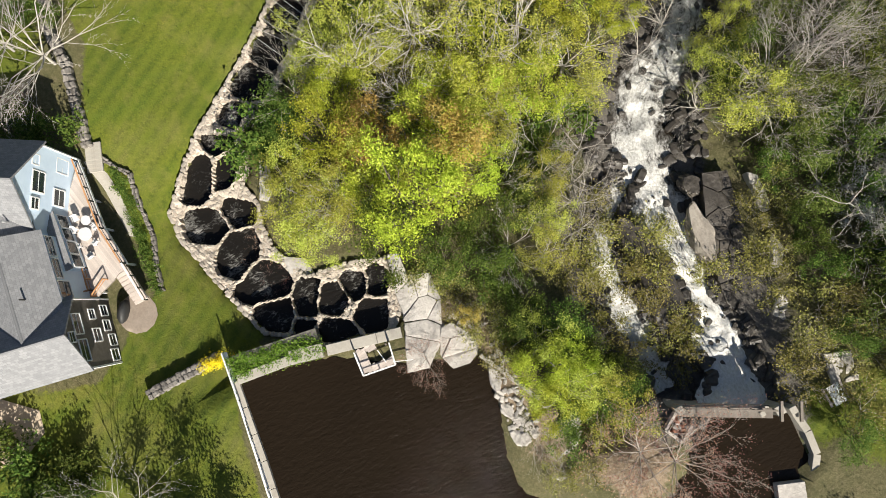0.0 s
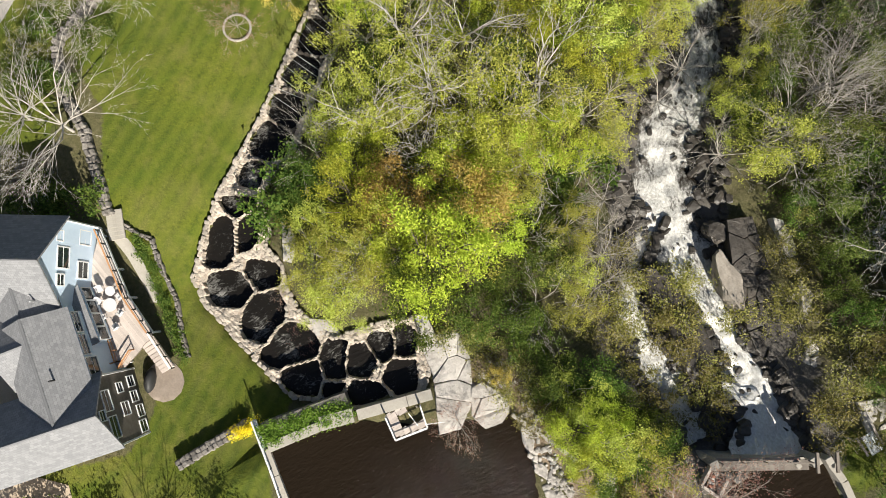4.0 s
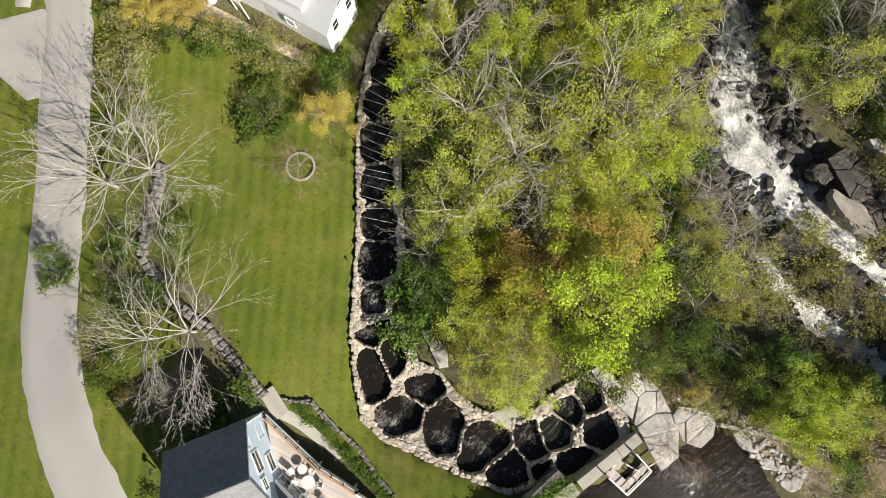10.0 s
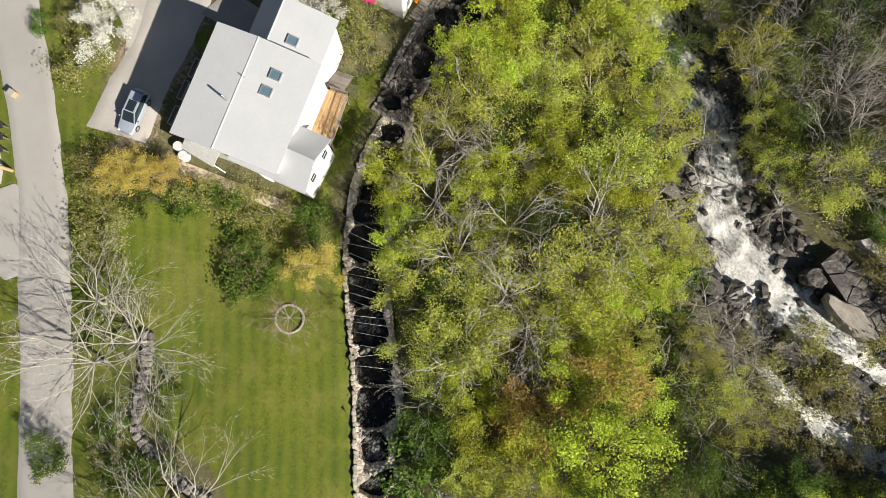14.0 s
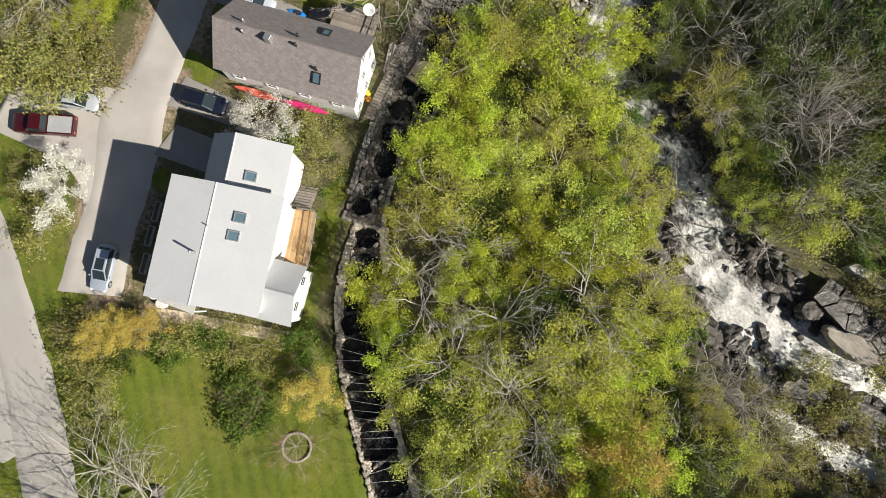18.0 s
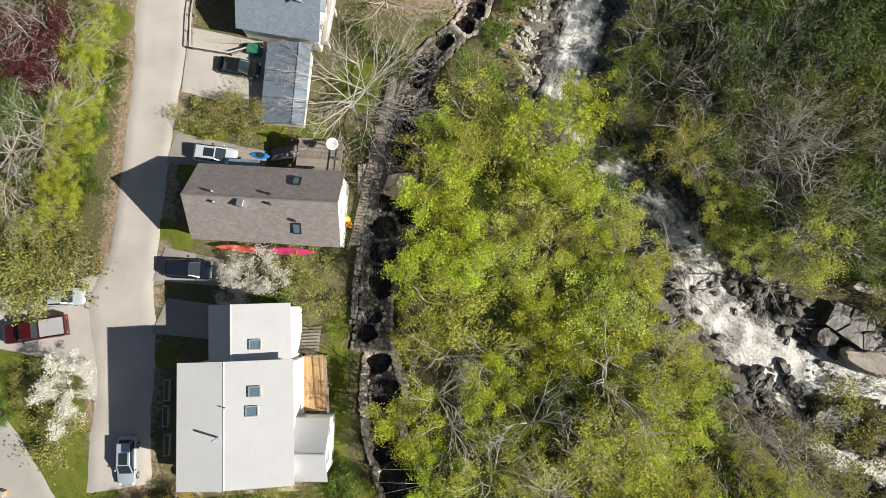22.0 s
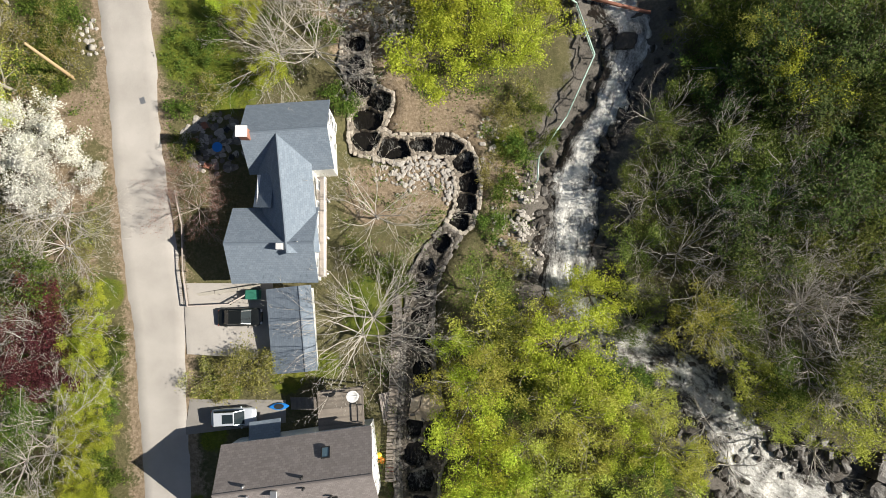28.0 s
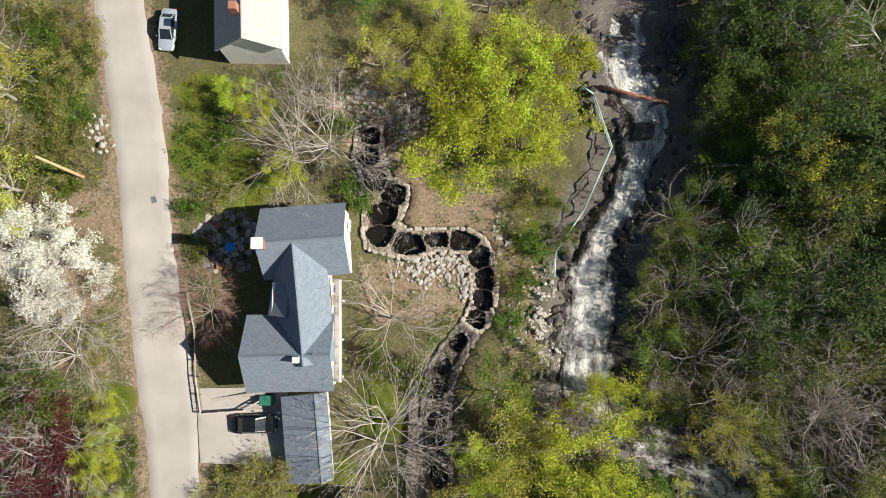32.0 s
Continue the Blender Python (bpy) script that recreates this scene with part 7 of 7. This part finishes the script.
# pale green railing by the river, and the weir log
rl = tagged(empty("river_railing", Matrix.Translation((15, 22, gz(15, 22)))), "long pale green pipe railing along the river bank", "railing")
pts = [(15.4, 35), (16.6, 34.2), (18.6, 28.2), (15.2, 20.9), (12.0, 16.3), (11.8, 13.6)]
for (x1, y1), (x2, y2) in zip(pts, pts[1:]):
    z1, z2 = gz(x1, y1) + 1.0, gz(x2, y2) + 1.0
    pipe("top_pipe", (x1, y1, z1), (x2, y2, z2), .09, M_VERDIGRIS, rl)
    pipe("lower_pipe", (x1, y1, z1 - .5), (x2, y2, z2 - .5), .05, M_VERDIGRIS, rl)
    n = max(1, int(math.hypot(x2 - x1, y2 - y1) / 2.5))
    for k in range(n + 1):
        x, y = x1 + (x2 - x1) * k / n, y1 + (y2 - y1) * k / n
        pipe("upright", (x, y, gz(x, y) - .8), (x, y, gz(x, y) + 1.0), .06, M_VERDIGRIS, rl)
tagged(pipe("weir_log", (17.4, 35.3, -8.6), (25.2, 33.3, -8.4), .22, M_BRICK), "long reddish log lying across the river as a weir", "log")
ledge("weir_rock", 22.5, 30.2, 1.6, 1.0, 0.9, 30, M_WETROCK, "dark rock splitting the rapid", 50, z=-9.2)

# ---- the north garden: patio, beds, fence ----
pt = tagged(empty("patio_paving", Matrix.Translation((-23, 17, gz(-23, 17)))), "round patio of irregular grey flagstones", "patio")
for k in range(150):
    a, r = random.uniform(0, 6.28), 3.4 * math.sqrt(random.random())
    x, y = -23.1 + r * math.cos(a), 17.2 + r * math.sin(a)
    stone(pt, x, y, gz(x, y) + 0.03, random.uniform(.4, .8), random.uniform(.35, .6), .14, a * 3, M_DARKSTONE if k % 3 else M_GRANITE, "flagstone")
for k in range(26):
    t = k / 25
    p = Vector((-27.0, 17.2)).lerp(Vector((-23.6, 20.6)), t)
    stone(pt, p.x + random.gauss(0, .2), p.y + random.gauss(0, .2), gz(p.x, p.y) + .06, .6, .45, .25, t * 9, M_GRANITE, "flagstone")
round_table(-22.6, 16.6, gz(-22.6, 16.6) + .1, .55, M_BLUETARP, "round blue-topped garden fire table")
for x, y, r, mt in ((-24.0, 18.9, 30, M_BRICK), (-21.8, 18.6, -40, M_BLACK), (-24.6, 16.0, 100, M_BLACK), (-24.9, 17.2, 80, M_BRICK), (-21.2, 15.6, -100, M_BLACK), (-23.6, 14.6, 170, M_BRICK)):
    chair("garden_chair", x, y, gz(x, y) + .1, r, mt, "low wooden garden chair on the flagstones")
gf = tagged(empty("garden_fence", Matrix.Translation((-25.4, 5, gz(-25.4, 5)))), "low grey picket fence beside the lane", "fence")
for (x1, y1), (x2, y2) in zip([(-26.6, 11.8), (-25.7, 8.2), (-25.3, 3.4), (-24.6, -0.2), (-20.6, 0.0)], [(-25.7, 8.2), (-25.3, 3.4), (-24.6, -0.2), (-20.6, 0.0), (-18.6, 1.2)]):
    railing(gf, [(x1, y1, gz(x1, y1)), (x2, y2, gz(x2, y2))], .95, M_DARKWOOD, M_DECKWOOD, 1.5, .22)
wall_run("kerb_wall", [(-24.6, 0.9), (-17.6, 1.9)], .35, -6.2, -4.3, M_CONCRETE, "low pale kerb wall beside the drive")
ob = box("compost_bin", (-.7, -.5, 0), (.7, .5, 1.1), M_GREENDOOR, bevel=.05)
ob.matrix_basis = pose(-18.3, 1.0, gz(-18.3, 1.0))
tagged(ob, "dark green garden bin by the garage", "bin")
ob = box("road_cover", (-.35, -.35, 0), (.35, .35, .05), M_STEEL, bevel=.01)
ob.matrix_basis = pose(-30.6, 21.5, gz(-30.6, 21.5) + .1, rz=20)
tagged(ob, "worn pale metal cover in the lane", "cover")
ob = pipe("well_ring", (-36.0, 27.2, gz(-36, 27.2)), (-36.0, 27.2, gz(-36, 27.2) + .4), .35, M_CONCRETE)
tagged(ob, "small concrete well ring in the verge", "well")

pad("side_street", [(-36, -63), (-28.6, -56.6), (-26.2, -53.2), (-24.6, -53.6), (-20.2, -59.4), (-21.4, -61.2), (-25.2, -60.9), (-34, -68)], M_MAINROAD, "pale asphalt side street joining the road", 0.1, "road")

# centre line of the road
mid = smooth_line([((a + c) / 2, (b + e) / 2) for (a, b), (c, e) in zip(ROAD_W, ROAD_E)], 1.0)
side_ = np.gradient(mid, axis=0)
side_ /= np.linalg.norm(side_, axis=1)[:, None]
side_ = np.stack([-side_[:, 1], side_[:, 0]], 1)
for off in (0.12, -0.12):
    a, c = mid + side_ * (off - .05), mid + side_ * (off + .05)
    v = [(*p, gz(*p) + .085) for p in a] + [(*p, gz(*p) + .085) for p in c]
    n = len(mid)
    tagged(new("road_line", raw("road_line", v, [(k, k + 1, n + k + 1, n + k) for k in range(n - 1)], M_LINE)), "worn yellow centre line on the road", "road marking", kind="structure")


# ---- trees and shrubs, the single ones first ----
ALL = []


def put(kind, spots, s=1.0, sz=None, var=0.12):
    for x, y in spots:
        ALL.append((x, y))
        plant(kind, x, y, s * tr.uniform(1 - var, 1 + var), rng=tr, sz=sz)


tr = random.Random(21)
put("lime", [(33.9, -44.6)], 1.15)
put("lime", [(24.3, -48.7), (11.6, -29.0), (15.8, -22.0), (22.4, -21.5), (29.4, -28.4), (5.4, -33.2)], 0.75)
put("gold", [(30.0, -39.1), (26.3, -45.2)], 0.9)
put("yellow", [(29.6, -53.4), (27.4, -54.9), (31.8, -54.2)], 0.68, 0.6)
put("yellow", [(16.7, -38.5), (24.1, -31.6), (10.8, -39.6)], 0.95)
put("snag", [(19.2, -36.9), (19.1, -43.5), (15.6, -31.5), (13.0, -36.4), (22.6, -27.4)], 0.85, 1.1)
put("snag", [(8.6, -32.9), (6.8, -30.6)], 0.6, 0.95)
put("shrub", [(19.6, -55.0), (20.8, -54.0), (34.0, -32.8), (33.2, -28.0), (36.5, -35.5)], 1.5)
put("snag", [(7.1, -26.9), (10.8, -26.1), (20.6, -33.8), (23.6, -40.4)], 0.6, 0.85)
put("lime", [(4.8, -14.6), (17.2, -25.5), (16.9, 0.8), (7.3, -38.0), (12.2, -31.5), (27.8, -30.4), (3.4, -18.8)], 0.72)
put("yellow", [(11.3, -17.4), (9.8, -5.3), (22.7, -13.9), (17.3, -41.6), (20.8, -20.9), (6.4, -2.1), (3.6, -8.2), (13.5, -10.5), (6.5, -22.0), (24.6, -37.0)], 0.85)
put("pine", [(17.6, -18.0)], 0.5)
put("lime", [(15.7, -8.5), (12.6, -4.4)], 0.9)
put("lime", [(-0.7, 26.0), (7.9, 27.5), (4.0, 30.5), (11.5, 30.0), (0.6, 33.6), (7.2, 34.4), (12.6, 35.0), (3.4, 38.2)], 0.9)
put("bare", [(-5.7, 9.2), (-5.8, -1.1), (-12.6, 27.4), (-16.4, 27.0), (-7.0, -3.4)], 0.85, 0.66)
put("bare", [(-1.2, -4.4), (-16, 29.5), (-4.0, 33)], 0.5)
put("bud", [(-24.9, 12.3), (-24.4, 10.0)], 0.75)
put("white", [(-38.4, 17.1), (-38.5, 12.2), (-40.5, 14.5)], 0.85)
put("red", [(-37.2, -4.6), (-38.8, -1.2), (-40.5, -5.5)], 0.8, 0.7)
put("bare", [(-35.9, -3.0), (-35.8, -11.0), (-36.6, 5.6), (-41, -7), (-38, -18), (-38.4, -14.6), (-40, 2.4), (-37.2, 9)], 0.72, 0.6)
put("lime", [(-33.0, 0.6), (-33.0, -2.2), (-32.6, -4.8), (-32.2, -7.4), (-32.0, -10.0), (-31.6, -12.6), (-33.8, -8.6), (-34, -11.6), (-32.2, -16.4), (-31.4, -19.0), (-34, -4.6)], 0.36, 0.36)
put("drab", [(-31.6, -23.0), (-32.4, -25.2), (-34.2, -23.6), (-33.4, -20.6), (-36, -21), (-35.6, -25), (-37.6, -23), (-34.4, -18), (-39, -20), (-38, -26), (-31.2, -21.2)], 1.0)
put("green", [(-36, -16.4), (-39, -13.5), (-40.5, -17.5), (-37.6, -10.5)], 0.5, 0.42)
put("grey", [(24.7, 19.7), (25.9, 5.5), (37.4, -1.2), (24.3, 12.0), (35.0, 6.5), (39.2, -8.6), (34.9, 3.0), (30.2, 4.7), (37.4, -5.7), (38.0, -14.4)], 0.85)
put("olive", [(21.6, 1.6), (22.2, 5.6), (21.8, 9.6), (22.6, 13.6), (24.2, 17.4), (26.4, 21.2), (21.4, -2.2), (25.6, 8.2)], 0.62, 0.5)
put("grey", [(22.8, 3.4), (23.4, 11.4)], 0.6, 0.6)
put("lime", [(38.5, 23.7)], 0.9)
put("yellow", [(35.3, 26.8), (39.6, -10.3), (27.4, -2.2)], 0.75)
put("bare", [(-7.2, -58.9), (5.3, -68.4), (-9.4, -62.4)], 0.98, 0.8)
put("bare", [(-12.6, -58.2), (2.8, -71.0)], 0.7, 0.6)
put("bare", [(-4.0, -62.5)], 0.45)
put("gold", [(2.2, -44.5)], 0.62, 0.5)
put("bud", [(1.0, -43.2)], 0.62, 0.5)
put("bud", [(-3.6, -47.6), (2.6, -50.2)], 0.5, 0.4)
put("shrub", [(-3.6, -48.0), (-2.2, -49.0), (-4.6, -47.0)], 1.25, 0.85)
put("gold", [(-16.9, -45.8), (-14.4, -44.8), (-17.8, -47.4)], 0.52, 0.38)
put("drab", [(-20.2, -47.4), (-17.4, -51.0), (-12.6, -45.2), (-7.0, -43.2), (-4.5, -42.4), (-19.0, -49.0), (-27.4, -40.1), (-29.5, -37.8), (-9.8, -44.4), (-16.4, -52.6), (-15.0, -54)], 0.95)
put("shrub", [(-12.2, -46.4), (-9.0, -43.6), (-1.2, -41.0), (-15.6, -48.6), (-7.6, -71.6), (-0.6, -40.0), (-5.4, -66.4), (-2.6, -62.4), (1.0, -66.8)], 0.8)
put("green", [(-9.2, -70.6)], 0.4, 0.35)
put("drab", [(53.6, -16.2), (56.4, -17.4), (60.6, -15.6), (63.4, -18.6), (61.6, -13.6), (66.4, -13.6), (50.2, -14.8), (48.6, -11.6), (70, -17), (64.6, -20.4)], 1.05)
put("green", [(52.2, -11.4), (57.4, -13.4), (63.6, -14.8), (69.4, -13.4), (46.6, -11.0), (54.8, -12.2), (71.5, -19.5)], 0.45)
put("white", [(18.6, -81.6)], 0.75)
put("bare", [(46.6, -79.4)], 0.75, 0.7)
put("green", [(54.4, -74.6), (51.8, -77.6)], 0.9)
put("drab", [(-32.2, -26.2), (-33.8, -26.8), (-30.6, -25.4), (-35.6, -27.6)], 1.15)
put("yellow", [(33.0, -9.4), (35.6, -11.6), (31.4, -6.2)], 0.6)
put("drab", [(44.2, -30.6), (46.8, -32.2), (42.6, -28.4), (50.8, -27.6), (54.6, -27.0), (48.4, -25.8)], 1.1)
put("grey", [(43.2, -31.4), (40.2, -27.6)], 0.6)
put("white", [(53.6, -4.0)], 0.85, 0.9)
put("white", [(-12.6, -23.2)], 0.72, 0.6)
put("bud", [(63.6, -37.4), (65.4, -34.8)], 1.15, 0.8)
put("bud", [(46.9, -50.4), (30.2, -59.6), (33.0, -59.2)], 0.5)
put("yellow", [(54.6, -40.9), (50.3, -40.8), (58.4, -37.6)], 0.62)
put("lime", [(55.4, -41.6), (52.4, -41.9), (53.6, -39.2), (56.2, -37.6)], 0.55)
put("green", [(54.6, -36.6), (47.9, -40.6), (52.2, -38.5), (56.6, -39.4), (57.0, -42.0), (50.6, -38.0), (59.6, -36.0)], 0.62)
put("bare", [(57.4, -44.6)], 0.36)
put("drab", [(42.4, -45.2), (44.6, -44.7), (46.8, -44.2), (48.8, -43.6), (50.6, -43.9), (40.2, -46.2)], 0.8)
put("gold", [(45.2, -45.0)], 0.25)
put("drab", [(61.4, -44.4), (62.6, -42.6), (59.6, -41.0)], 0.7)
put("grey", [(41.2, -38.7), (38.8, -29.7), (34.7, -2.8), (31.5, -49.5)], 0.7)
put("drab", [(56.5, -33.6), (51.0, -33.4), (50.5, -28.3), (55.8, -28.0), (58.6, -28.4), (46.4, -33.5), (46.8, -24.4), (53.4, -20.8)], 1.0)
put("yellow", [(36.6, -32.0), (40.5, -34.6), (43.6, -36.0)], 0.6)
put("green", [(38.4, -36.6), (41.6, -41.2), (37.4, -41.2), (43.8, -40.6), (39.4, -44.6)], 0.62)
put("shrub", [(40.5, -83.0), (12.0, -71.4), (39.5, -86.7), (10.4, -73.4), (42, -84.5), (36, -88)], 1.3)
put("pine", [(41.6, -86.4), (43.8, -83.0)], 0.45)
put("green", [(11.2, 21.8), (12.4, 18.0), (7.6, -0.6)], 0.42)
put("shrub", [(-4.3, 3.5), (8.2, 0.8), (-26.2, 20.4), (-25.8, 16.4), (-3.0, 2.0), (9.8, 16.6), (6.6, 8.6), (8.2, 12.4), (-7.6, 4.6)], 0.75)
put("drab", [(-18.0, -5.8), (-21.1, -7.5), (-19.6, -7.0), (-16.6, -6.9), (-22.8, -7.2), (7.6, 20.5), (9.8, 22.6), (8.8, 5.0), (6.4, 14.8), (-10.2, -20.6), (-7.6, -20.9), (-8.8, -23.0), (-6.2, -23.2), (-24, 22.6), (-19, 25.2)], 0.85)
put("shrub", [(-10.6, -23.8), (-12, 30), (-23, 30.5), (-24.5, 27.5), (-9.6, 22.4)], 0.9)
put("lime", [(-22.6, 32.4), (-19.8, 30.6), (-17.4, 24.6)], 0.42)
put("grey", [(-14.6, 33.4), (-11.5, 31.6)], 0.7)

put("drab", [(-35.2 - 0.09 * k + tr.uniform(-.6, .6), 1.5 + 1.9 * k) for k in range(4)], 0.55)
put("shrub", [(-31.9 + tr.uniform(-.5, .5), -22 + 1.7 * k) for k in range(12)], 0.75, 0.6)
put("lime", [(-33.4 + tr.uniform(-.6, .6), -21 + 2.1 * k) for k in range(10)], 0.3, 0.3)
put("shrub", [(-40.5 + tr.uniform(-2.5, 2.5), 23 + 1.3 * k) for k in range(14)], 0.85, 0.6)
put("drab", [(-39.5 + tr.uniform(-1.8, 2.0), 24 + 1.5 * k) for k in range(12)], 0.8)

put("snag", [(29.5 + 6.5 * (k % 4) + tr.uniform(-2.5, 2.5), -1 + 9.5 * (k // 4) + tr.uniform(-3, 3)) for k in range(9)], 0.55, 0.66)
put("grey", [(29.0 + 6.0 * (k % 4) + tr.uniform(-2.5, 2.5), -2 + 6.5 * (k // 4) + tr.uniform(-2.5, 2.5)) for k in range(9)], 0.72, 0.85)
put("grey", [(44, -9.6), (52, -6), (57, -9), (62, -8), (48.6, -3), (55.5, -3.5), (66, -10)], 0.75, 0.85)
put("grey", [(34.6, -31.0), (36.4, -27.4), (40.6, -30.4), (35.6, -36.6), (28.4, -12.2), (30, -16.4)], 0.75)

FOREST = [
    ([(12, -39), (18, -50), (25, -54), (31, -54), (36, -46), (43, -42), (42, -33), (35, -26), (28, -21), (24, -12), (17, -5), (10, 1), (5, 2), (3, -6), (3.5, -20), (5.5, -34)], 62,
     ["lime", "yellow", "grey", "green", "yellow", "lime", "yellow", "olive", "drab", "green"], 2.7, (0.55, 0.85)),
    ([(31, -8), (38, -12), (50, -11.5), (60, -13), (66, -14.5), (78, -11), (74, -5), (61, 4), (55, 14), (54, 50), (32, 50), (30, 40), (29, 26), (26, 14), (27, 2)], 190,
     ["olive", "green", "pine", "olive", "green", "grey", "olive", "pine", "green", "snag", "pine", "green", "olive", "shrub"], 2.4, (0.7, 1.05)),
    ([(82, -22), (95, -26), (100, 0), (85, 60), (58, 60), (58, 14), (64, 4), (79, -10)], 34, ["olive", "pine", "olive", "grey"], 4.5, (0.8, 1.1)),
    ([(-50, -22), (-35, -26), (-33, -10), (-36, 2), (-38, 8), (-50, 10)], 44, ["grey", "green", "drab", "yellow", "shrub", "drab"], 2.3, (0.55, 0.9)),
    ([(-52, 18), (-40, 19), (-40, 34), (-43, 48), (-52, 48)], 40, ["drab", "grey", "shrub", "yellow", "drab", "bud"], 2.3, (0.6, 0.9)),
    ([(-31.5, -40.8), (-26.8, -36.6), (-27.5, -34.4), (-33, -35), (-34, -39)], 5, ["drab", "white", "shrub", "drab"], 1.8, (0.5, 0.7)),
    ([(-8, 30), (8, 33), (16, 40), (16, 50), (-10, 50), (-14, 36)], 14, ["grey", "yellow", "drab", "green"], 3.0, (0.6, 0.9)),
    ([(84, -24), (98, -30), (98, -60), (90, -60), (86, -30)], 10, ["green", "pine", "green"], 3.6, (0.6, 0.9)),
    ([(-9, -72), (2, -76.5), (6, -76), (3, -69), (-4, -66.5), (-8, -68)], 6, ["shrub", "drab"], 2.0, (0.6, 0.9)),
]
for poly, count, mixk, gap, (s1, s2) in FOREST:
    xs, ys = [p[0] for p in poly], [p[1] for p in poly]
    done = tries = 0
    while done < count and tries < 3000:
        tries += 1
        x, y = tr.uniform(min(xs), max(xs)), tr.uniform(min(ys), max(ys))
        if not inside([x], [y], poly)[0] or any(math.hypot(x - a, y - b) < gap for a, b in ALL):
            continue
        ALL.append((x, y))
        s = tr.uniform(s1, s2)
        plant(mixk[done % len(mixk)], x, y, s, rng=tr, sz=s * ((0.55 if x < 32 else 0.74) if x > 24 and y > -22 else 0.9))
        done += 1

# low undergrowth of seedlings and ferns on the forest floor
under_spots = []
for poly, count, mixk, gap, _ in FOREST[:2] + FOREST[3:5] + FOREST[6:8]:
    xs, ys = [p[0] for p in poly], [p[1] for p in poly]
    k = 0
    while k < count * 16:
        x, y = tr.uniform(min(xs) - 2, min(80, max(xs) + 2)), tr.uniform(min(ys) - 2, min(60, max(ys) + 2))
        if inside([x], [y], poly)[0] and noise.noise((x * .22, y * .22, 2.0)) > -0.25:
            under_spots.append((x, y))
        k += 1
yard = [(-9, 3), (-4, 0), (11, 0), (13, 24), (-2, 34), (-14, 36), (-9, 22)]
for poly, count in ((yard, 900), ([(-44, -26), (-32, -24), (-33, 0), (-35, 12), (-36, 30), (-44, 44)], 500), ([(-28, 18), (-14, 22), (-14, 36), (-29, 36)], 260), ([(-9, -27), (-3.5, -27), (-4, -4), (-8, -4)], 150)):
    xs, ys = [p[0] for p in poly], [p[1] for p in poly]
    for _ in range(count):
        x, y = tr.uniform(min(xs), max(xs)), tr.uniform(min(ys), max(ys))
        wet = any(math.hypot(x - p[0], y - p[1]) < 2.2 for p in POOLS_T) or any(inside([x], [y], g[1])[0] for g in REACHES)
        if inside([x], [y], poly)[0] and not wet and noise.noise((x * .3, y * .3, 5.0)) > -0.15:
            under_spots.append((x, y))
ux, uy = np.array(under_spots).T
uz = land(ux, uy)
v, f = leaves(tr, [Vector((a, b, c + tr.uniform(.1, .9))) for a, b, c in zip(ux, uy, uz)], 20, 0.4, 0.13, 0.6)
tagged(new("undergrowth", raw("undergrowth", v, f.tolist(), L_GREEN)), "low green undergrowth on the forest floor", "undergrowth", kind="stuff")

# clipped ivy on the wall by the pond, and the yellow bush
def leaf_mass(name, spots, per, spread, size, leaf, label, category):
    v, f = leaves(tr, [Vector(p) for p in spots], per, spread, size, 0.6)
    return tagged(new(name, raw(name, v, f.tolist(), leaf)), label, category)


hd = [(38.5 + 0.18 * t + u * 1.5, -66.4 + 0.85 * t + 0.2 * u, 1.55 + tr.uniform(-.2, .2)) for t in np.arange(0, 9.4, .35) for u in (0, .25, .5, .75, 1.0)]
leaf_mass("ivy_hedge", hd, 80, 0.26, 0.1, L_HEDGE, "bright green ivy hedge on top of the pond wall", "hedge")
wall_run("hedge_wall", [(39.0, -66.2), (40.4, -58.2)], 1.9, -1.5, 1.45, M_DARKSTONE, "stone bank under the ivy hedge")
L_FORS = leaf_material("yellow_flowers", (0.6, 0.45, 0.02), (0.75, 0.6, 0.03), (0.8, 0.68, 0.06))
leaf_mass("yellow_bush", [(37.8 + tr.gauss(0, .3), -67.9 + tr.gauss(0, .8), gz(37.8, -68) + tr.uniform(.5, 1.3)) for _ in range(60)], 40, 0.18, 0.075, L_FORS, "bright yellow flowering bush at the wall's end", "shrub")
bed = []
for t in np.linspace(0, 1, 44):
    p = Vector((16.8, -68.3)).lerp(Vector((20.4, -68.7)), t * 3) if t < .33 else Vector((20.4, -68.7)).lerp(Vector((29.4, -70.0)), (t - .33) * 1.5)
    bed += [(p.x + tr.gauss(0, .25), p.y + tr.gauss(0, .3), gz(p.x, p.y) + tr.uniform(.15, .6)) for _ in range(4)]
leaf_mass("garden_bed", bed, 30, 0.2, 0.085, L_GREEN, "low leafy green planting below the deck", "plants")
